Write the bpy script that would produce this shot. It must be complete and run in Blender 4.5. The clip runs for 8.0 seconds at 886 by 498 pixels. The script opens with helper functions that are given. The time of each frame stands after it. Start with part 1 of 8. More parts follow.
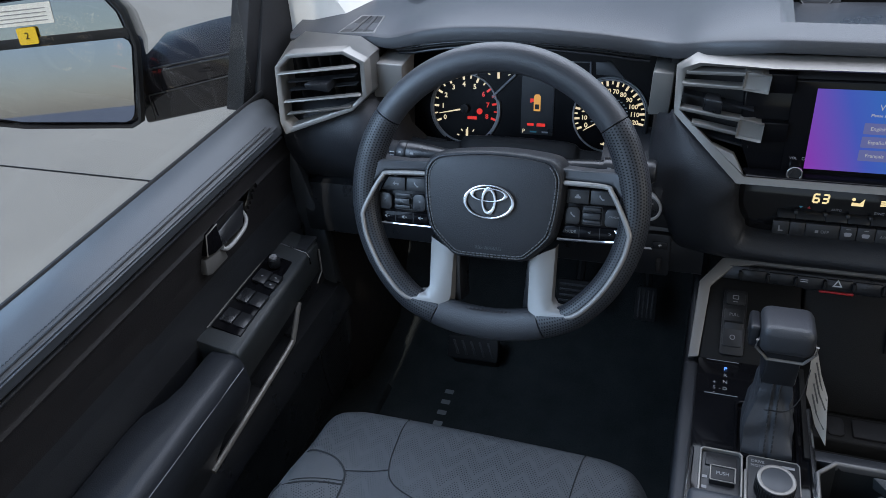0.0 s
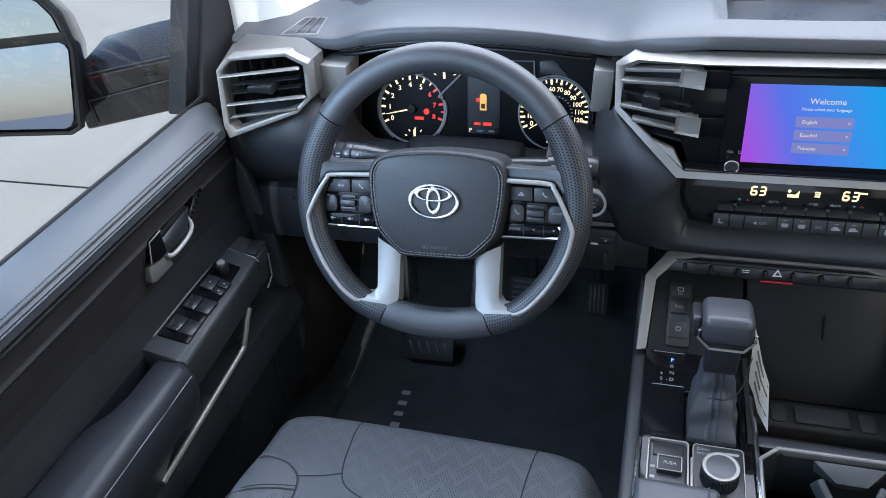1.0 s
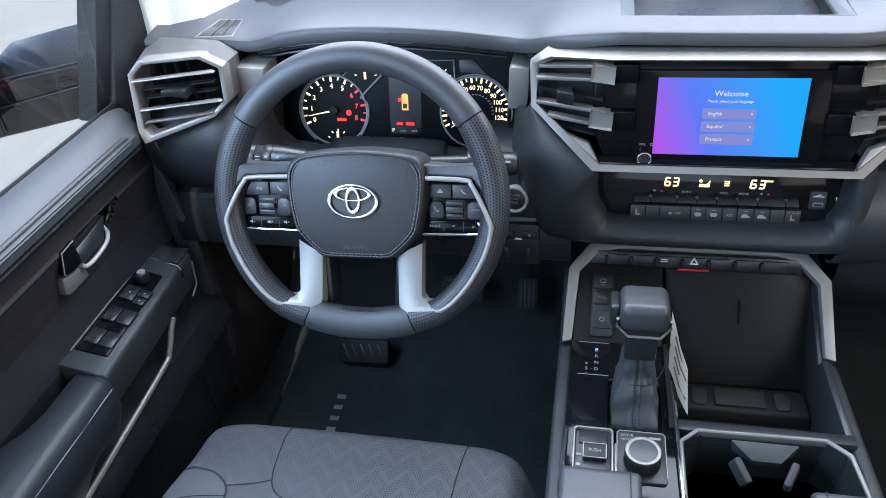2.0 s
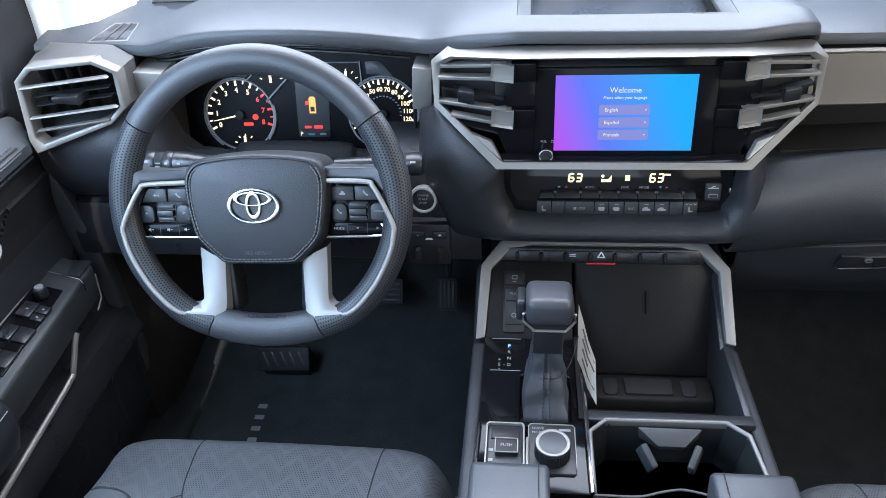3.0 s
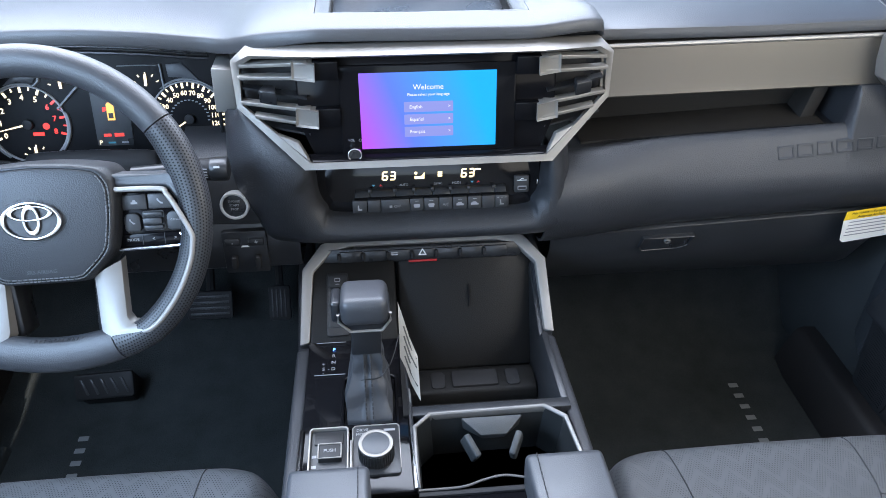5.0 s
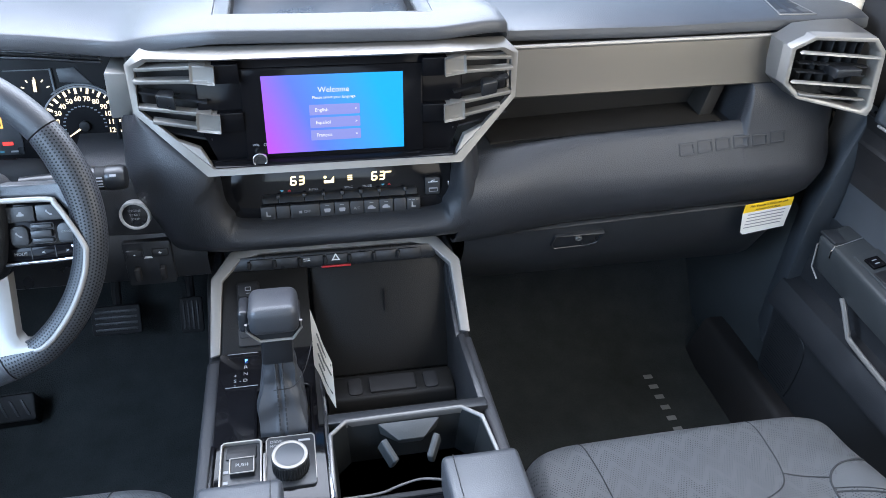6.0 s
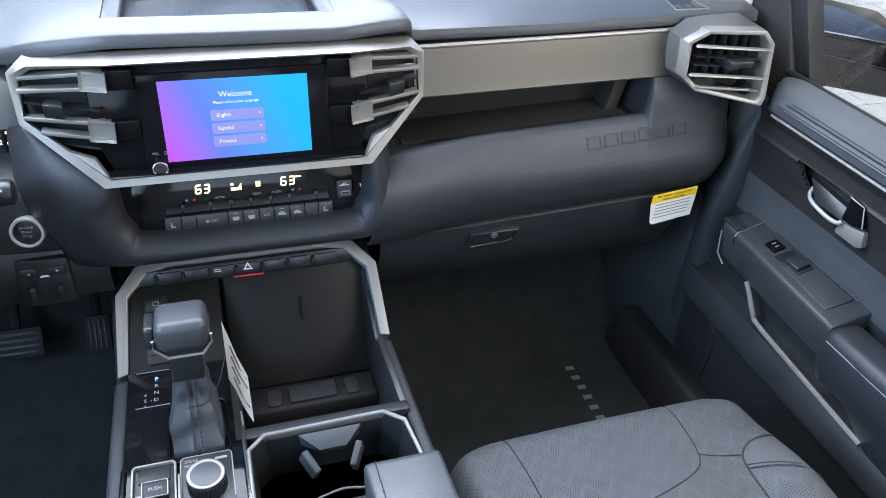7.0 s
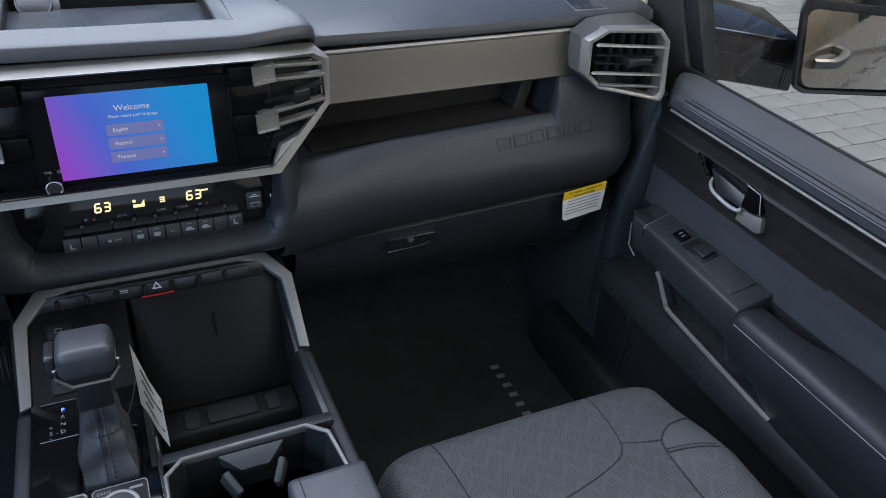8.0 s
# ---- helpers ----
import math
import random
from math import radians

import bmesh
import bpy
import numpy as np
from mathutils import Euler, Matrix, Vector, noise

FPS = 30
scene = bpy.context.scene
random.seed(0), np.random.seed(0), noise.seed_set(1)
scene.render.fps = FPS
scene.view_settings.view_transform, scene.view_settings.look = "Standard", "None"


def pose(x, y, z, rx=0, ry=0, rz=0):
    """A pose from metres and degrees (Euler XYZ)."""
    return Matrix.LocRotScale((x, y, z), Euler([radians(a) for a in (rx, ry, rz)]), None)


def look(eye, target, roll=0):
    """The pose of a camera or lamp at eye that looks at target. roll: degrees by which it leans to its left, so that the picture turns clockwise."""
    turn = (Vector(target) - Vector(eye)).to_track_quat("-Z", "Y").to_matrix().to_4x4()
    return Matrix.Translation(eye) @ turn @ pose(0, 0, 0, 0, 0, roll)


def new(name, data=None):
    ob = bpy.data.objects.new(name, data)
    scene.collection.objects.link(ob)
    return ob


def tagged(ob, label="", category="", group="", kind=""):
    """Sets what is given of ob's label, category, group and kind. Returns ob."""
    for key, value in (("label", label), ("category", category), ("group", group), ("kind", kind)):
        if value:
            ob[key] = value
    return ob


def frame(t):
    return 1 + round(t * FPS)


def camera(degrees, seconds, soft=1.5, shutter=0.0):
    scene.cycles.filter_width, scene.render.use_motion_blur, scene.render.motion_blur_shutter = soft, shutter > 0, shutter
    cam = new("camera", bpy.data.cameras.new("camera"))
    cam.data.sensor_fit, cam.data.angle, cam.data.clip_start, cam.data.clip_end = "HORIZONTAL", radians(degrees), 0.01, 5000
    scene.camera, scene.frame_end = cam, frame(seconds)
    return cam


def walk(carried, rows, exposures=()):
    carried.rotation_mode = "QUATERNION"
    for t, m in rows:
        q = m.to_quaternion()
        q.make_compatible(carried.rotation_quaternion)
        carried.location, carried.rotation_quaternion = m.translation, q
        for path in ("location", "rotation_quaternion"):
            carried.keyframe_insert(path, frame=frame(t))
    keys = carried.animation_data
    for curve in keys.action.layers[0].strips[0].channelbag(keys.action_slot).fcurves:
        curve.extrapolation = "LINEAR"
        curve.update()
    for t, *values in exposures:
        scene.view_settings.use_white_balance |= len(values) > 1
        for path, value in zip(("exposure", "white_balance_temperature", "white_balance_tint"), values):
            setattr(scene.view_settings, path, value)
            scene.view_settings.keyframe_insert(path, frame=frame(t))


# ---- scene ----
cam = camera(61.9, 8.0, 0.4)
PATH = [
    (0, (-0.208, -0.889, 1.094), (-0.841, 0.612, -0.067), -6.9),
    (0.5, (-0.2, -0.889, 1.094), (-0.793, 0.626, -0.069), -6.7),
    (1, (-0.19, -0.885, 1.092), (-0.724, 0.647, -0.076), -6.3),
    (2.5, (-0.146, -0.883, 1.083), (-0.449, 0.707, -0.092), -4.5),
    (3, (-0.126, -0.88, 1.08), (-0.343, 0.723, -0.097), -3.7),
    (3.5, (-0.108, -0.878, 1.076), (-0.236, 0.733, -0.102), -2.9),
    (4, (-0.094, -0.876, 1.071), (-0.128, 0.741, -0.105), -1.8),
    (4.5, (-0.079, -0.875, 1.068), (-0.018, 0.742, -0.107), -0.7),
    (6, (-0.046, -0.872, 1.061), (0.309, 0.719, -0.099), 2.7),
    (6.5, (-0.038, -0.869, 1.058), (0.416, 0.7, -0.096), 3.5),
    (7, (-0.031, -0.867, 1.057), (0.521, 0.675, -0.091), 4.1),
    (7.5, (-0.027, -0.866, 1.057), (0.629, 0.642, -0.081), 4.6),
    (8, (-0.019, -0.867, 1.056), (0.726, 0.609, -0.069), 5.0),
]
walk(cam, [(t, look(eye, target, roll)) for t, eye, target, roll in PATH], [(0.0, 0.1), (0.25, 0.8), (1.2, 0.98), (2.5, 1.27), (3.2, 1.33), (4.0, 1.55), (5.0, 1.62), (7.65, 1.65), (7.8, 1.35), (8.0, 0.45)])

# ---- world, sun and exposure ----
world = bpy.data.worlds.new("World")
scene.world = world
world.use_nodes = True
wn = world.node_tree.nodes
sky = wn.new("ShaderNodeTexSky")
sky.sky_type = "NISHITA"
sky.sun_disc = False
SUN_UP, SUN_ROUND = 58, 182      # degrees above the horizon, and clockwise from straight ahead
sky.sun_elevation, sky.sun_rotation = radians(SUN_UP), radians(SUN_ROUND)
world.node_tree.links.new(sky.outputs[0], wn["Background"].inputs[0])
wn["Background"].inputs[1].default_value = 0.15
sun = new("sun", bpy.data.lights.new("sun", "SUN"))
sun.data.energy, sun.data.angle, sun.data.color = 1.8, radians(0.6), (1.0, 0.94, 0.86)
to_sun = Vector((math.cos(radians(SUN_UP)) * math.sin(radians(SUN_ROUND)), math.cos(radians(SUN_UP)) * math.cos(radians(SUN_ROUND)), math.sin(radians(SUN_UP))))
sun.matrix_basis = look(to_sun * 30, (0, 0, 0))


def opening_light(name, eye, target, w, h, watts, color=(0.795, 0.87, 1.05)):
    """Skylight that comes in through one of the cab's window openings."""
    lamp = new(name, bpy.data.lights.new(name, "AREA"))
    lamp.data.shape, lamp.data.size, lamp.data.size_y, lamp.data.energy, lamp.data.color = "RECTANGLE", w, h, watts, color
    lamp.matrix_basis = look(eye, target)


opening_light("windscreen_light", (-0.19, 0.20, 1.09), (-0.19, -0.02, 0.66), 1.30, 0.50, 12.2)
opening_light("rear_window_light", (-0.012, -1.70, 0.95), (-0.012, -0.5, 0.75), 1.15, 0.42, 0.7)
for s, k, tint in ((-1, 1.75, (0.57, 0.80, 1.15)), (1, 0.85, (1.0, 0.95, 0.89))):
    opening_light("side_window_light", (-0.012 + s * 0.86, -1.25, 0.93), (-0.012, -0.9, 0.55), 0.62, 0.50, 1.0 * k, tint)
    opening_light("side_window_light", (-0.012 + s * 0.82, -0.55, 0.98), (-0.012, -0.35, 0.40), 0.55, 0.40, 2.9 * k, tint)


# ---- materials ----
def material(name, color, rough=0.5, metal=0.0, grain=0.0, grain_size=0.001, vary=0.12, vary_size=0.05, coat=0.0, rough_vary=0.08, spec=0.5):
    """Principled surface with broad stains, fine mottling and a fine relief, in metres."""
    m = bpy.data.materials.new(name)
    m.use_nodes = True
    n, l = m.node_tree.nodes, m.node_tree.links
    b = n["Principled BSDF"]
    tc = n.new("ShaderNodeTexCoord")
    broad = n.new("ShaderNodeTexNoise")
    broad.inputs["Scale"].default_value = 1 / vary_size
    broad.inputs["Detail"].default_value = 5
    fine = n.new("ShaderNodeTexNoise")
    fine.inputs["Scale"].default_value = 12 / vary_size
    fine.inputs["Detail"].default_value = 3
    for t in (broad, fine):
        l.new(tc.outputs["Object"], t.inputs["Vector"])
    mix = n.new("ShaderNodeMath")
    mix.operation = "MULTIPLY_ADD"
    mix.inputs[1].default_value = 0.35
    l.new(fine.outputs["Fac"], mix.inputs[0])
    l.new(broad.outputs["Fac"], mix.inputs[2])
    ramp = n.new("ShaderNodeMapRange")
    ramp.inputs["From Min"].default_value, ramp.inputs["From Max"].default_value = 0.35, 1.0
    ramp.inputs["To Min"].default_value, ramp.inputs["To Max"].default_value = 1 - vary, 1 + vary
    l.new(mix.outputs[0], ramp.inputs["Value"])
    tint = n.new("ShaderNodeVectorMath")
    tint.operation = "SCALE"
    tint.inputs[0].default_value = color
    l.new(ramp.outputs[0], tint.inputs["Scale"])
    l.new(tint.outputs[0], b.inputs["Base Color"])
    rr = n.new("ShaderNodeMapRange")
    rr.inputs["From Min"].default_value, rr.inputs["From Max"].default_value = 0.3, 0.7
    rr.inputs["To Min"].default_value, rr.inputs["To Max"].default_value = max(0.0, rough - rough_vary), min(1.0, rough + rough_vary)
    l.new(broad.outputs["Fac"], rr.inputs["Value"])
    l.new(rr.outputs[0], b.inputs["Roughness"])
    b.inputs["Metallic"].default_value = metal
    b.inputs["Specular IOR Level"].default_value = spec
    b.inputs["Coat Weight"].default_value = coat
    b.inputs["Coat Roughness"].default_value = 0.03
    if grain:
        vor = n.new("ShaderNodeTexVoronoi")
        vor.inputs["Scale"].default_value = 1 / grain_size
        l.new(tc.outputs["Object"], vor.inputs["Vector"])
        bump = n.new("ShaderNodeBump")
        bump.inputs["Strength"].default_value = grain
        bump.inputs["Distance"].default_value = grain_size * 0.3
        l.new(vor.outputs["Distance"], bump.inputs["Height"])
        l.new(bump.outputs[0], b.inputs["Normal"])
    return m


def glow(name, color, strength):
    m = bpy.data.materials.new(name)
    m.use_nodes = True
    b = m.node_tree.nodes["Principled BSDF"]
    b.inputs["Base Color"].default_value = (0.02, 0.02, 0.02, 1)
    b.inputs["Emission Color"].default_value = (*color, 1)
    b.inputs["Emission Strength"].default_value = strength
    b.inputs["Roughness"].default_value = 0.2
    return m


def perforated(name, color, pitch, hole, rough=0.5, zigzag=0.0, depth=0.35, along="Object"):
    """Leather with rows of small punched holes; zigzag leaves unpunched wavy bands that wide apart."""
    m = material(name, color, rough, grain=0.25, grain_size=0.0012, vary=0.1)
    n, l = m.node_tree.nodes, m.node_tree.links
    b = n["Principled BSDF"]
    tc = n.new("ShaderNodeTexCoord")
    sep = n.new("ShaderNodeSeparateXYZ")
    l.new(tc.outputs[along], sep.inputs[0])

    def op(kind, a, c=None):
        k = n.new("ShaderNodeMath")
        k.operation = kind
        for i, v in enumerate((a, c)):
            if v is None:
                continue
            if isinstance(v, (int, float)):
                k.inputs[i].default_value = v
            else:
                l.new(v, k.inputs[i])
        return k.outputs[0]

    # rows run along x, staggered by half a pitch
    ya = op("ADD", sep.outputs[1], op("MULTIPLY", sep.outputs[2], -1.0))
    row = op("FLOOR", op("DIVIDE", ya, pitch))
    xs = op("ADD", op("DIVIDE", sep.outputs[0], pitch), op("MULTIPLY", row, 0.5))
    fx = op("SUBTRACT", op("FRACT", xs), 0.5)
    fy = op("SUBTRACT", op("FRACT", op("DIVIDE", ya, pitch)), 0.5)
    r2 = op("ADD", op("MULTIPLY", fx, fx), op("MULTIPLY", fy, fy))
    dot = op("LESS_THAN", r2, hole * hole)
    if zigzag:
        wave = op("MULTIPLY", op("PINGPONG", sep.outputs[0], zigzag * 0.6), 1.4)
        band = op("PINGPONG", op("ADD", ya, wave), zigzag * 0.5)
        dot = op("MULTIPLY", dot, op("GREATER_THAN", band, zigzag * 0.14))
    old = b.inputs["Base Color"].links[0].from_socket
    dark = n.new("ShaderNodeVectorMath")
    dark.operation = "SCALE"
    l.new(old, dark.inputs[0])
    l.new(op("SUBTRACT", 1.0, op("MULTIPLY", dot, depth + 0.3)), dark.inputs["Scale"])
    l.new(dark.outputs[0], b.inputs["Base Color"])
    gloss = op("MULTIPLY", op("SUBTRACT", 1.0, op("MULTIPLY", dot, 0.65)), b.inputs["Specular IOR Level"].default_value)
    l.new(gloss, b.inputs["Specular IOR Level"])
    return m


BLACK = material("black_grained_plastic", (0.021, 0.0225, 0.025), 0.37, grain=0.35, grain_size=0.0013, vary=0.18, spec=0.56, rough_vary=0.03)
# Dash top skin is lighter than PAD: windscreen glare put into its colour.
TOPPAD = material("lit_dash_top_skin", (0.040, 0.042, 0.046), 0.44, grain=0.30, grain_size=0.0015, vary=0.10, spec=0.48, rough_vary=0.03)
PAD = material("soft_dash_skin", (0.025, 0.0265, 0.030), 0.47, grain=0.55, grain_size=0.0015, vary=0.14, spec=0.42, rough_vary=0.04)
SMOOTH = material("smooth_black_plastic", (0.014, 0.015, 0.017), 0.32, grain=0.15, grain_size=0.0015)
SILL = material("matt_black_sill", (0.012, 0.0125, 0.014), 0.6, grain=0.2, grain_size=0.0015, spec=0.25)
CLIMATE = material("gloss_black_climate_panel", (0.006, 0.006, 0.007), 0.08, vary=0.05, rough_vary=0.02, spec=0.26)
CUPTRIM = material("dull_silver_cup_trim", (0.17, 0.166, 0.16), 0.42, metal=0.5, vary=0.05, rough_vary=0.05)
SHELF = material("matt_dark_shelf_plastic", (0.024, 0.022, 0.020), 0.55, grain=0.25, grain_size=0.0015, vary=0.12, spec=0.3)
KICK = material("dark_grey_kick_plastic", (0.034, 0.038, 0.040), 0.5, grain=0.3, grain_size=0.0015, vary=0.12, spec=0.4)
CLUSTERBLK = material("deep_black_cluster_face", (0.004, 0.004, 0.005), 0.35, vary=0.05, spec=0.12)
CLUSTERGREY = material("grey_cluster_trim", (0.16, 0.17, 0.18), 0.5, vary=0.06)
LEVER = material("bright_satin_lever", (0.44, 0.44, 0.43), 0.38, metal=0.3, vary=0.05)
ARMPAD = material("dark_leather_armrest", (0.021, 0.0235, 0.028), 0.42, grain=0.35, grain_size=0.0014, vary=0.10, rough_vary=0.03, spec=0.38)
ARCH = material("satin_silver_console_trim", (0.265, 0.252, 0.236), 0.45, metal=0.3, vary=0.05, rough_vary=0.05)
GAITER = material("soft_grey_black_gaiter_leather", (0.036, 0.039, 0.044), 0.44, grain=0.35, grain_size=0.0014, vary=0.14, spec=0.5)
PIANO = material("gloss_black_panel", (0.005, 0.005, 0.006), 0.09, vary=0.05, rough_vary=0.02, spec=0.10)
SILVER = material("satin_silver_trim", (0.250, 0.236, 0.217), 0.44, metal=0.5, vary=0.05, rough_vary=0.05, grain=0.05, grain_size=0.0006)
SPOKE = material("satin_silver_spoke", (0.235, 0.227, 0.215), 0.42, metal=0.4, vary=0.05, rough_vary=0.05, grain=0.05, grain_size=0.0006)
HOODEND = material("dull_silver_hood_end", (0.26, 0.25, 0.235), 0.42, metal=0.3, vary=0.05, rough_vary=0.03)
STRIP = material("brushed_bronze_silver_strip", (0.120, 0.111, 0.099), 0.34, metal=0.75, vary=0.008, vary_size=0.4, rough_vary=0.0)
CHROME = material("chrome", (0.50, 0.50, 0.51), 0.18, metal=1.0, vary=0.04, rough_vary=0.04)
LEATHER = material("black_wheel_leather", (0.027, 0.029, 0.033), 0.46, grain=0.40, grain_size=0.0014, vary=0.12, spec=0.58, rough_vary=0.03)
HUBSKIN = material("black_hub_leather", (0.016, 0.0173, 0.020), 0.42, grain=0.55, grain_size=0.0014, vary=0.14, spec=0.42, rough_vary=0.03)
WHEEL_PERF = perforated("perforated_wheel_leather", (0.026, 0.028, 0.032), 0.0036, 0.27, 0.44, depth=0.45, along="UV")
SEAT = material("grey_seat_leather", (0.150, 0.159, 0.170), 0.45, grain=0.5, grain_size=0.0016, vary=0.10)
SEAT_PERF = perforated("perforated_grey_seat_leather", (0.150, 0.159, 0.170), 0.0036, 0.22, 0.5, zigzag=0.034, depth=0.36)
PADGREY = material("grey_armrest_leather", (0.043, 0.047, 0.053), 0.42, grain=0.28, grain_size=0.0013, vary=0.1)
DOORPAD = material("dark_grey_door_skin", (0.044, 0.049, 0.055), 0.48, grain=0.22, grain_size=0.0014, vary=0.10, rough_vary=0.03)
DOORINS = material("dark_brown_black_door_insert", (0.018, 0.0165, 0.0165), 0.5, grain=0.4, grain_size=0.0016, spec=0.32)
CARPET = material("black_carpet", (0.029, 0.033, 0.034), 0.95, grain=0.9, grain_size=0.0025, vary=0.3, spec=0.1)
MATRUB = material("black_pile_mat", (0.026, 0.030, 0.031), 0.95, grain=1.0, grain_size=0.003, vary=0.45, vary_size=0.03, spec=0.1)
RUBBER = material("black_rubber", (0.017, 0.017, 0.018), 0.6, vary=0.2, spec=0.2)
BEIGE = material("beige_pillar_cloth", (0.50, 0.48, 0.44), 0.85, grain=0.4, grain_size=0.0015, vary=0.05)
WHEELTHREAD = material("grey_wheel_thread", (0.11, 0.115, 0.12), 0.7, vary=0.2)
SWITCH = material("matt_black_switch", (0.018, 0.019, 0.021), 0.42, grain=0.1, grain_size=0.001, vary=0.1)
THREAD = material("grey_thread", (0.20, 0.20, 0.21), 0.8, vary=0.2)
SEAM = material("dark_grey_seam", (0.040, 0.042, 0.045), 0.9, vary=0.2, spec=0.15)
DARKTHREAD = material("black_thread", (0.012, 0.012, 0.013), 0.8, vary=0.2)
PRINT = material("white_print", (0.70, 0.70, 0.70), 0.6, vary=0.05)
GREYPRINT = material("grey_print", (0.25, 0.25, 0.26), 0.6, vary=0.05)
TRAYBLK = material("matt_black_bin_plastic", (0.0095, 0.0093, 0.0089), 0.5, grain=0.3, grain_size=0.0015, vary=0.15, spec=0.17)
MARK = material("pale_grey_mark", (0.24, 0.24, 0.24), 0.4, vary=0.05)
PAPER = material("white_paper", (0.78, 0.77, 0.72), 0.8, vary=0.06)
MATMARK = material("grey_mat_mark", (0.19, 0.195, 0.20), 0.8, vary=0.15, spec=0.2)
CARDPRINT = material("dark_card_print", (0.07, 0.066, 0.06), 0.8, vary=0.1)
TAGPAPER = material("cream_card", (0.36, 0.33, 0.28), 0.8, vary=0.12, vary_size=0.02)
YELLOW = material("yellow_label", (0.85, 0.55, 0.02), 0.6, vary=0.05)
RED = material("red_plastic", (0.40, 0.012, 0.014), 0.35, vary=0.05)
BODYPAINT = material("dark_brown_metallic_paint", (0.015, 0.013, 0.014), 0.07, metal=0.0, coat=0.0, vary=0.06, vary_size=0.3, spec=0.5, rough_vary=0.02)
# Bronze paint lightened so the side reads sunlit where no sun reaches it.
BODYSIDE = material("sunlit_bronze_body_side", (0.42, 0.315, 0.205), 0.25, metal=0.35, vary=0.06, vary_size=0.3, coat=1.0)
HOUSE = material("satin_silver_housing", (0.150, 0.146, 0.138), 0.44, metal=0.35, vary=0.06, rough_vary=0.04)
CONCRETE = material("pale_concrete", (0.42, 0.41, 0.385), 0.85, grain=0.4, grain_size=0.006, vary=0.12, vary_size=0.6)
PAVER = material("grey_tan_paver", (0.34, 0.33, 0.31), 0.85, grain=0.5, grain_size=0.008, vary=0.2, vary_size=0.4)
# Driver's glass is tinted dark blue to set the tone of its reflected sky.
SKYMIRROR = material("sky_tinted_mirror_glass", (0.26, 0.30, 0.41), 0.015, metal=1.0, vary=0.02, rough_vary=0.01)
STUCCO = material("tan_stucco", (0.48, 0.40, 0.30), 0.9, grain=0.4, grain_size=0.01, vary=0.1, vary_size=0.8)
DIAL = material("matt_black_dial", (0.010, 0.010, 0.011), 0.5, vary=0.1)
CLEARMIRROR = material("clear_mirror_glass", (0.60, 0.585, 0.56), 0.015, metal=1.0, vary=0.02, rough_vary=0.01)
DULLMIRROR = material("dark_mirror_glass", (0.30, 0.31, 0.33), 0.03, metal=1.0, vary=0.02, rough_vary=0.01)
G_AMBER = glow("amber_display", (1.0, 0.80, 0.42), 0.88)
G_ORANGE = glow("display_orange", (1.0, 0.50, 0.12), 0.62)
G_WHITE = glow("gauge_white", (1.0, 0.84, 0.56), 0.72)
G_RED = glow("gauge_red", (1.0, 0.05, 0.04), 0.60)
G_BLUE = glow("selector_blue", (0.10, 0.28, 1.0), 2.00)
G_CYAN = glow("display_cyan", (0.1, 0.5, 0.8), 0.16)
G_TEXT = glow("screen_text", (0.92, 0.94, 1.0), 0.36)
G_BUTTON = glow("screen_button", (0.30, 0.34, 0.90), 0.30)


def glass_material():
    m = bpy.data.materials.new("window_glass")
    m.use_nodes = True
    n, l = m.node_tree.nodes, m.node_tree.links
    n.remove(n["Principled BSDF"])
    clear, gloss, mix = (n.new("ShaderNode" + k) for k in ("BsdfTransparent", "BsdfGlossy", "MixShader"))
    clear.inputs[0].default_value = (0.93, 0.95, 0.945, 1)
    gloss.inputs["Roughness"].default_value = 0.02
    mix.inputs[0].default_value = 0.05
    l.new(clear.outputs[0], mix.inputs[1])
    l.new(gloss.outputs[0], mix.inputs[2])
    l.new(mix.outputs[0], n["Material Output"].inputs[0])
    return m


GLASS = glass_material()


def screen_material():
    """The lit display: violet at its left edge to blue at its right."""
    m = bpy.data.materials.new("lit_display")
    m.use_nodes = True
    n, l = m.node_tree.nodes, m.node_tree.links
    b = n["Principled BSDF"]
    b.inputs["Base Color"].default_value = (0.01, 0.01, 0.01, 1)
    b.inputs["Roughness"].default_value = 0.12
    tc, sep, add, ramp = n.new("ShaderNodeTexCoord"), n.new("ShaderNodeSeparateXYZ"), n.new("ShaderNodeMath"), n.new("ShaderNodeValToRGB")
    l.new(tc.outputs["Generated"], sep.inputs[0])
    add.operation = "MULTIPLY_ADD"
    add.inputs[1].default_value = 0.22
    l.new(sep.outputs[2], add.inputs[0])
    l.new(sep.outputs[0], add.inputs[2])
    l.new(add.outputs[0], ramp.inputs[0])
    e = ramp.color_ramp.elements
    e[0].position, e[0].color = 0.02, (0.46, 0.07, 0.85, 1)
    e[1].position, e[1].color = 1.0, (0.0, 0.40, 1.0, 1)
    mid = ramp.color_ramp.elements.new(0.40)
    mid.color = (0.10, 0.19, 0.95, 1)
    l.new(ramp.outputs[0], b.inputs["Emission Color"])
    b.inputs["Emission Strength"].default_value = 0.42
    b.inputs["Specular IOR Level"].default_value = 0.25
    return m


DISPLAY = screen_material()

# ---- building tools ----
ROOTS = {}


def thing(name, base, label, category, group="", kind=""):
    ob = new(name)
    ob.empty_display_size = 0.02
    ob.location = base
    ROOTS[ob.name] = Vector(base)
    return tagged(ob, label, category, group, kind)


def finish(bm, material, name, angle=40):
    me = bpy.data.meshes.new(name)
    bmesh.ops.recalc_face_normals(bm, faces=bm.faces)
    bm.to_mesh(me)
    bm.free()
    me.materials.append(material)
    me.shade_smooth()
    me.set_sharp_from_angle(angle=radians(angle))
    return me


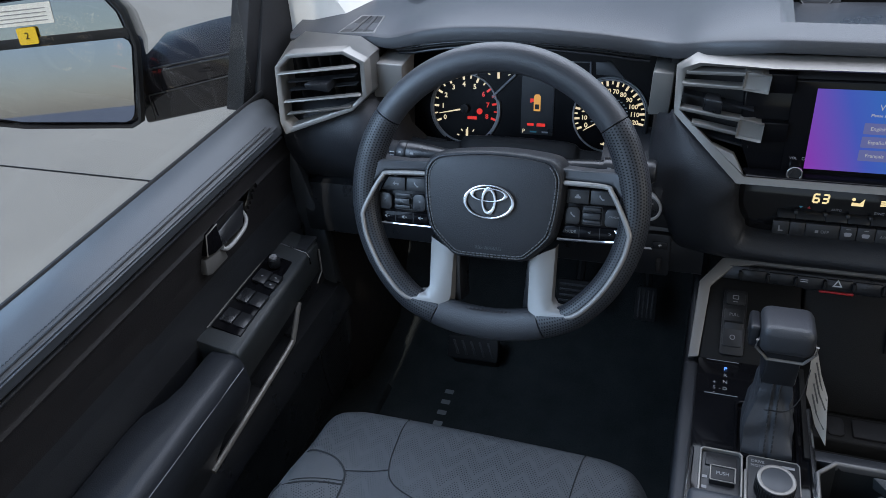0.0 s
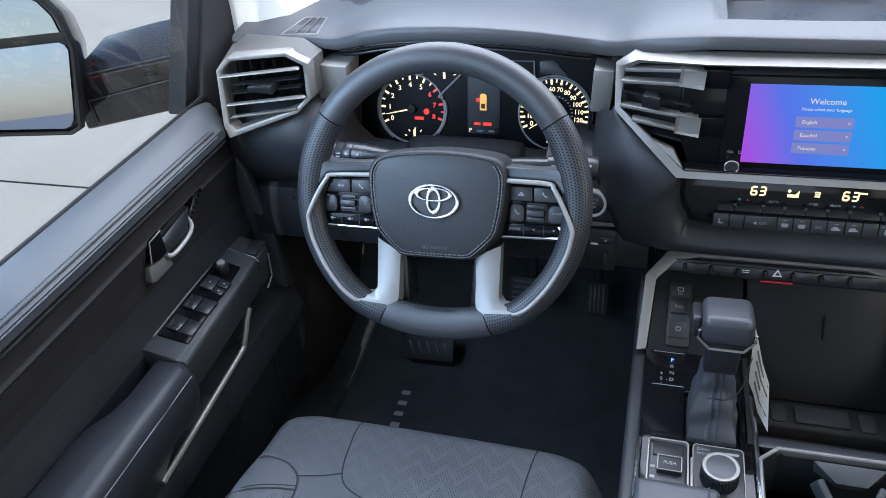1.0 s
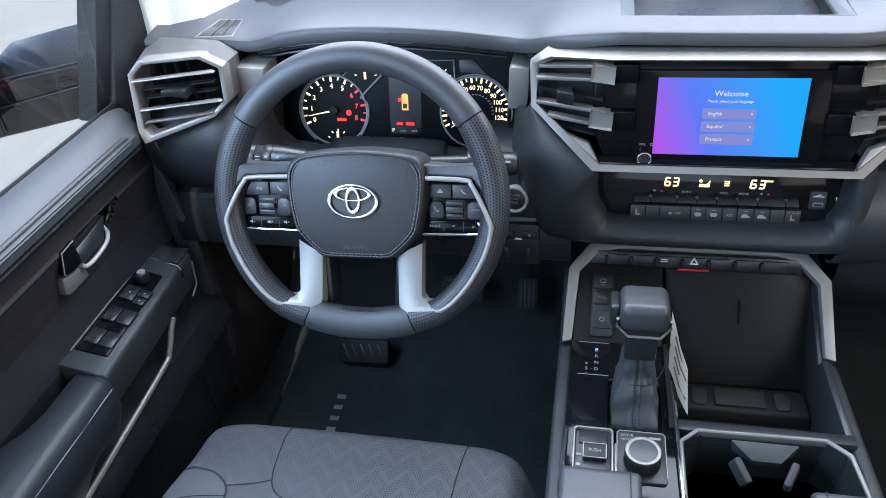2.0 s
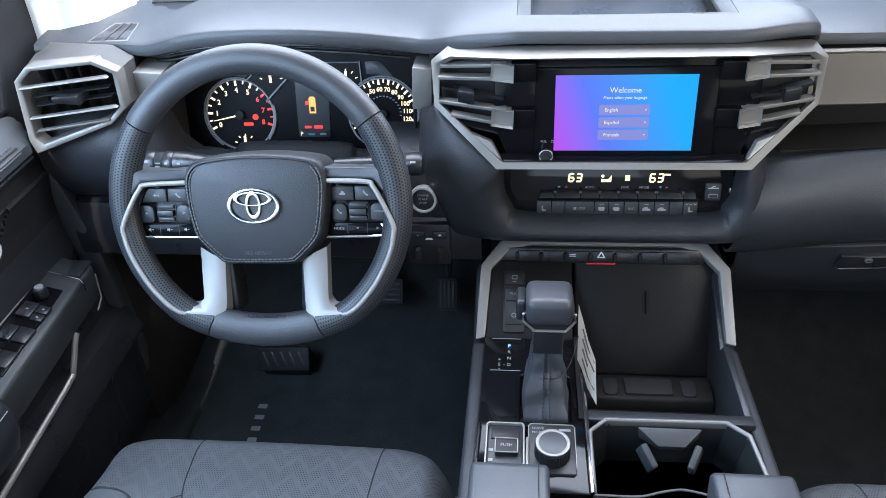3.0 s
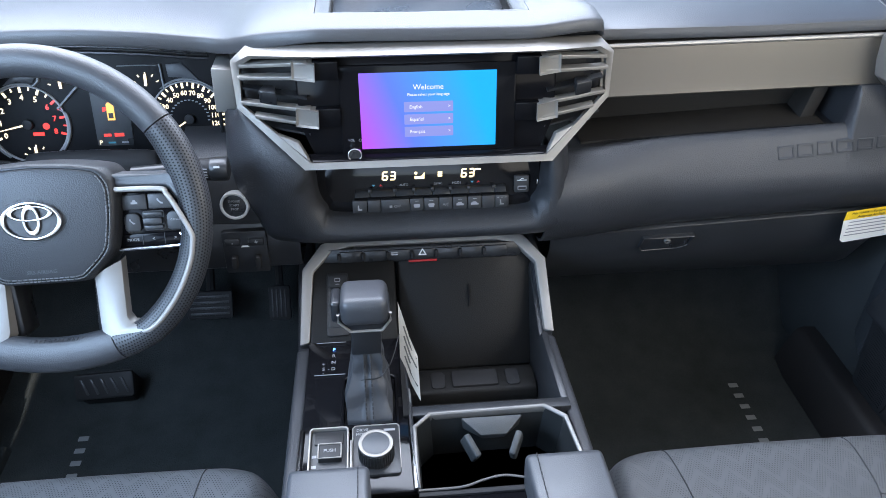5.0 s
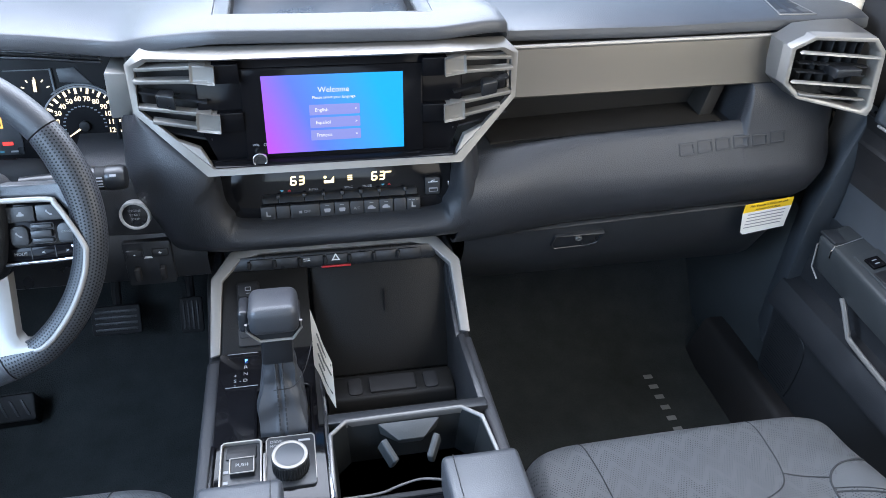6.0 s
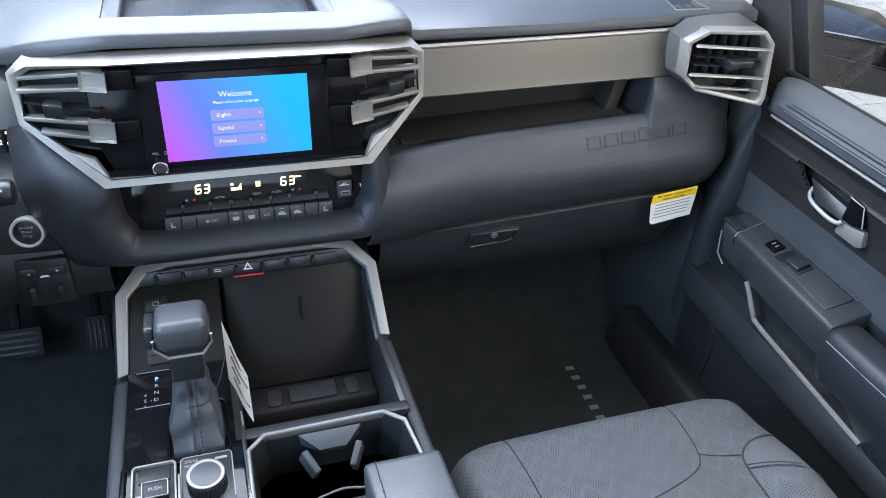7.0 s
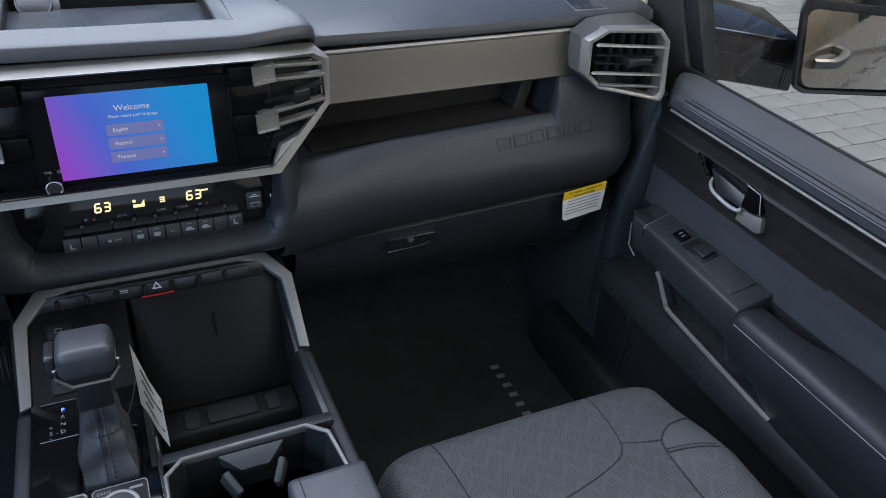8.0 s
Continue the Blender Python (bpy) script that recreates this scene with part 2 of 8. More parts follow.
def part(name, bm, material, parent, label="", angle=40):
    """Links a bmesh, made in the place's own metres, as one mesh object under a thing or part."""
    root = parent
    while root.parent:
        root = root.parent
    if root.name in ROOTS:
        bmesh.ops.translate(bm, vec=-ROOTS[root.name], verts=bm.verts)
    ob = new(name, finish(bm, material, name, angle))
    ob.parent = parent
    return tagged(ob, label)


def solo(name, bm, material, label, category, group="", kind="", angle=40):
    """A thing or piece of the setting that is one mesh; its origin lies at its base."""
    lo = [min(v.co[i] for v in bm.verts) for i in range(3)]
    hi = [max(v.co[i] for v in bm.verts) for i in range(3)]
    base = Vector(((lo[0] + hi[0]) / 2, (lo[1] + hi[1]) / 2, lo[2]))
    bmesh.ops.translate(bm, vec=-base, verts=bm.verts)
    ob = new(name, finish(bm, material, name, angle))
    ob.location = base
    ROOTS[ob.name] = base
    return tagged(ob, label, category, group, kind)


def xf(bm, m):
    bmesh.ops.transform(bm, matrix=m, verts=bm.verts)
    return bm


def join(*bms):
    out = bmesh.new()
    for b in bms:
        me = bpy.data.meshes.new("tmp")
        b.to_mesh(me)
        b.free()
        out.from_mesh(me)
        bpy.data.meshes.remove(me)
    return out


def bevel(bm, width, segments=2, angle=30):
    edges = [e for e in bm.edges if len(e.link_faces) == 2 and e.calc_face_angle(0) > radians(angle)]
    if edges and width > 0:
        bmesh.ops.bevel(bm, geom=edges, offset=width, segments=segments, affect="EDGES", profile=0.5, clamp_overlap=True)
    return bm


def box(a, b, r=0.002, segments=2):
    """A box between two corners with rounded edges."""
    bm = bmesh.new()
    bmesh.ops.create_cube(bm, size=1)
    for v in bm.verts:
        v.co = Vector([(a[i] + b[i]) / 2 + v.co[i] * (b[i] - a[i]) for i in range(3)])
    return bevel(bm, r, segments)


def hull(front, back, r=0.0, segments=2):
    """A solid between two loops of the same count."""
    bm = bmesh.new()
    f = [bm.verts.new(p) for p in front]
    k = [bm.verts.new(p) for p in back]
    bm.faces.new(f)
    bm.faces.new(k[::-1])
    n = len(f)
    for i in range(n):
        bm.faces.new((f[i], k[i], k[(i + 1) % n], f[(i + 1) % n]))
    bmesh.ops.recalc_face_normals(bm, faces=bm.faces)
    return bevel(bm, r, segments)


def prism(points, z0, z1, r=0.0, segments=2):
    """A flat outline (x, y) raised from z0 to z1."""
    return hull([(x, y, z1) for x, y in points], [(x, y, z0) for x, y in points], r, segments)


def band(outer, inner, back, r=0.0, segments=2):
    """A closed frame: loops of outer and inner edge, and the vector to its back."""
    bm = bmesh.new()
    d = Vector(back)
    rings = [[bm.verts.new(Vector(p) + o) for p in loop] for loop, o in ((outer, Vector()), (inner, Vector()), (inner, d), (outer, d))]
    n = len(outer)
    for a, b in zip(rings, rings[1:] + rings[:1]):
        for i in range(n):
            bm.faces.new((a[i], b[i], b[(i + 1) % n], a[(i + 1) % n]))
    bmesh.ops.recalc_face_normals(bm, faces=bm.faces)
    return bevel(bm, r, segments)


def grid(rows, close_u=False, close_v=False, cap=False):
    """A surface through rows of points."""
    bm = bmesh.new()
    vs = [[bm.verts.new(p) for p in row] for row in rows]
    n, m = len(vs), len(vs[0])
    for i in range(n if close_u else n - 1):
        for j in range(m if close_v else m - 1):
            bm.faces.new((vs[i][j], vs[(i + 1) % n][j], vs[(i + 1) % n][(j + 1) % m], vs[i][(j + 1) % m]))
    if cap:
        bm.faces.new(vs[0])
        bm.faces.new(vs[-1][::-1])
    bmesh.ops.recalc_face_normals(bm, faces=bm.faces)
    return bm


def curve(points, steps=8, closed=False):
    """Catmull-Rom through the points."""
    p = [Vector(q) for q in points]
    n = len(p)
    out = []
    for i in range(n if closed else n - 1):
        a, b = p[i], p[(i + 1) % n]
        z = p[i - 1] if (i or closed) else a * 2 - b
        c = p[(i + 2) % n] if (closed or i + 2 < n) else b * 2 - a
        for k in range(steps):
            t = k / steps
            out.append(0.5 * ((2 * a) + (b - z) * t + (2 * z - 5 * a + 4 * b - c) * t * t + (3 * a - z - 3 * b + c) * t ** 3))
    if not closed:
        out.append(p[-1])
    return out


def tube(path, radius, sides=8, closed=False, flat=1.0, up=(0, 0, 1)):
    """A rod along a path; flat squashes it along up."""
    p = [Vector(q) for q in path]
    rows = []
    for i, q in enumerate(p):
        t = (p[(i + 1) % len(p)] if closed or i + 1 < len(p) else q) - (p[i - 1] if closed or i else q)
        t.normalize()
        a = t.cross(Vector(up))
        if a.length < 1e-4:
            a = t.cross(Vector((1, 0, 0)))
        a.normalize()
        b = a.cross(t)
        rows.append([q + radius * (math.cos(s) * a + flat * math.sin(s) * b) for s in (2 * math.pi * k / sides for k in range(sides))])
    return grid(rows, closed, True, not closed)


def unroll(bm, m, du, dv):
    """UV in metres for a tube of m points a ring, du from ring to ring and dv round it."""
    bm.verts.index_update()
    layer = bm.loops.layers.uv.new("UVMap")
    for face in bm.faces:
        at = [(lp, lp.vert.index // m, lp.vert.index % m) for lp in face.loops]
        wrap = any(k == m - 1 for _, _, k in at)
        for lp, i, k in at:
            lp[layer].uv = (i * du, (k + (m if wrap and k == 0 else 0)) * dv)
    return bm


def disc(cx, cy, r, z0, z1, sides=32, ry=None, bevel_w=0.0):
    return prism([(cx + r * math.cos(a), cy + (ry or r) * math.sin(a)) for a in (2 * math.pi * k / sides for k in range(sides))], z0, z1, bevel_w)


def ring(cx, cy, r0, r1, z0, z1, sides=40, q=1.0, r=0.0):
    loops = [[(cx + s * math.cos(a), cy + q * s * math.sin(a), z1) for a in (2 * math.pi * k / sides for k in range(sides))] for s in (r1, r0)]
    return band(loops[0], loops[1], (0, 0, z0 - z1), r)


def rounded(w, h, r, steps=4, cx=0.0, cy=0.0):
    """Outline of a rectangle with round corners."""
    out = []
    for sx, sy, a0 in ((1, 1, 0), (-1, 1, 90), (-1, -1, 180), (1, -1, 270)):
        for k in range(steps + 1):
            a = radians(a0 + 90 * k / steps)
            out.append((cx + sx * (w / 2 - r) + r * math.cos(a), cy + sy * (h / 2 - r) + r * math.sin(a)))
    return out


def lettering(text, size, depth=0.0004, align="CENTER", bold=0.0):
    """Words as a thin mesh in the plane z = 0, centred."""
    cu = bpy.data.curves.new("words", "FONT")
    cu.body, cu.size, cu.extrude, cu.align_x, cu.align_y, cu.resolution_u = text, size, depth, align, "CENTER", 2
    cu.offset = bold
    ob = bpy.data.objects.new("words", cu)
    scene.collection.objects.link(ob)
    me = bpy.data.meshes.new_from_object(ob.evaluated_get(bpy.context.evaluated_depsgraph_get()))
    bm = bmesh.new()
    bm.from_mesh(me)
    bpy.data.objects.remove(ob)
    bpy.data.curves.remove(cu)
    bpy.data.meshes.remove(me)
    return bm


def plane_frame(origin, lean, turn=0.0, roll=0.0):
    """A local frame on a panel: x to the right, y up the panel, z towards the cabin. lean: degrees by which its top goes forward."""
    return Matrix.Translation(origin) @ Matrix.Rotation(radians(turn), 4, "Z") @ Matrix.Rotation(radians(90 - lean), 4, "X") @ Matrix.Rotation(radians(roll), 4, "Z")


def lerp(x, xs, ys):
    return float(np.interp(x, xs, ys))


def eased(x, a, b):
    t = min(1.0, max(0.0, (x - a) / (b - a)))
    return t * t * (3 - 2 * t)


MIR = Matrix.Diagonal((-1, 1, 1, 1))
X0 = -0.012      # the cabin's middle
FLOOR = -0.08
GROUND = -0.86


def shell(bm, t=0.004):
    bmesh.ops.solidify(bm, geom=bm.faces[:], thickness=t)
    return bm


def thicken(bm, t):
    """Gives a sheet a back, each point moved straight along its own normal."""
    bm.normal_update()
    rim = [e for e in bm.edges if len(e.link_faces) == 1]
    back = {v: bm.verts.new(v.co - v.normal * t) for v in list(bm.verts)}
    for q in list(bm.faces):
        bm.faces.new([back[v] for v in reversed(q.verts)])
    for e in rim:
        a, b = e.verts
        bm.faces.new((a, b, back[b], back[a]))
    return bm


def surf(xs, profile, r=0.0):
    """Rows of (y, z) profile points at the given x stations, as a sheet with thickness."""
    return shell(grid([[(x, y, z) for y, z in profile(x)] for x in xs]))


def span(a, b, n):
    return [a + (b - a) * i / n for i in range(n + 1)]


# ---- ground and surroundings ----
bm = bmesh.new()
bmesh.ops.create_grid(bm, x_segments=2, y_segments=2, size=400)
bmesh.ops.translate(bm, vec=(0, 0, GROUND), verts=bm.verts)
solo("ground", bm, CONCRETE, "pale grey concrete lot round the truck", "ground", kind="structure")
joint = box((-40, 1.93, GROUND - 0.01), (-1.2, 1.945, GROUND + 0.002), 0)
solo("trim_joint", joint, RUBBER, "dark sealed joint in the concrete slab", "joint", kind="structure")


def building(x0, x1, y0, y1, h, label):
    """A plain commercial building with a parapet and a row of shop windows."""
    b = thing("building", ((x0 + x1) / 2, (y0 + y1) / 2, GROUND), label, "building")
    part("wall", box((x0, y0, GROUND), (x1, y1, GROUND + h), 0.02, 1), STUCCO, b)
    part("parapet", box((x0 - 0.15, y0 - 0.15, GROUND + h), (x1 + 0.15, y1 + 0.15, GROUND + h + 0.5), 0.02, 1), STUCCO, b)
    n = int((x1 - x0) / 3)
    face = y1 if abs(y1) < abs(y0) else y0
    o = 0.06 if face == y1 else -0.06
    for k in range(n):
        a = x0 + (x1 - x0) * (k + 0.2) / n
        c = x0 + (x1 - x0) * (k + 0.8) / n
        w = part("window", box((a, min(face, face + o), GROUND + 0.6), (c, max(face, face + o), GROUND + 3.2), 0.01, 1), SMOOTH, b)
        part("pane", box((a + 0.08, min(face + o, face + 1.2 * o), GROUND + 0.7), (c - 0.08, max(face + o, face + 1.2 * o), GROUND + 3.1), 0), PIANO, w)
    return b


building(5.0, 45.0, -24.0, -12.0, 7.0, "tan stucco commercial building behind the truck")
# Out of view: added to give tan reflections and warm bounce on the passenger's side.
building(13.0, 30.0, -14.0, 12.0, 7.0, "unseen low tan stucco building, added for reflections on the body side")

# ---- truck shell: floor, roof, pillars, glass ----
bm = grid([[(x, y, z) for y, z in ((-1.6, FLOOR), (-0.2, FLOOR), (0.16, FLOOR), (0.30, FLOOR + 0.03), (0.45, 0.12), (0.60, 0.38), (0.64, 0.62))] for x in span(-0.93, 0.91, 8)])
solo("floor", shell(bm, 0.02), CARPET, "black carpeted cabin floor and toe board", "floor", kind="structure")
roof = grid([[(X0 + s * w, y, z) for s, w, z in ((-1, 0.80, 1.16), (-1, 0.74, 1.26), (-1, 0.4, 1.31), (1, 0.0, 1.32), (1, 0.4, 1.31), (1, 0.74, 1.26), (1, 0.80, 1.16))] for y in (-1.75, -1.0, -0.4, -0.02)])
solo("ceiling", shell(roof, 0.03), BEIGE, "light beige cloth headliner", "ceiling", kind="structure")
back = band([(-0.93, -1.72, -0.1), (0.91, -1.72, -0.1), (0.80, -1.72, 1.30), (-0.82, -1.72, 1.30)], [(-0.65, -1.72, 0.72), (0.63, -1.72, 0.72), (0.58, -1.72, 1.18), (-0.60, -1.72, 1.18)], (0, -0.05, 0))
solo("wall_rear", back, BEIGE, "plain beige rear cab wall with a window opening", "wall", kind="structure")


def pillar(s):
    """Front roof pillar, cloth-covered and broad at its foot, from the dash corner up to the roof."""
    path = curve([Vector((X0 + s * x, y, z)) for x, y, z in ((0.865, 0.27, 0.66), (0.862, 0.245, 0.715), (0.85, 0.19, 0.84), (0.825, 0.09, 1.04), (0.785, -0.03, 1.28))], 6)
    rows = []
    for i, p in enumerate(path):
        k = 1 - eased(i, 2, 14)
        w, wy = 0.062, 0.062 + 0.062 * k
        inward = 1 + (1.7 * k if s < 0 else 0.3 * k)
        rows.append([p + Vector((s * ox * w * (inward if ox < 0 else 1), oy * wy, 0)) for ox, oy in ((-0.45, -1.0), (-0.80, -0.75), (-0.95, 0.1), (-0.6, 0.9), (0.4, 0.8), (0.6, -0.6), (0.1, -1.0))])
    return grid(rows, close_v=True, cap=True)


for s in (-1, 1):
    solo("trim_pillar", pillar(s), BEIGE, "light beige cloth covered windscreen pillar", "pillar", kind="structure")
    for n, (y0, y1) in enumerate(((-0.90, -0.80), (-1.75, -1.60))):
        g = hull([(X0 + s * 0.90, y0, -0.1), (X0 + s * 0.90, y1, -0.1), (X0 + s * 0.80, y1, 1.22), (X0 + s * 0.80, y0, 1.22)], [(X0 + s * 0.96, y0, -0.1), (X0 + s * 0.96, y1, -0.1), (X0 + s * 0.85, y1, 1.22), (X0 + s * 0.85, y0, 1.22)], 0.01)
        solo("trim_pillar", g, BLACK, "black plastic door pillar", "pillar", kind="structure")
    w = hull([(X0 + s * 0.89, -1.60, -0.1), (X0 + s * 0.89, -0.90, -0.1), (X0 + s * 0.885, -0.90, 0.64), (X0 + s * 0.885, -1.60, 0.64)], [(X0 + s * 0.98, -1.60, -0.1), (X0 + s * 0.98, -0.90, -0.1), (X0 + s * 0.97, -0.90, 0.64), (X0 + s * 0.97, -1.60, 0.64)], 0.01)
    solo("wall_side", w, BLACK, "plain black rear door lining", "wall", kind="structure")


def pane(name, corners, label):
    bm = hull(corners, [Vector(c) + Vector((0, 0.004, 0.002)) for c in corners])
    ob = solo(name, bm, GLASS, label, "window", kind="structure")
    ob.visible_shadow = False
    return ob


pane("window_1", [(X0 - 0.86, 0.66, 0.66), (X0 + 0.86, 0.66, 0.66), (X0 + 0.74, -0.03, 1.29), (X0 - 0.74, -0.03, 1.29)], "clear laminated windscreen")

# ---- dashboard ----
dash = thing("dashboard", (0, 0.25, 0.25), "black soft-grained truck dashboard with silver trim", "dashboard")


def soft(x, xs, ys, w=0.016):
    """Piecewise line with its corners rounded off."""
    return sum(lerp(x + w * k, xs, ys) for k in (-1, -0.5, 0, 0.5, 1)) / 5


def lip(x):
    """The upper pad's front edge: y, z, height of its face, and how far x lies in the raised middle."""
    c = eased(x, -0.270, -0.150) * (1 - eased(x, 0.232, 0.254))
    w = 0.014 if x < 0.18 else 0.004
    y = soft(x, (-0.72, -0.68, -0.275, -0.225, -0.14, 0.14, 0.226, 0.240, 0.254, 0.9), (0.090, 0.087, 0.087, 0.038, 0.010, 0.010, 0.032, 0.046, 0.092, 0.092), w)
    z = soft(x, (-0.72, -0.69, -0.668, -0.611, -0.567, -0.50, -0.44, -0.36, -0.285, -0.260, -0.225, -0.14, 0.0, 0.12, 0.20, 0.228, 0.242, 0.256, 0.46, 0.665, 0.80), (0.708, 0.704, 0.699, 0.7095, 0.715, 0.7165, 0.7155, 0.710, 0.701, 0.702, 0.722, 0.740, 0.738, 0.737, 0.739, 0.737, 0.722, 0.702, 0.702, 0.706, 0.706), w)
    h = soft(x, (-0.72, -0.69, -0.62, -0.26, -0.15, 0.23, 0.256, 0.8), (0.010, 0.015, 0.0195, 0.0195, 0.0145, 0.0145, 0.0150, 0.0150), w)
    return y, z, h, c


TRAY = (-0.139, 0.131, 0.046, 0.24)


def upper_profile(x):
    y, z, h, c = lip(x)
    end = eased(abs(x - X0), 0.70, 0.84)
    back, h = 0.0035, h + 0.0025
    top = z + h + 0.0045 + 0.0050 * c
    ys = (y + 0.07, y + 0.014, y + 0.005, y + 0.001, y + 0.0004, y + back * 0.5, y + back * 0.85, y + back + 0.0022, y + back + 0.0075, max(y + back + 0.022, TRAY[2]), 0.16, TRAY[3], 0.34, 0.50, 0.66)
    k = (top - z - h) / (ys[9] - y - back)
    zs = (z + 0.004, z, z + 0.0005, z + 0.0025, z + 0.006, z + h * 0.62, z + h * 0.93, z + h + 0.0022 * k, z + h + 0.0075 * k, top, top + 0.004 - 0.002 * c, top + 0.002 - 0.006 * c, top - 0.004 - 0.012 * c, top - 0.02 - 0.02 * c, 0.664)
    return [(a, b - 0.03 * end * (a > 0.3)) for a, b in zip(ys, zs)]


xs = sorted(set([round(v, 4) for v in span(-0.835, 0.812, 96)] + [-0.690, -0.680, -0.668, -0.655, -0.139, 0.131, 0.228, 0.234, 0.24, 0.246, 0.252, -0.345, -0.235]))


def brow_shift(x, y):
    """The raised middle narrows towards the windscreen."""
    w = eased(x, 0.131, 0.228) * (1 - eased(x, 0.252, 0.40))
    return x - 0.34 * max(0.0, y - 0.03) * w * (y < 0.5)


up = grid([[(brow_shift(x, y), y, z) for y, z in upper_profile(x)] for x in xs])
gone = [f for f in up.faces if TRAY[0] < f.calc_center_median().x < TRAY[1] and TRAY[2] - 0.002 < f.calc_center_median().y < TRAY[3] + 0.002]
bmesh.ops.delete(up, geom=gone, context="FACES")
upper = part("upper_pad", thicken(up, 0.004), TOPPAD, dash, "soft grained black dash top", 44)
zt = upper_profile(0)[9][1]


def pad_top(x, y):
    pts = upper_profile(x)[6:]
    return lerp(y, [p[0] for p in pts], [p[1] for p in pts])


tray = band([(TRAY[0], TRAY[2], zt), (TRAY[1], TRAY[2], zt), (TRAY[1] + 0.004, TRAY[3], zt - 0.002), (TRAY[0] - 0.004, TRAY[3], zt - 0.002)], [(TRAY[0] + 0.018, TRAY[2] + 0.007, zt - 0.003), (TRAY[1] - 0.018, TRAY[2] + 0.007, zt - 0.003), (TRAY[1] - 0.018, TRAY[3] - 0.01, zt - 0.004), (TRAY[0] + 0.018, TRAY[3] - 0.01, zt - 0.004)], (0, 0.001, -0.010), 0.002)
liner = [[(TRAY[0] + 0.019, TRAY[2] + 0.008, z), (TRAY[1] - 0.019, TRAY[2] + 0.008, z), (TRAY[1] - 0.019, TRAY[3] - 0.011, z), (TRAY[0] + 0.019, TRAY[3] - 0.011, z)] for z in (zt - 0.008, zt - 0.045)]
part("tray_liner", shell(grid(liner, False, True), -0.003), TRAYBLK, dash, "dark lining of the dash-top tray")
part("tray_rim", tray, TOPPAD, dash, "raised rim of the dash-top tray")
cap = part("socket_cap", xf(disc(0, 0, 0.021, -0.004, 0.004, 28, bevel_w=0.002), plane_frame((-0.089, 0.205, zt - 0.018), 40)), SMOOTH, dash, "round black socket cap in the dash-top tray")
part("cap_tab", xf(box((0.018, -0.012, -0.003), (0.030, 0.010, 0.002), 0.001), plane_frame((-0.089, 0.205, zt - 0.018), 40)), SMOOTH, cap)
part("cap_rim", xf(ring(0, 0, 0.0195, 0.0215, 0.0, 0.0055, 28, r=0.0008), plane_frame((-0.089, 0.205, zt - 0.018), 40)), BLACK, cap)
part("cap_print", xf(prism([(-0.010, 0.006), (0.010, 0.006), (0.010, 0.0085), (-0.010, 0.0085)], 0.004, 0.0046), plane_frame((-0.089, 0.205, zt - 0.018), 40)), GREYPRINT, cap)
part("tray_floor", box((TRAY[0], TRAY[2], zt - 0.050), (TRAY[1], TRAY[3], zt - 0.044), 0.001), TRAYBLK, dash, "dark rubber floor of the dash-top tray")

# silver surround of the display
OUT = [(0.164, -0.020, 0.582), (0.250, 0.042, 0.645), (0.252, 0.049, 0.706), (0.228, 0.030, 0.733), (0.14, 0.000, 0.742)]
INN = [(0.156, -0.018, 0.591), (0.243, 0.041, 0.6495), (0.240, 0.046, 0.700), (0.220, 0.030, 0.716), (0.14, 0.002, 0.725)]


def both(loop):
    return [(x, y, z) for x, y, z in loop] + [(-x, y, z) for x, y, z in loop[::-1]]


TOPS = [OUT[0], OUT[1], (0.252, 0.055, 0.704), (0.228, 0.044, 0.728), (0.14, 0.016, 0.736)]
MID = [tuple(a + (b - a) * k for a, b in zip(p, q)) for p, q, k in zip(OUT, INN, (0.3, 0.3, 0.4, 0.55, 0.6))]
MID[3:] = [(0.2236, 0.026, 0.7215), (0.14, -0.004, 0.7290)]
bz = bmesh.new()
loops = [[bz.verts.new(Vector(p) + o) for p in both(l)] for l, o in ((TOPS, Vector((0, 0.012, -0.002))), (TOPS, Vector()), (MID, Vector()), (INN, Vector()), (INN, Vector((0, 0.010, -0.002))))]
for la, lb in zip(loops, loops[1:]):
    for i in range(10):
        bz.faces.new((la[i], lb[i], lb[(i + 1) % 10], la[(i + 1) % 10]))
bezel = part("display_bezel", bevel(bz, 0.0012, 2, 20), SILVER, dash, "satin silver angular display surround")
ST = plane_frame((0, 0, 0.60), 10)
part("display_apron", hull([(-0.153, -0.0165, 0.5915), (0.153, -0.0165, 0.5915), (0.160, 0.000, 0.5955), (-0.160, 0.000, 0.5955)], [(-0.153, -0.008, 0.578), (0.153, -0.008, 0.578), (0.160, 0.010, 0.578), (-0.160, 0.010, 0.578)], 0.001), PIANO, dash, "gloss black sill under the display")
for s in (-1, 1):
    tri = [(s * x, y, z) for x, y, z in ((0.198, 0.0115, 0.6185), (0.1705, 0.0005, 0.6115), (0.157, -0.0160, 0.5925))]
    part("bezel_corner", hull(tri, [(x, y + 0.012, z - 0.002) for x, y, z in tri], 0.001), SPOKE, bezel)
panel = [(-0.150, -0.012), (0.150, -0.012), (0.168, 0.035), (0.168, 0.128), (-0.168, 0.128), (-0.168, 0.035)]
part("display_panel", xf(prism(panel, -0.035, -0.003, 0.003), ST), PIANO, dash, "gloss black centre panel")
glass = part("display_glass", xf(prism(rounded(0.229, 0.130, 0.003, 3, 0.0, 0.0445), -0.004, 0.0015, 0.001), ST), PIANO, dash, "gloss black display glass")
W2, H2 = 0.0885, 0.0996
scr = part("screen", xf(prism([(-W2, 0), (W2, 0), (W2, H2), (-W2, H2)], 0.001, 0.0019), ST), DISPLAY, glass, "lit display, violet fading to blue")
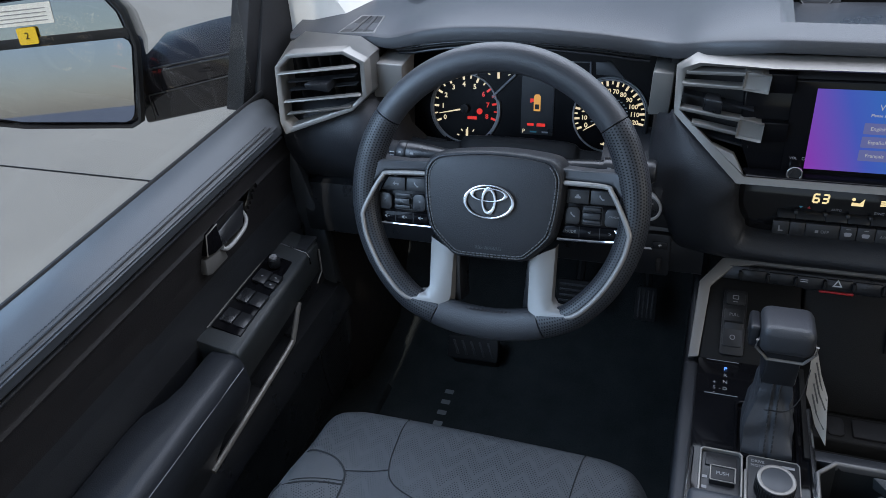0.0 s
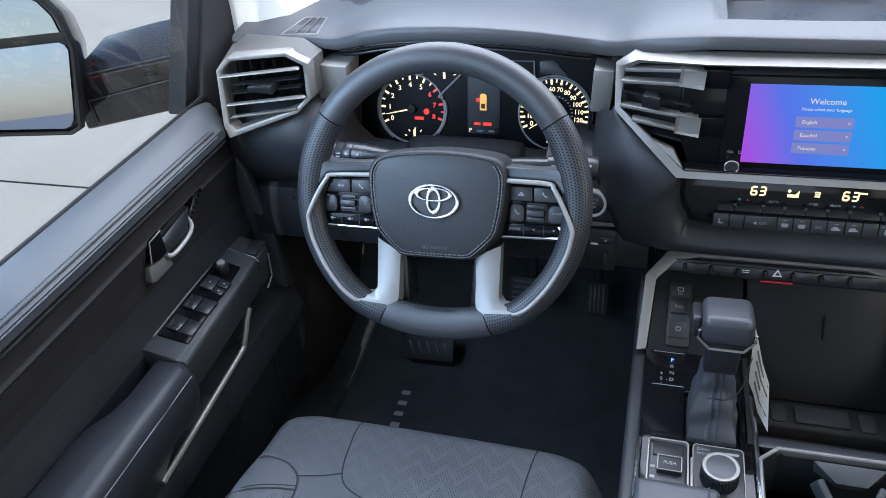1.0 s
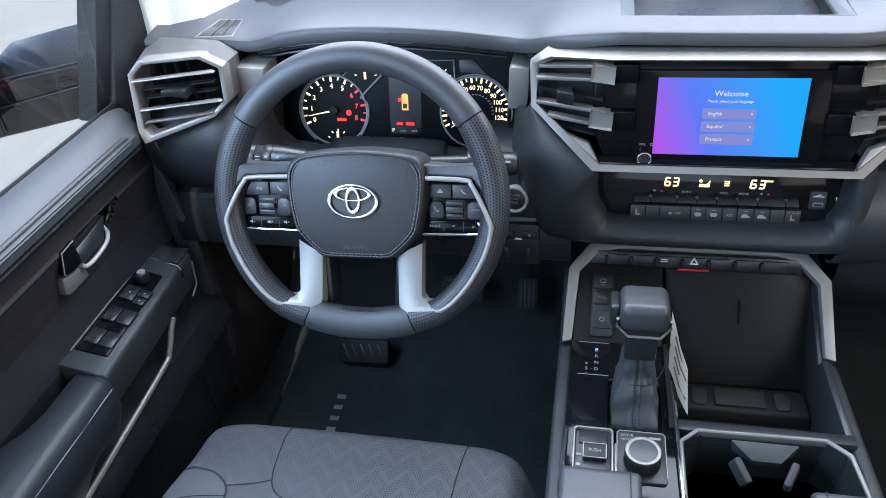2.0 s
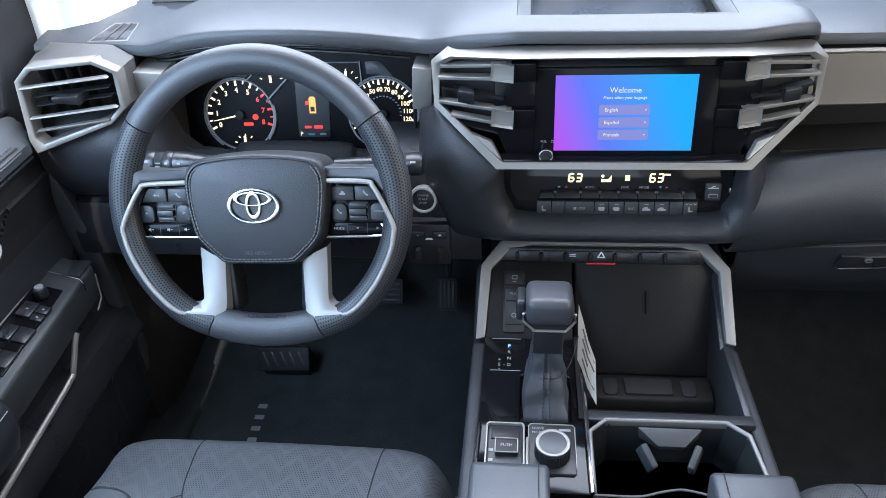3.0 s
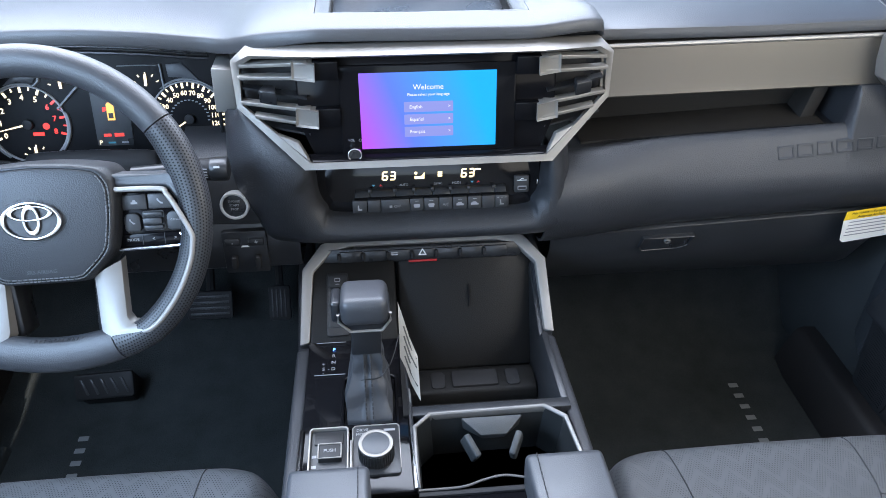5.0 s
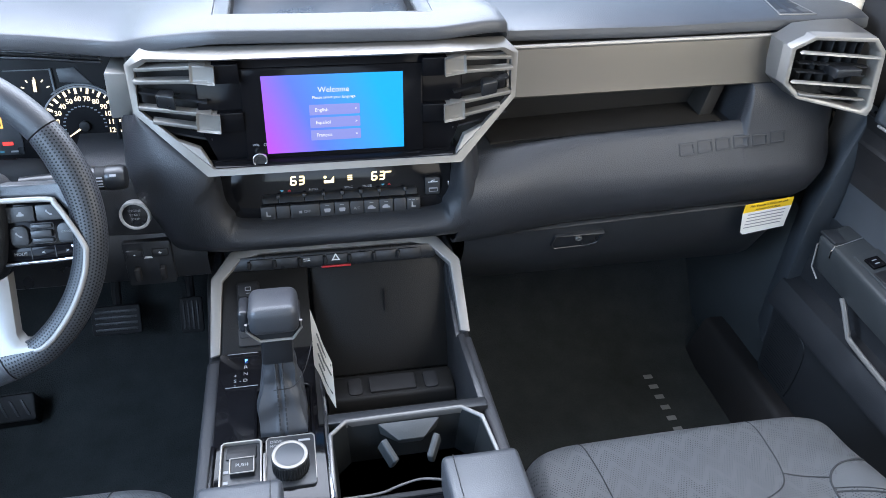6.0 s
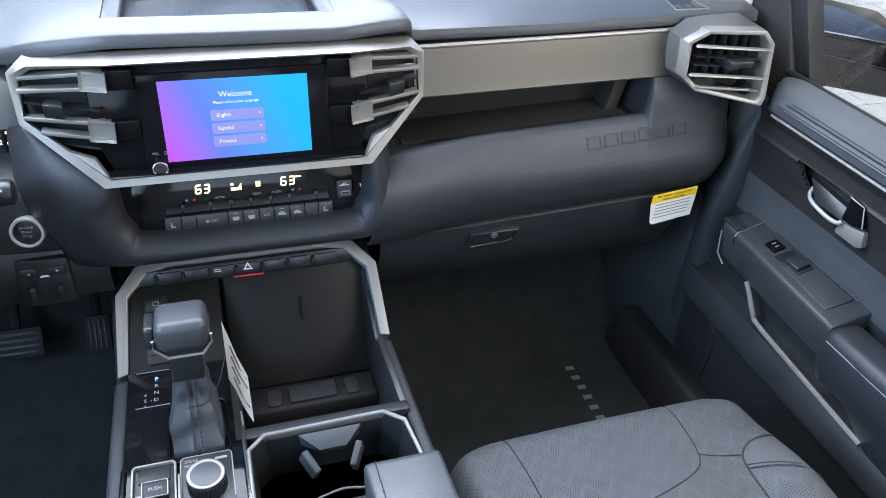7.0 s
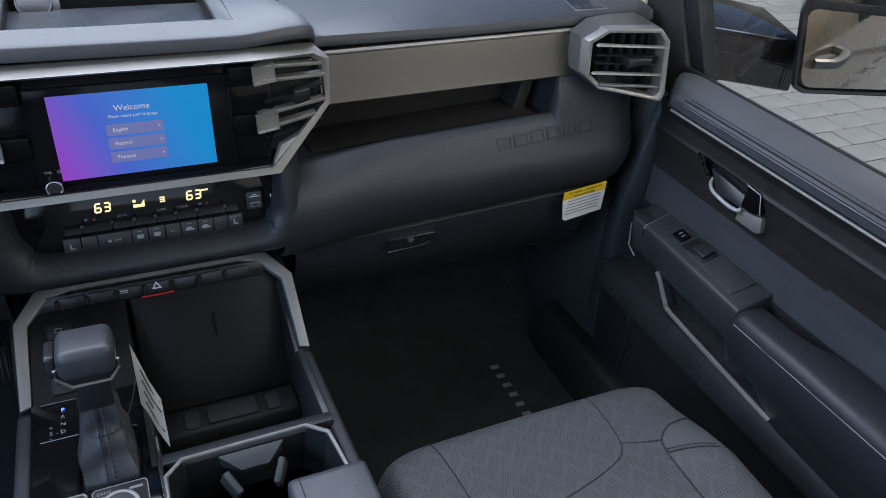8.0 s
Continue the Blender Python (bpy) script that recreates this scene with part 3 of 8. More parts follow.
for u0, u1, v0, v1 in ((-0.078, -0.058, -0.0128, -0.0112), (0.060, 0.083, -0.0108, -0.0092), (0.088, 0.101, -0.0108, -0.0092)):
    part("print", xf(prism([(u0, v0), (u1, v0), (u1, v1), (u0, v1)], 0.001, 0.0018), ST), GREYPRINT, glass, "small plain grey mark")
part("print", xf(ring(-0.0835, -0.012, 0.0016, 0.0036, 0.001, 0.0018, 20, r=0), ST), GREYPRINT, glass)
for text, size, u, v in (("Welcome", 0.0100, 0.0, 0.080), ("Please select your language", 0.0050, 0.0, 0.0705)):
    part("screen_text", xf(lettering(text, size, 0.0002), ST @ Matrix.Translation((u, v, 0.0022))), G_TEXT, glass)
for k, text in enumerate(("English", "Español", "Français")):
    v = 0.0545 - 0.0165 * k
    part("screen_button", xf(prism(rounded(0.064, 0.0135, 0.001, 2, 0.0, v), 0.0018, 0.0022), ST), G_BUTTON, glass)
    part("screen_text", xf(lettering(text, 0.0062, 0.0002, "LEFT"), ST @ Matrix.Translation((-0.025, v, 0.0024))), G_TEXT, glass)
    part("screen_text", xf(lettering(">", 0.0050, 0.0002), ST @ Matrix.Translation((0.027, v, 0.0024))), G_TEXT, glass)
knob = part("volume_knob", xf(ring(-0.0985, -0.005, 0.0072, 0.0098, 0.0, 0.012, 28, r=0.001), ST), CHROME, dash, "chrome ringed volume knob")
part("knob_face", xf(disc(-0.0985, -0.005, 0.0073, 0.0, 0.011, 24), ST), SMOOTH, knob)
part("print", xf(lettering("VOL", 0.0045, 0.0001), ST @ Matrix.Translation((-0.102, 0.0125, 0.0022))), GREYPRINT, glass)
part("print", xf(ring(-0.0905, 0.0125, 0.0015, 0.002, 0.0016, 0.0022, 12), ST), GREYPRINT, glass)
part("print", xf(disc(-0.080, -0.0105, 0.0042, 0.0014, 0.0020, 18), ST), PRINT, glass)
for u, w in ((-0.066, 0.018), (0.072, 0.022), (0.098, 0.016)):
    part("print", xf(prism([(u - w / 2, -0.012), (u + w / 2, -0.012), (u + w / 2, -0.0092), (u - w / 2, -0.0092)], 0.0014, 0.0020), ST), GREYPRINT, glass)


def center_vent(s):
    v = part("air_vent", hull([(s * x, y + 0.030, z) for x, y, z in ((0.150, -0.003, 0.600), (0.242, 0.040, 0.648), (0.243, 0.048, 0.704), (0.222, 0.032, 0.720), (0.142, 0.006, 0.726))], [(s * x, y + 0.06, z) for x, y, z in ((0.150, -0.003, 0.600), (0.242, 0.040, 0.648), (0.243, 0.048, 0.704), (0.222, 0.032, 0.720), (0.142, 0.006, 0.726))]), DIAL, dash, "dark vent duct beside the display")
    for zb, h, xa, yb, ends in ((0.706, 0.025, 0.157, 0.006, ((0.243, 0.040, 0.686), (0.239, 0.041, 0.7015))), (0.6455, 0.026, 0.157, -0.001, ((0.226, 0.028, 0.6375), (0.243, 0.040, 0.652)))):
        d, t = Vector((0, 0.012, 0.001)), Vector((0, 0, 0.0024))
        for (xo, yo, zo), side in zip(ends, (-1, 1)):
            a, b = Vector((s * xo, yo, zo)), Vector((s * (xa - 0.006), yb + 0.0025, zb + side * (h / 2 - 0.0032)))
            bar = hull([a + t, b + t, b - t, a - t], [a + d + t, b + d + t, b + d - t, a + d - t], 0.0008)
            part("slat", bar, SILVER, v, "satin silver slat")
        blk = hull([(s * (xa - 0.016), yb - 0.003, zb + h / 2 - 0.002), (s * (xa + 0.013), yb + 0.006, zb + h / 2), (s * (xa + 0.015), yb + 0.006, zb - h / 2), (s * (xa - 0.015), yb - 0.004, zb - h / 2)], [(s * (xa - 0.016), yb + 0.02, zb + h / 2 - 0.002), (s * (xa + 0.013), yb + 0.02, zb + h / 2), (s * (xa + 0.015), yb + 0.02, zb - h / 2), (s * (xa - 0.015), yb + 0.02, zb - h / 2)])
        lit = min(blk.faces, key=lambda q: q.normal.y)
        bmesh.ops.inset_individual(blk, faces=[lit], thickness=0.0032, depth=-0.0035)
        bevel(blk, 0.0007)
        part("slat_end", blk, SILVER, v, "silver block at the slat's end")
        part("slat_link", box((min(s * (xa - 0.044), s * (xa - 0.012)), yb + 0.003, zb - h / 2 - 0.001), (max(s * (xa - 0.044), s * (xa - 0.012)), yb + 0.02, zb + h / 2 - 0.001), 0.002), PIANO, v)
    for z in (0.672, 0.622):
        part("vane", hull([(s * 0.155, 0.006, z), (s * 0.240, 0.046, z), (s * 0.240, 0.046, z - 0.003), (s * 0.155, 0.006, z - 0.003)], [(s * 0.155, 0.02, z), (s * 0.240, 0.06, z), (s * 0.240, 0.06, z - 0.003), (s * 0.155, 0.02, z - 0.003)]), SMOOTH, v)
    part("vent_tab", hull([(s * 0.192, 0.004, 0.681), (s * 0.215, 0.012, 0.681), (s * 0.215, 0.012, 0.664), (s * 0.192, 0.006, 0.662)], [(s * 0.196, 0.032, 0.679), (s * 0.212, 0.034, 0.679), (s * 0.212, 0.034, 0.667), (s * 0.196, 0.032, 0.667)], 0.002), SMOOTH, v, "black vent thumb tab")


for s in (-1, 1):
    center_vent(s)

# pad round the climate controls: a rolled edge that flows off to the driver's and passenger's sides
def loft(curves, along=5, across=4):
    """A smooth sheet through curves of the same count of points."""
    rails = [curve(c, along) for c in curves]
    return grid([curve([r[i] for r in rails], across) for i in range(len(rails[0]))])


def with_right(left, right, wider=0.0):
    """The driver's half of a curve up to the middle, and its mirror image's tail with the passenger's own end."""
    return left + [(wider - x, y, z) for x, y, z in left[-2:-5:-1]] + right


POCKET = with_right([(-0.244, 0.072, 0.622), (-0.232, 0.058, 0.625), (-0.200, 0.035, 0.606), (-0.160, 0.012, 0.580), (-0.1565, 0.036, 0.552), (-0.1535, 0.036, 0.518), (-0.143, 0.036, 0.498), (-0.125, 0.036, 0.4855), (0, 0.036, 0.484)], [(0.1630, 0.036, 0.556), (0.1650, 0.036, 0.590)], 0.007)
LIP = with_right([(-0.252, 0.064, 0.640), (-0.246, 0.048, 0.636), (-0.209, 0.020, 0.610), (-0.166, -0.008, 0.577), (-0.160, 0.002, 0.549), (-0.157, 0.005, 0.519), (-0.147, 0.006, 0.501), (-0.1275, 0.007, 0.4880), (0, 0.007, 0.4865)], [(0.1665, 0.001, 0.556), (0.1690, 0.004, 0.588)], 0.007)
SHOULDER = with_right([(-0.257, 0.066, 0.632), (-0.252, 0.046, 0.622), (-0.228, 0.014, 0.592), (-0.194, -0.010, 0.553), (-0.183, -0.009, 0.530), (-0.173, -0.009, 0.503), (-0.158, -0.010, 0.483), (-0.132, -0.011, 0.4725), (0, -0.012, 0.471)], [(0.1790, -0.003, 0.550), (0.1800, 0.008, 0.586)], 0.003)
SLOPE = with_right([(-0.268, 0.076, 0.628), (-0.265, 0.054, 0.604), (-0.251, 0.026, 0.568), (-0.225, 0.006, 0.530), (-0.211, 0.002, 0.500), (-0.199, 0.000, 0.474), (-0.180, -0.002, 0.460), (-0.140, -0.004, 0.4545), (0, -0.004, 0.4535)], [(0.1920, 0.010, 0.548), (0.1900, 0.022, 0.582)])
EDGE = with_right([(-0.277, 0.090, 0.622), (-0.278, 0.076, 0.590), (-0.276, 0.053, 0.552), (-0.262, 0.036, 0.515), (-0.244, 0.031, 0.480), (-0.229, 0.030, 0.445), (-0.200, 0.034, 0.432), (-0.145, 0.030, 0.430), (0, 0.030, 0.430)], [(0.2050, 0.040, 0.545), (0.1990, 0.046, 0.578)])
BACK = with_right([(-0.279, 0.14, 0.615), (-0.282, 0.12, 0.58), (-0.286, 0.10, 0.54), (-0.276, 0.08, 0.505), (-0.256, 0.075, 0.465), (-0.236, 0.075, 0.41), (-0.202, 0.085, 0.40), (-0.145, 0.080, 0.40), (0, 0.080, 0.40)], [(0.2150, 0.100, 0.540), (0.2150, 0.100, 0.572)])
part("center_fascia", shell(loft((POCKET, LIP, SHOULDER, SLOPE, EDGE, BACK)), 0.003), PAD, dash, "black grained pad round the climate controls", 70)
part("center_core", hull([(-0.235, 0.062, 0.60), (0.235, 0.062, 0.60), (0.245, 0.085, 0.70), (0.22, 0.06, 0.74), (-0.22, 0.06, 0.74), (-0.245, 0.085, 0.70)], [(-0.235, 0.2, 0.60), (0.235, 0.2, 0.60), (0.245, 0.2, 0.70), (0.22, 0.2, 0.74), (-0.22, 0.2, 0.74), (-0.245, 0.2, 0.70)]), SMOOTH, dash)

CL = plane_frame((0.002, 0.026, 0.508), 14)
clim = [(-0.168, 0.050), (0.168, 0.050), (0.166, 0.005), (0.162, -0.008), (0.154, -0.019), (0.143, -0.027), (0.130, -0.031), (-0.126, -0.031), (-0.139, -0.027), (-0.150, -0.018), (-0.158, -0.006), (-0.163, 0.008)]
climate = part("climate_panel", xf(prism(clim, -0.03, -0.004, 0.002), CL), CLIMATE, dash, "gloss black climate control panel")
part("climate_pocket", xf(prism([(-0.172, 0.03), (0.172, 0.03), (0.172, -0.046), (-0.172, -0.046)], -0.035, -0.012), CL), PAD, dash, "grained pocket round the climate controls")
for u, v in ((-0.1605, 0.018), (-0.1500, -0.0150), (0.1570, 0.012)):
    part("bright_clip", xf(box((u - 0.0012, v - 0.004, -0.005), (u + 0.0012, v + 0.004, -0.002), 0.0008), CL), CHROME, climate)


def seven(text, u0, v0, w, h, k):
    """Slanted seven-segment figures."""
    on = {"6": "afgedc", "3": "abgcd"}
    seg = {"a": (0, 2, 1, 2), "b": (1, 1, 1, 2), "c": (1, 0, 1, 1), "d": (0, 0, 1, 0), "e": (0, 0, 0, 1), "f": (0, 1, 0, 2), "g": (0, 1, 1, 1)}
    out = []
    for n, ch in enumerate(text):
        for q in on[ch]:
            xa, ya, xb, yb = seg[q]
            a = Vector((xa * w, ya * h / 2))
            b = Vector((xb * w, yb * h / 2))
            d = (b - a).normalized() * 0.0003
            t = Vector((-d.y, d.x)).normalized() * k / 2
            pts = [a + d - t, b - d - t, b - d + t, a + d + t]
            out.append(prism([(u0 + n * (w + 0.0042) + v.x + 0.10 * v.y, v0 + v.y) for v in pts], -0.0036, -0.003))
    return join(*out)


for u in (-0.0660, 0.0465):
    part("digits", xf(seven("63", u, 0.0242, 0.0066, 0.0110, 0.0023), CL), G_AMBER, climate)
part("digits", xf(prism([(0.0655, 0.0335), (0.0745, 0.0335), (0.0748, 0.0357), (0.0657, 0.0357)], -0.0036, -0.003), CL), G_AMBER, climate)
part("fan_symbol", xf(prism([(-0.0205, 0.0235), (-0.0065, 0.0235), (-0.0060, 0.0335), (-0.0110, 0.0275), (-0.0205, 0.0280)], -0.0035, -0.003), CL), G_AMBER, climate)
part("fan_symbol", xf(disc(-0.0185, 0.0322, 0.0022, -0.0035, -0.003, 12), CL), G_AMBER, climate)
for k in range(3):
    part("mode_symbol", xf(prism([(0.0125, 0.0258 + 0.0028 * k), (0.0190, 0.0258 + 0.0028 * k), (0.0193, 0.0277 + 0.0028 * k), (0.0128, 0.0277 + 0.0028 * k)], -0.0035, -0.003), CL), G_AMBER, climate)
# a long bar of toggles with stems between them
stops = (-0.1065, -0.0845, -0.0490, -0.0225, 0.0038, 0.0300, 0.0562, 0.0925, 0.1100)
for a, b in zip(stops, stops[1:]):
    part("toggle", xf(hull([(a + 0.0004, 0.0100, 0.002), (b - 0.0004, 0.0100, 0.002), (b - 0.0004, 0.0030, 0.0085), (a + 0.0004, 0.0030, 0.0085)], [(a + 0.0004, 0.0120, -0.005), (b - 0.0004, 0.0120, -0.005), (b - 0.0004, -0.0010, -0.005), (a + 0.0004, -0.0010, -0.005)], 0.0012), CL), SWITCH, climate)
for u in stops[1:-1]:
    part("toggle_stem", xf(box((u - 0.0024, 0.0070, -0.002), (u + 0.0024, 0.0128, 0.0050), 0.001), CL), SWITCH, climate)
edges = (-0.1105, -0.0893, -0.0699, -0.0286, -0.0085, 0.0132, 0.0332, 0.0548, 0.0755, 0.0946, 0.1150)
for k, (a, b) in enumerate(zip(edges, edges[1:])):
    m = (a + b) / 2
    btn = part("climate_button", xf(prism([(a + 0.0004, -0.0245), (b - 0.0004, -0.0245), (b - 0.0004, -0.0040), (a + 0.0004, -0.0040)], -0.006, 0.002, 0.0008), CL), SWITCH, climate)
    at = lambda pts: xf(prism([(m + x, -0.0145 + y) for x, y in pts], 0.0018, 0.0023), CL)
    if k == 2:
        part("print", xf(lettering("OFF", 0.0058, 0.0001), CL @ Matrix.Translation((m + 0.003, -0.0145, 0.0022))), MARK, btn)
        part("print", at([(-0.0085, -0.0018), (-0.0045, -0.0018), (-0.0045, 0.0018), (-0.0085, 0.0018)]), MARK, btn)
    elif k == 5:
        part("print", xf(lettering("A/C", 0.0056, 0.0001), CL @ Matrix.Translation((m, -0.0145, 0.0022))), MARK, btn)
    elif k in (0, 9):
        part("print", at([(-0.0030, -0.0040), (0.0030, -0.0040), (0.0030, -0.0022), (-0.0008, -0.0018), (-0.0014, 0.0040), (-0.0030, 0.0036)]), MARK, btn)
    elif k in (3, 4):
        part("print", at([(-0.0034, -0.0030), (0.0034, -0.0030), (0.0048, 0.0010), (0.0036, 0.0024), (-0.0036, 0.0024), (-0.0048, 0.0010)]), GREYPRINT, btn)
    elif k in (6, 7):
        part("print", at([(-0.0056, -0.0024), (0.0056, -0.0024), (0.0056, -0.0002), (0.0032, 0.0004), (0.0016, 0.0026), (-0.0026, 0.0026), (-0.0056, 0.0002)]), GREYPRINT, btn)
    if k in (3, 4, 6, 7):
        part("print", at([(-0.0028, 0.0064), (0.0028, 0.0064), (0.0028, 0.0071), (-0.0028, 0.0071)]), MARK, btn)
    if k == 9:
        for d in (-0.0055, 0.0, 0.0055):
            part("print", at([(d - 0.0016, 0.0068), (d + 0.0016, 0.0068), (d + 0.0016, 0.0076), (d - 0.0016, 0.0076)]), MARK, btn)
for text, uu in (("AUTO", -0.036), ("SYNC", 0.0133), ("MODE", 0.0396)):
    part("print", xf(lettering(text, 0.0046, 0.0001), CL @ Matrix.Translation((uu, 0.0155, -0.0038))), GREYPRINT, climate)
for uu, m in ((-0.0790, G_CYAN), (-0.0690, RED), (0.0620, G_CYAN), (0.0710, RED)):
    up_ = 1 if m is RED else -1
    part("print", xf(prism([(uu - 0.0024, 0.0160 - 0.0012 * up_), (uu + 0.0024, 0.0160 - 0.0012 * up_), (uu, 0.0160 + 0.0018 * up_)], -0.0042, -0.0036), CL), m, climate)
usb = part("usb_port", xf(prism(rounded(0.0215, 0.0255, 0.002, 3, 0.1335, 0.0108), -0.006, 0.0005, 0.001), CL), SWITCH, climate)
part("socket", xf(prism(rounded(0.013, 0.006, 0.001, 2, 0.1340, 0.0052), -0.001, 0.0012), CL), GREYPRINT, usb)
part("socket", xf(prism(rounded(0.011, 0.0036, 0.0008, 2, 0.1340, 0.0048), 0.0008, 0.0016), CL), DIAL, usb)
part("print", xf(prism([(0.1265, 0.0160), (0.1405, 0.0160), (0.1405, 0.0170), (0.1265, 0.0170)], 0.0, 0.0010), CL), PRINT, usb)
part("print", xf(prism([(0.1300, 0.0170), (0.1330, 0.0195), (0.1365, 0.0195), (0.1365, 0.0187), (0.1335, 0.0187), (0.1312, 0.0170)], 0.0, 0.0010), CL), PRINT, usb)

# driver's lower panel, knee bolster and column cover
def knee_profile(x):
    h = 0.03 * math.exp(-((x + 0.445) / 0.10) ** 2)
    l = 1 - eased(x, -0.80, -0.70)
    return [(0.16, 0.487), (0.075 + 0.02 * l, 0.486), (0.050 - h, 0.478), (0.036 - h, 0.455), (0.030, 0.42), (0.032, 0.392), (0.042, 0.384), (0.10, 0.376), (0.17, 0.30), (0.30, 0.22)]


part("knee_panel", surf(span(-0.842, -0.19, 30), knee_profile), SMOOTH, dash, "dark lower dash panel under the wheel")


def cheek_profile(x):
    e = eased(x, -0.74, -0.64)
    k = (lerp(x, (-0.705, -0.684, -0.672, -0.650, -0.615), (0.64, 0.625, 0.555, 0.527, 0.522)) - 0.46) / 0.18
    return [(y + 0.03 * (1 - k) * (z > 0.52), 0.46 + (z - 0.46) * k) for y, z in cheek_base(e)]


def cheek_base(e):
    return [(0.13, 0.64), (0.060 + 0.05 * e, 0.634), (0.034 + 0.045 * e, 0.616), (0.020 + 0.040 * e, 0.590), (0.020 + 0.036 * e, 0.560), (0.036 + 0.03 * e, 0.522), (0.058, 0.490), (0.09, 0.46)]


part("side_cheek", surf(span(-0.842, -0.615, 20), cheek_profile), PAD, dash, "black grained panel under the corner vent")
start = part("start_button", xf(ring(0, 0, 0.0165, 0.0205, -0.01, 0.006, 36, r=0.0012), plane_frame((-0.2735, 0.032, 0.5015), 10, -4)), LEVER, dash, "chrome ringed engine start button")
part("button_face", xf(disc(0, 0, 0.0166, -0.008, 0.004, 32, bevel_w=0.001), plane_frame((-0.2735, 0.032, 0.5015), 10, -4)), SMOOTH, start)
for k, text in enumerate(("ENGINE", "START", "STOP")):
    part("print", xf(lettering(text, 0.0048, 0.0001), plane_frame((-0.2735, 0.032, 0.5015), 10, -4) @ Matrix.Translation((0, 0.007 - 0.006 * k, 0.0042))), GREYPRINT, start)
part("start_panel", surf(span(-0.345, -0.240, 10), lambda x: [(0.130, 0.578), (0.090, 0.572), (0.060, 0.560), (0.046, 0.545), (0.041, 0.525), (0.038, 0.49), (0.036, 0.470), (0.040, 0.463), (0.06, 0.460)]), PAD, dash, "dark panel round the start button", 60)
SWP = plane_frame((-0.2685, 0.026, 0.424), 4, 0)
sw = part("switch_panel", xf(prism(rounded(0.064, 0.070, 0.004, 3), -0.01, 0.002, 0.001), SWP), SMOOTH, dash, "small black switch panel")
for u, text in ((-0.017, "-"), (0.017, "+")):
    b = part("switch", xf(prism(rounded(0.022, 0.012, 0.002, 2, u, 0.018), 0.0, 0.005, 0.001), SWP), SMOOTH, sw)
    part("print", xf(lettering(text, 0.010, 0.0001), SWP @ Matrix.Translation((u, 0.018, 0.0051))), PRINT, b)
    part("switch_lever", xf(box((u - 0.004, -0.024, 0.0), (u + 0.004, -0.004, 0.012), 0.002), SWP), RUBBER, sw)
part("print", xf(prism([(-0.006, 0.009), (0.006, 0.009), (0.004, 0.012), (-0.004, 0.012)], 0.0015, 0.0025), SWP), PRINT, sw)

# instrument cluster
CF = plane_frame((-0.475, 0.200, 0.557), 16)
hood_out = [(-0.215, -0.040), (-0.190, -0.072), (0.155, -0.078), (0.190, -0.050), (0.192, 0.09), (0.180, 0.125), (-0.190, 0.125), (-0.215, 0.09)]
cl = part("cluster_face", xf(prism(hood_out, -0.01, 0.0), CF), CLUSTERBLK, dash, "gloss black instrument cluster face")
walls = shell(grid([[(x + math.copysign(0.026, x), y, 0.10 if y > 0 else 0.06) for x, y in hood_out], [(x, y, 0.0) for x, y in hood_out]], False, True), 0.003)
part("cluster_shroud", xf(walls, CF), DIAL, dash, "black shroud round the instruments")
part("hood_lining", hull([(-0.715, 0.100, 0.722), (-0.235, 0.100, 0.722), (-0.235, 0.100, 0.708), (-0.715, 0.100, 0.708)], [(-0.715, 0.30, 0.73), (-0.235, 0.30, 0.73), (-0.235, 0.30, 0.66), (-0.715, 0.30, 0.66)], 0.003), DIAL, dash, "black underside of the instrument hood")
part("hood_back", box((-0.72, 0.25, 0.40), (-0.23, 0.26, 0.73), 0), DIAL, dash)
for xa, xb in ((-0.73, -0.70), (-0.262, -0.242)):
    part("hood_side", hull([(xa, 0.13, 0.48), (xb, 0.13, 0.48), (xb, 0.105, 0.715), (xa, 0.105, 0.715)], [(xa, 0.26, 0.48), (xb, 0.26, 0.48), (xb, 0.26, 0.715), (xa, 0.26, 0.715)], 0.002), DIAL, dash)
for sx in (-1, 1):
    a, b = (-0.690, -0.644) if sx < 0 else (-0.282, -0.254)
    zt, zb = (0.686, 0.627) if sx < 0 else (0.688, 0.622)
    lean_b = 0.011 if sx < 0 else 0.0045
    blk = hull([(a, 0.072, zt), (b, 0.074, zt - 0.003), (b - lean_b, 0.080, zb), (a - lean_b, 0.078, zb)], [(a, 0.13, zt), (b, 0.13, zt - 0.003), (b - lean_b, 0.13, zb), (a - lean_b, 0.13, zb)], 0.003)
    part("hood_end", blk, HOODEND, dash, "dull silver end piece of the instrument hood")


for k, (dy, dz, m) in enumerate(((0.004, -0.006, SMOOTH), (0.012, -0.012, DIAL), (0.016, -0.019, SMOOTH))):
    pts = [(x, lip(x)[0] + 0.006 + dy + 0.01 * eased(abs(x + 0.47), 0.17, 0.21), lip(x)[1] + 0.004 + dz) for x in span(-0.665, -0.290, 14)]
    part("hood_trim", tube(pts, 0.0032, 8, flat=0.8), m, dash, "thin dull trim line under the hood")
lip_line = [(-0.683, 0.100, 0.640), (-0.686, 0.11, 0.600), (-0.680, 0.117, 0.556), (-0.655, 0.12, 0.535), (-0.582, 0.12, 0.534), (-0.556, 0.12, 0.547), (-0.409, 0.12, 0.546), (-0.384, 0.12, 0.534), (-0.316, 0.12, 0.535), (-0.294, 0.117, 0.556), (-0.288, 0.11, 0.61)]
part("shroud_lip", tube(curve(lip_line, 4), 0.003, 8), SMOOTH, dash, "thin black lip of the instrument shroud")
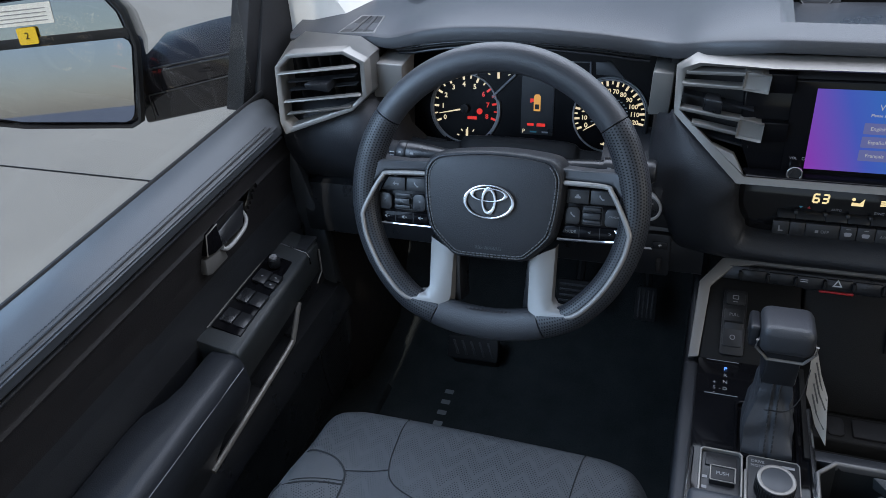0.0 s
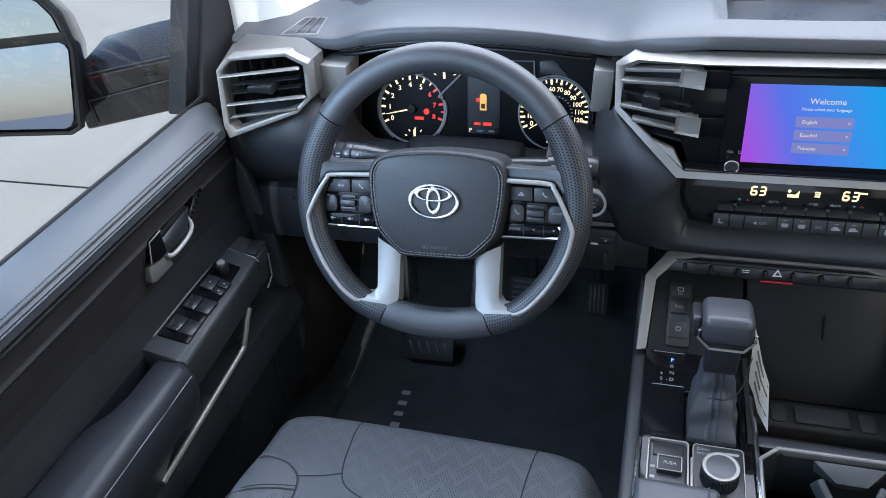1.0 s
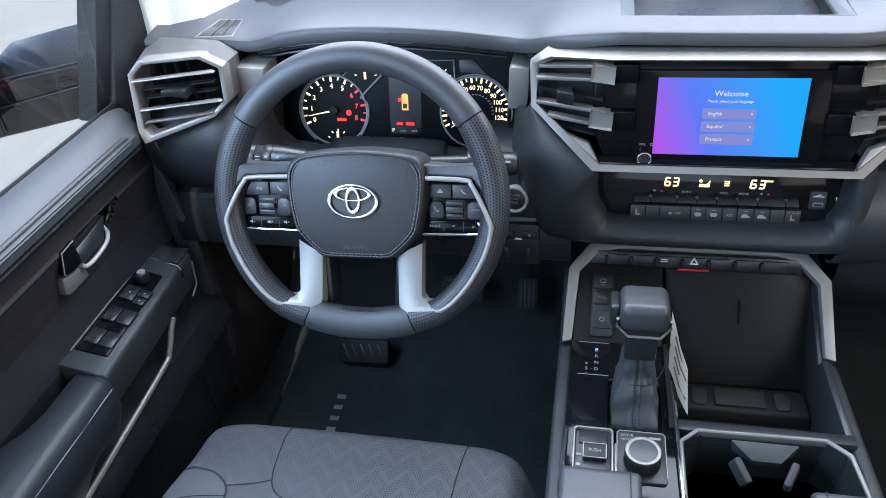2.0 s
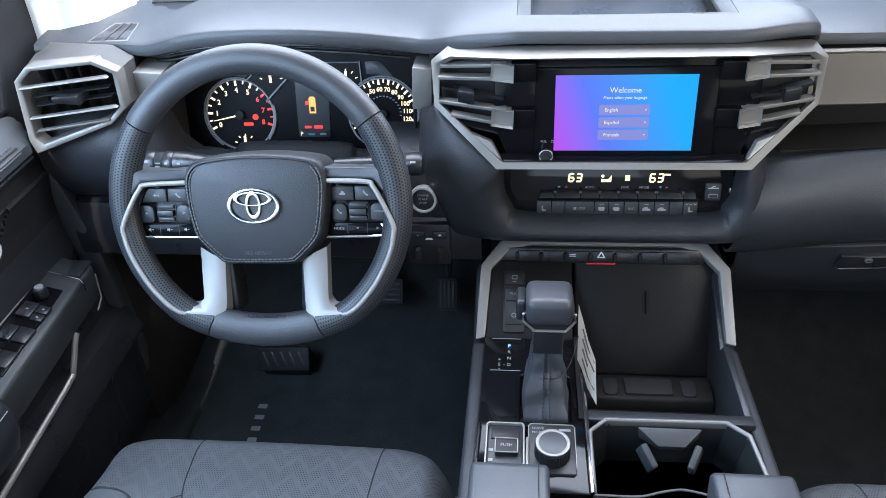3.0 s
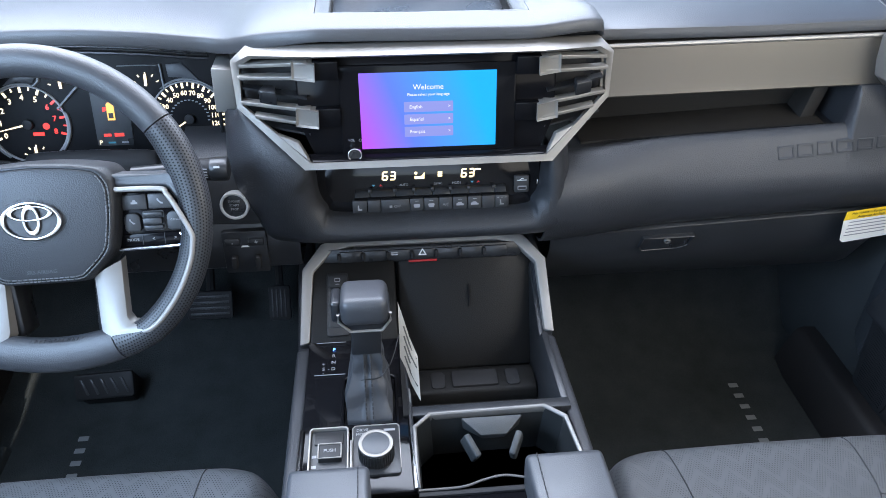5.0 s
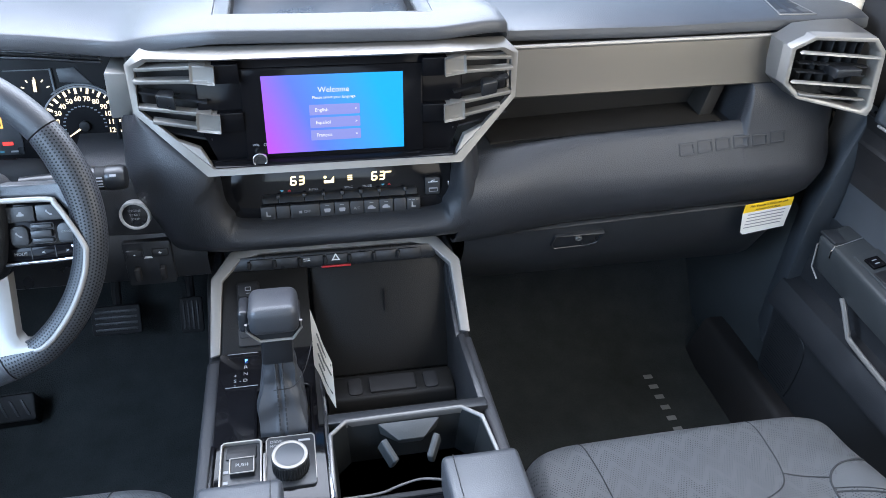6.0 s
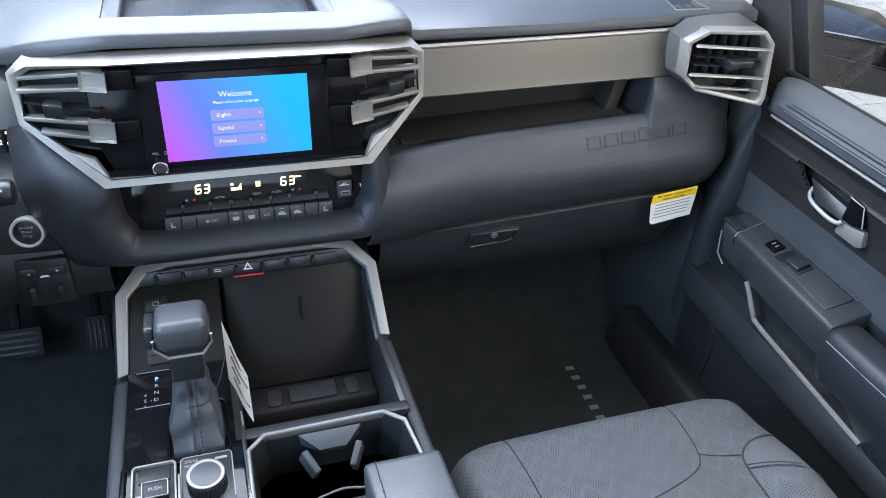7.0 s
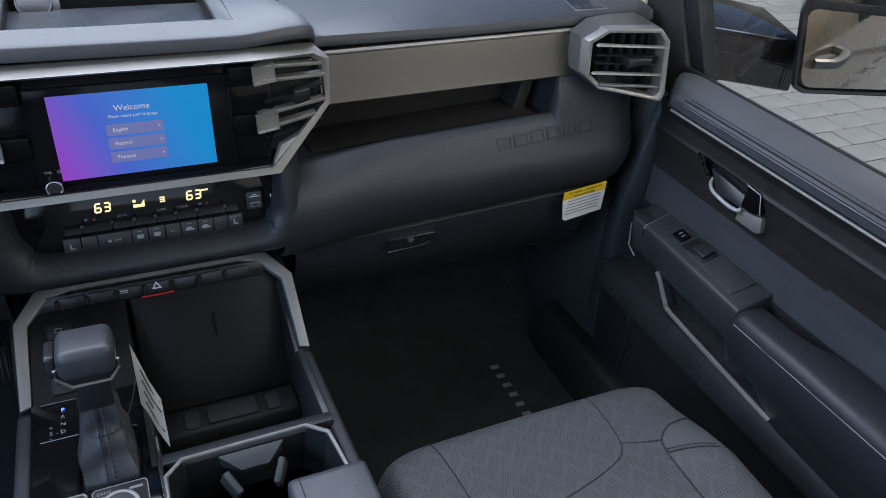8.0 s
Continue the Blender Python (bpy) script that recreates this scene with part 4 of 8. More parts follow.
part("shroud_sill", shell(grid([[Vector(p), Vector(p) + Vector((0, -0.008, -0.004)), Vector(p) + Vector((0, -0.018, -0.016)), Vector((p[0], p[1] - 0.022, 0.46))] for p in curve(lip_line, 4)[4:-4]]), 0.003), SILL, dash, "dark sill below the instruments", 60)


def gauge(cx, cy, r, lo, hi, n, words, needle, red_from=99):
    g = part("gauge", xf(ring(cx, cy, r, r + 0.0022, 0.0, 0.004, 56), CF), GREYPRINT, cl, "round dial with pale figures")
    for k in range(n + 1):
        a = radians(lo + (hi - lo) * k / n)
        big = k % 2 == 0
        r0 = r - (0.009 if big else 0.006)
        d, p = Vector((math.cos(a), math.sin(a))), Vector((-math.sin(a), math.cos(a))) * (0.0017 if big else 0.0011)
        tick = [Vector((cx, cy)) + d * q + p * e for q, e in ((r0, -1), (r - 0.001, -1), (r - 0.001, 1), (r0, 1))]
        part("tick", xf(prism([(v.x, v.y) for v in tick], 0.0, 0.0012), CF), G_RED if k >= red_from else G_WHITE, g)
    for k, text in enumerate(words):
        a = radians(lo + (hi - lo) * k / (len(words) - 1))
        part("figure", xf(lettering(text, 0.0115 if len(text) < 2 else 0.0100, 0.0001, "CENTER", 0.00022), CF @ Matrix.Translation((cx + (r - 0.0165) * math.cos(a), cy + (r - 0.0165) * math.sin(a), 0.001))), G_RED if k * n / (len(words) - 1) >= red_from else G_WHITE, g)
    a = radians(needle)
    d, p = Vector((math.cos(a), math.sin(a), 0)), Vector((-math.sin(a), math.cos(a), 0))
    c = Vector((cx, cy, 0.004))
    part("needle", xf(hull([c - d * 0.004 + p * 0.0016, c + d * r * 0.82 + p * 0.0005, c + d * r * 0.82 - p * 0.0005, c - d * 0.004 - p * 0.0016], [v + Vector((0, 0, 0.0015)) for v in (c - d * 0.004 + p * 0.0016, c + d * r * 0.82 + p * 0.0005, c + d * r * 0.82 - p * 0.0005, c - d * 0.004 - p * 0.0016)]), CF), G_WHITE, g)
    part("needle_hub", xf(disc(cx, cy, 0.0075, 0.0, 0.007, 24, bevel_w=0.001), CF), RUBBER, g)
    return g


tach = gauge(-0.120, 0.000, 0.0565, 205, -18, 16, "0 1 2 3 4 5 6 7 8".split(), 192, 12)
speed = gauge(0.120, 0.000, 0.056, 205, -12, 24, "0 10 20 30 40 50 60 70 80 90 100 110 120".split(), 212)
for k in range(19):
    a = radians(200 - 205 * k / 18)
    part("tick", xf(prism([(0.120 + 0.0285 * math.cos(a) + x, 0.0285 * math.sin(a) + y) for x, y in ((-0.0016, -0.0008), (0.0016, -0.0008), (0.0016, 0.0008), (-0.0016, 0.0008))], 0.0, 0.0012), CF), GREYPRINT, speed)


def small_gauge(cx, cy, r, lo, hi, needle):
    for k in range(5):
        a = radians(lo + (hi - lo) * k / 4)
        d, p = Vector((math.cos(a), math.sin(a))), Vector((-math.sin(a), math.cos(a))) * 0.0008
        q = [Vector((cx, cy)) + d * s_ + p * e for s_, e in ((r * 0.8, -1), (r, -1), (r, 1), (r * 0.8, 1))]
        part("tick", xf(prism([(v.x, v.y) for v in q], 0.0, 0.0012), CF), G_WHITE, cl)
    a = radians(needle)
    d, p = Vector((math.cos(a), math.sin(a))), Vector((-math.sin(a), math.cos(a))) * 0.0019
    q = [Vector((cx, cy)) + d * s_ + p * e for s_, e in ((0, -1), (r * 0.85, -1), (r * 0.85, 1), (0, 1))]
    part("needle", xf(prism([(v.x, v.y) for v in q], 0.003, 0.0045), CF), G_WHITE, cl)


small_gauge(-0.116, -0.052, 0.020, 160, 20, 90)
small_gauge(-0.062, 0.052, 0.020, 160, 20, 92)
small_gauge(0.062, 0.052, 0.020, 160, 20, 88)
small_gauge(0.128, -0.052, 0.020, 160, 20, 150)
# grey ribs that ring the dials and run off between them
def rib(pts, wd=0.0042):
    rows = []
    p = [Vector((x, y, 0)) for x, y in pts]
    for i, q in enumerate(p):
        t = (p[min(i + 1, len(p) - 1)] - p[max(i - 1, 0)]).normalized()
        n = Vector((-t.y, t.x, 0)) * wd / 2
        rows.append([q - n, q - n * 0.7 + Vector((0, 0, 0.005)), q + n * 0.7 + Vector((0, 0, 0.005)), q + n])
    return xf(grid(rows, False, True, True), CF)


def arc(cx, a0, a1, r=0.0605, n=28):
    return [(cx + r * math.cos(radians(a0 + (a1 - a0) * k / n)), r * math.sin(radians(a0 + (a1 - a0) * k / n))) for k in range(n + 1)]


part("cluster_rib", rib([(-0.034, 0.0590), (-0.072, 0.0225)] + arc(-0.120, 14, -42, n=12)), CLUSTERGREY, cl, "grey rib between the dials")
part("cluster_rib", rib([(-0.092, 0.082), (-0.093, 0.064), (-0.102, 0.0565)] + arc(-0.120, 78, 235), 0.0032), CLUSTERGREY, cl, "thin grey rib round the dial")
part("cluster_rib", rib([(0.086, 0.084), (0.088, 0.046)] + arc(0.120, 128, -60), 0.0032), CLUSTERGREY, cl, "thin grey rib round the dial")
part("cluster_rib", rib([(0.024, 0.0825), (0.086, 0.0825)], 0.0016), CLUSTERGREY, cl)
part("red_lamp", xf(disc(-0.095, -0.004, 0.0050, 0.0, 0.0012, 14), CF), G_RED, cl)
part("red_lamp", xf(prism([(-0.116, -0.018), (-0.100, -0.018), (-0.100, -0.013), (-0.116, -0.013)], 0.0, 0.0012), CF), G_RED, cl)
for pts in (((-0.146, 0.058), (-0.132, 0.070), (-0.098, 0.076), (-0.097, 0.068), (-0.104, 0.0605), (-0.124, 0.0635)), ((0.094, 0.083), (0.118, 0.085), (0.146, 0.052), (0.137, 0.052), (0.116, 0.063), (0.096, 0.064))):
    part("cluster_plate", xf(prism(pts, 0.0, 0.002, 0.0006), CF), PADGREY, cl, "grey plate between the dials")
info = part("info_display", xf(prism(rounded(0.054, 0.094, 0.002, 2, 0.004, 0.010), 0.0, 0.002), CF), SMOOTH, cl)
car = [(-0.002, 0.002), (0.009, 0.002), (0.009, 0.026), (0.0065, 0.029), (0.0005, 0.029), (-0.002, 0.026)]
part("truck_symbol", xf(prism(car, 0.002, 0.0026), CF), G_ORANGE, info)
part("truck_symbol", xf(prism([(0.000, 0.005), (0.007, 0.005), (0.007, 0.013), (0.000, 0.013)], 0.0026, 0.003), CF), SMOOTH, info)
part("door_symbol", xf(prism([(-0.008, 0.015), (-0.002, 0.017), (-0.002, 0.022), (-0.008, 0.022)], 0.002, 0.0026), CF), G_RED, info)
for a, b, c, d, m in ((-0.012, -0.0225, -0.001, -0.0185, G_RED), (0.004, -0.0230, 0.018, -0.0180, G_RED), (-0.007, -0.0335, 0.004, -0.0310, G_CYAN), (0.013, -0.0335, 0.023, -0.0310, GREYPRINT), (0.004, 0.052, 0.010, 0.054, G_WHITE)):
    part("readout", xf(prism([(a, b), (c, b), (c, d), (a, d)], 0.002, 0.0026), CF), m, info)
part("readout", xf(lettering("P", 0.0095, 0.0001), CF @ Matrix.Translation((-0.018, -0.032, 0.0022))), G_WHITE, info)


def corner_vent(s):
    """Vent at a dash corner: a silver six-sided frame with slats."""
    pull = lambda x, y, z: (x - 0.011 * eased(x, 0.75, 0.79), y + 0.006 * eased(x, 0.75, 0.79), z + 0.009 * (1 - eased(z, 0.60, 0.63)) * eased(x, 0.75, 0.79)) if s > 0 else (x, y, z)
    f = lambda pts: [(X0 + s * (x + (0.010 if s < 0 and x < 0.70 else 0.0)), y, z) for x, y, z in (pull(*p) for p in pts)]
    out = [(0.778, -0.004, 0.726), (0.690, 0.026, 0.722), (0.663, 0.034, 0.703), (0.668, 0.034, 0.648), (0.692, 0.026, 0.627), (0.800, -0.018, 0.603), (0.806, -0.016, 0.622), (0.797, -0.010, 0.708)]
    inn = [(0.774, -0.002, 0.719), (0.693, 0.026, 0.716), (0.671, 0.033, 0.700), (0.676, 0.034, 0.651), (0.695, 0.028, 0.634), (0.790, -0.011, 0.614), (0.797, -0.013, 0.624), (0.790, -0.008, 0.706)]
    bk = [(0.80, 0.10, 0.722), (0.688, 0.085, 0.722), (0.661, 0.085, 0.704), (0.666, 0.085, 0.647), (0.690, 0.085, 0.624), (0.82, 0.10, 0.590), (0.84, 0.10, 0.61), (0.83, 0.10, 0.705)]
    body = bmesh.new()
    rings = [[body.verts.new(p) for p in f(l)] for l in ([(x + 0.001, y + 0.006, z) for x, y, z in out], bk)]
    for i in range(8):
        body.faces.new((rings[0][i], rings[1][i], rings[1][(i + 1) % 8], rings[0][(i + 1) % 8]))
    v = part("air_vent", shell(body, 0.003), SPOKE, dash, "dull silver corner air vent housing")
    part("vent_frame", band(f(out), f(inn), (0, 0.024, 0), 0.0018), SILVER, v, "satin silver six-sided frame")
    part("duct", hull(f([(x, y + 0.06, z) for x, y, z in inn]), f([(x, y + 0.08, z) for x, y, z in inn])), DIAL, v)
    for z in (0.699, 0.655, 0.638):
        k = 0.004
        a = [(0.678, 0.024, z + 0.0013), (0.794, -0.012, z - 0.001 + 0.0013), (0.794, -0.012, z - 0.001 - 0.0013), (0.674, 0.024, z - 0.0018)]
        if z == 0.638:
            a = [(0.692, 0.022, z + 0.0018 - 0.003), (0.790, -0.012, z - 0.003 + 0.0013), (0.794, -0.012, z - 0.003 - 0.0018), (0.692, 0.022, z - 0.0018 - 0.003)]
        part("slat", hull(f(a), f([(x, y + 0.007, zz + 0.0005) for x, y, zz in a]), 0.0005, 1), SILVER, v, "thin silver slat")
    for k in range(6):
        x = 0.695 + 0.016 * k
        part("vane", hull(f([(x, 0.055 - 0.3 * (x - 0.69), 0.64), (x + 0.002, 0.045 - 0.3 * (x - 0.69), 0.64), (x + 0.002, 0.045 - 0.3 * (x - 0.69), 0.712), (x, 0.045 - 0.3 * (x - 0.69), 0.712)]), f([(x, 0.075, 0.64), (x + 0.002, 0.075, 0.64), (x + 0.002, 0.075, 0.712), (x, 0.075, 0.712)])), DIAL, v)
    for z in (0.680, 0.667):
        a = [(0.682, 0.034, z + 0.001), (0.788, 0.002, z + 0.001), (0.788, 0.002, z - 0.001), (0.682, 0.034, z - 0.001)]
        part("vane", hull(f(a), f([(x, y + 0.012, zz) for x, y, zz in a])), SMOOTH, v)
    part("vent_tab", hull(f([(0.722, 0.000, 0.682), (0.752, -0.012, 0.686), (0.752, -0.012, 0.678), (0.722, 0.000, 0.668)]), f([(0.722, 0.030, 0.680), (0.752, 0.020, 0.682), (0.752, 0.020, 0.676), (0.722, 0.030, 0.668)]), 0.0015), SMOOTH, v, "black vent thumb tab")
    # small demister grille set into the dash top
    back_by = 0.010 if s > 0 else 0.0
    q4 = [Vector((X0 + s * x, y + back_by, 0)) for x, y in ((0.743, 0.096), (0.725, 0.155), (0.6845, 0.153), (0.6805, 0.0975))]
    for q in q4:
        q.z = pad_top(q.x, q.y) + 0.0015
    mid = sum(q4, Vector()) / 4
    inn4 = [mid + (v - mid) * 0.88 for v in q4]
    dm = part("demister_grille", band(q4, inn4, (0, 0, -0.006), 0.0012), HOUSE, dash, "small demister grille with a raised rim")
    low = Vector((0, 0, -0.0006))
    part("grille_well", hull([v + low for v in inn4], [v + 8 * low for v in inn4]), DIAL, dm)
    for e in (0.36, 0.68):
        a, b = inn4[0].lerp(inn4[3], e), inn4[1].lerp(inn4[2], e)
        o, d = Vector((0.0030, 0, 0.0005)), Vector((0.0005, 0, -0.0018))
        part("fin", hull([a - o, a + o, b + o, b - o], [a - o + d, a + o + d, b + o + d, b - o + d]), SWITCH, dm)


for s in (-1, 1):
    corner_vent(s)

# passenger side: trim strip, shelf, roll and glovebox
def strip_profile(x):
    b = lerp(x, (0.25, 0.68), (0.6240, 0.6320))
    t = lerp(x, (0.25, 0.68), (0.6915, 0.6985))
    return [(0.118, t + 0.0035), (0.103, t + 0.0033), (0.0960, t + 0.0025), (0.0915, t), (0.0870, t - 0.02), (0.0800, b + 0.015), (0.0765, b + 0.003), (0.079, b), (0.12, b + 0.001)]


part("trim_strip", surf(span(0.248, 0.676, 10), strip_profile), STRIP, dash, "dull bronze-silver trim strip", 25)
part("strip_edge", tube([(x, 0.0925, strip_profile(x)[3][1] + 0.0036) for x in span(0.252, 0.668, 6)], 0.0034, 8), SILVER, dash, "bright upper edge of the trim strip")


def roll_base(x):
    """How far the pad's lower edge climbs towards the door."""
    return lerp(x, (0.18, 0.26, 0.65, 0.84), (-0.010, -0.007, 0.012, 0.018))


def roll_profile(x):
    d = 0.11 * eased(x, 0.72, 0.87) ** 2
    k = 0.0400 * (1 - eased(x, 0.17, 0.38))
    lip_z = lerp(x, (0.20, 0.62, 0.70), (0.5555, 0.5755, 0.576))
    end = eased(x, 0.6285, 0.6345)
    rise = 0.058 * end
    b = roll_base(x)
    return [(0.20 + d, lip_z - 0.014 + rise), (0.088 + d, lip_z - 0.013 + rise + 0.013 * end), (0.0775 + d, lip_z - 0.0125 + rise + 0.0125 * end), (0.0755 - k * 0.4 + d, lip_z - 0.002 + rise), (0.071 - k * 0.5 + d, lip_z + rise), (0.065 - k * 0.6 + d, lip_z - 0.002 + rise * 0.9), (0.056 - k * 0.8 + d, lip_z - 0.012 + rise * 0.40), (0.044 - k + d, 0.535), (0.032 - k + d, 0.512 + 0.3 * b), (0.0255 - k * 0.9 + d, 0.494 + 0.5 * b), (0.0255 - k * 0.8 + d, 0.476 + 0.7 * b), (0.032 - k * 0.7 + d, 0.454 + b), (0.042 - k * 0.6 + d, 0.434 + b), (0.053 - k * 0.5 + d, 0.422 + b), (0.066 - k * 0.5 + d, 0.418 + b)]


part("lower_pad", surf(sorted(set(span(0.170, 0.862, 40) + [0.627, 0.6285, 0.630, 0.6315, 0.633, 0.6345, 0.638])), roll_profile), PAD, dash, "soft grained black pad above the glovebox", 60)
part("shelf_back", hull([(0.25, 0.170, 0.54), (0.645, 0.170, 0.555), (0.645, 0.150, 0.65), (0.25, 0.150, 0.65)], [(0.25, 0.20, 0.54), (0.645, 0.20, 0.555), (0.645, 0.20, 0.65), (0.25, 0.20, 0.65)], 0.002), SHELF, dash, "dark back of the open shelf")
part("shelf_floor", hull([(0.235, 0.094, 0.5480), (0.612, 0.094, 0.5655), (0.612, 0.172, 0.5655), (0.235, 0.172, 0.5480)], [(0.235, 0.094, 0.540), (0.612, 0.094, 0.555), (0.612, 0.172, 0.555), (0.235, 0.172, 0.540)], 0.002), SHELF, dash, "matt lining of the shelf")
part("shelf_slot", hull([(0.27, 0.0900, 0.5485), (0.60, 0.0900, 0.5655), (0.60, 0.0930, 0.5660), (0.27, 0.0930, 0.5490)], [(0.27, 0.0900, 0.540), (0.60, 0.0900, 0.556), (0.60, 0.0930, 0.556), (0.27, 0.0930, 0.540)]), SMOOTH, dash)
part("shelf_divider", hull([(0.582, 0.115, 0.556), (0.606, 0.118, 0.557), (0.625, 0.118, 0.640), (0.598, 0.115, 0.640)], [(0.588, 0.18, 0.556), (0.612, 0.18, 0.557), (0.630, 0.18, 0.640), (0.604, 0.18, 0.640)], 0.003), SHELF, dash, "slanted rib at the shelf's end")


def glove_profile(x):
    d = 0.11 * eased(x, 0.70, 0.86) ** 2
    b = roll_base(x)
    return [(0.10 + d, 0.4165 + b), (0.062 + d, 0.4155 + b), (0.056 + d, 0.4105 + b), (0.060 + d, 0.38 + 0.8 * b), (0.075 + d, 0.34 + 0.5 * b), (0.11 + d, 0.28), (0.20 + d, 0.22), (0.35, 0.20)]


glove = part("glovebox_door", surf(span(0.262, 0.856, 24), glove_profile), BLACK, dash, "black grained glovebox door")
GH = plane_frame((0.387, 0.0575, 0.382), 340, 0, 2)
hd = part("handle", xf(band([(-0.042, 0.014, 0.003), (0.043, 0.012, 0.003), (0.035, -0.010, 0.005), (0.020, -0.016, 0.005), (-0.040, -0.018, 0.005), (-0.046, -0.010, 0.004)], [(-0.040, 0.0125, 0.002), (0.040, 0.0105, 0.002), (0.033, -0.009, 0.003), (0.019, -0.0145, 0.003), (-0.038, -0.0165, 0.003), (-0.0435, -0.009, 0.003)], (0, 0, -0.01), 0.0008), GH), SMOOTH, glove, "recessed black latch handle")
part("latch_plate", xf(hull([(-0.040, 0.0120, -0.004), (0.040, 0.0100, -0.004), (0.032, -0.010, 0.0035), (0.019, -0.0145, 0.0035), (-0.038, -0.0165, 0.0035), (-0.043, -0.009, 0.002)], [(-0.040, 0.0120, -0.012), (0.040, 0.0100, -0.012), (0.032, -0.010, -0.012), (0.019, -0.0145, -0.012), (-0.038, -0.0165, -0.012), (-0.043, -0.009, -0.012)], 0.001), GH), SMOOTH, hd)
part("lock", xf(ring(0.000, 0.002, 0.0030, 0.0058, -0.002, 0.0035, 20, 0.85, 0.0006), GH), HOUSE, hd)
part("lower_side", surf(span(0.196, 0.262, 4), glove_profile), BLACK, dash)

def roll_y(x, z):
    pts = sorted((pz, py) for py, pz in roll_profile(x)[5:])
    return lerp(z, [q[0] for q in pts], [q[1] for q in pts])


# moulded name on the passenger pad, as plain outlined bars
for k in range(6):
    x = 0.5235 + 0.0302 * k
    z0 = 0.5320 + 0.0024 * k
    q = lambda e: [(x + e, z0 + e), (x + 0.0255 - e, z0 + 0.001 + e), (x + 0.0235 - e, z0 + 0.0190 - e), (x - 0.002 + e, z0 + 0.018 - e)]
    lay = lambda pts, o: [(u, roll_y(u, v) + o, v) for u, v in pts]
    part("embossed_bar", band(lay(q(0.0), -0.0012), lay(q(0.0030), -0.0012), (0, 0.006, 0.002), 0.0006), PAD, dash, "plain outlined mark moulded in the pad")
    
# ---- steering wheel ----
WC = Vector((-0.4422, -0.1612, 0.6138))
WM = plane_frame(WC, 24, 0, 1.1)
wheel = thing("steering_wheel", WC + Vector((0, 0.08, -0.06)), "black leather steering wheel with silver lower spokes", "steering wheel")
RC, RT = 0.1702, 0.0166


def rim_point(a, R=RC):
    a = radians(a)
    x, y = R * math.cos(a), R * math.sin(a)
    if y < -0.135:
        y = -0.135 + (y + 0.135) * 0.72
    return Vector((x, y, 0))


def rim_arc(a0, a1, n, thick=1.0):
    """A stretch of the rim; it broadens inwards at the thumb rests and between the lower spokes."""
    rows = []
    for i in range(n + 1):
        a = a0 + (a1 - a0) * i / n
        p = rim_point(a)
        d = Vector((math.cos(radians(a)), math.sin(radians(a)), 0))
        low = eased(-math.sin(radians(a)), 0.80, 0.97)
        thumb = math.exp(-((abs(math.degrees(math.asin(math.sin(radians(a)))) - 20)) / 13) ** 2) if abs(math.cos(radians(a))) > 0.5 and math.sin(radians(a)) > 0 else 0.0
        ends = eased(i, -1, 1) * eased(n - i, -1, 1)
        rows.append([p + RT * thick * (0.965 + 0.035 * ends) * (math.cos(t) * d * (1.0 if math.cos(t) > 0 else 1.08 + 0.42 * low + 0.16 * thumb) + math.sin(t) * Vector((0, 0, 0.95))) for t in (2 * math.pi * k / 20 for k in range(20))])
    return unroll(grid(rows, False, True, True), 20, radians(abs(a1 - a0)) / n * RC, 2 * math.pi * RT / 20)


for a0, a1, m, label in ((35, 145, LEATHER, "smooth black leather rim top"), (145.5, 246, WHEEL_PERF, "perforated leather grip"), (246.5, 293.5, LEATHER, "smooth leather rim bottom"), (294, 394.5, WHEEL_PERF, "perforated leather grip")):
    part("rim", xf(rim_arc(a0, a1, max(18, int((a1 - a0) / 2.5))), WM), m, wheel, label)
half = [(0.0, 0.0600), (0.040, 0.0578), (0.066, 0.0540), (0.076, 0.0495), (0.0830, 0.040), (0.0855, 0.028), (0.0838, 0.0), (0.0795, -0.025), (0.0735, -0.0415), (0.050, -0.0650), (0.042, -0.0690), (0.030, -0.0700)]
padl = half + [(-x, y) for x, y in half[:0:-1]]
pad_bm = bmesh.new()
dense = [(v.x, v.y) for v in curve([(x, y, 0) for x, y in padl], 3, True)]


def pad_z(x, y):
    return 0.0150 - 0.40 * x * x - 0.9 * (y + 0.004) * (y + 0.004) - 7.0 * max(0.0, y - 0.036) ** 2


rings = []
for f_, dz in ((1.02, -0.060), (1.045, -0.034), (1.04, -0.016), (1.015, -0.005), (0.995, -0.0012), (0.968, 0.0), (0.950, -0.0002), (0.943, -0.0016), (0.936, -0.0002), (0.90, 0.0), (0.75, 0.0), (0.5, 0.0), (0.25, 0.0)):
    rings.append([pad_bm.verts.new((x * f_, y * f_, pad_z(x * min(f_, 0.97), y * min(f_, 0.97)) + dz)) for x, y in dense])
for ra, rb in zip(rings, rings[1:]):
    for i in range(len(dense)):
        pad_bm.faces.new((ra[i], ra[(i + 1) % len(dense)], rb[(i + 1) % len(dense)], rb[i]))
pad_bm.faces.new(rings[-1])
hub = part("hub_pad", xf(pad_bm, WM), HUBSKIN, wheel, "stitched black leather hub pad", 60)
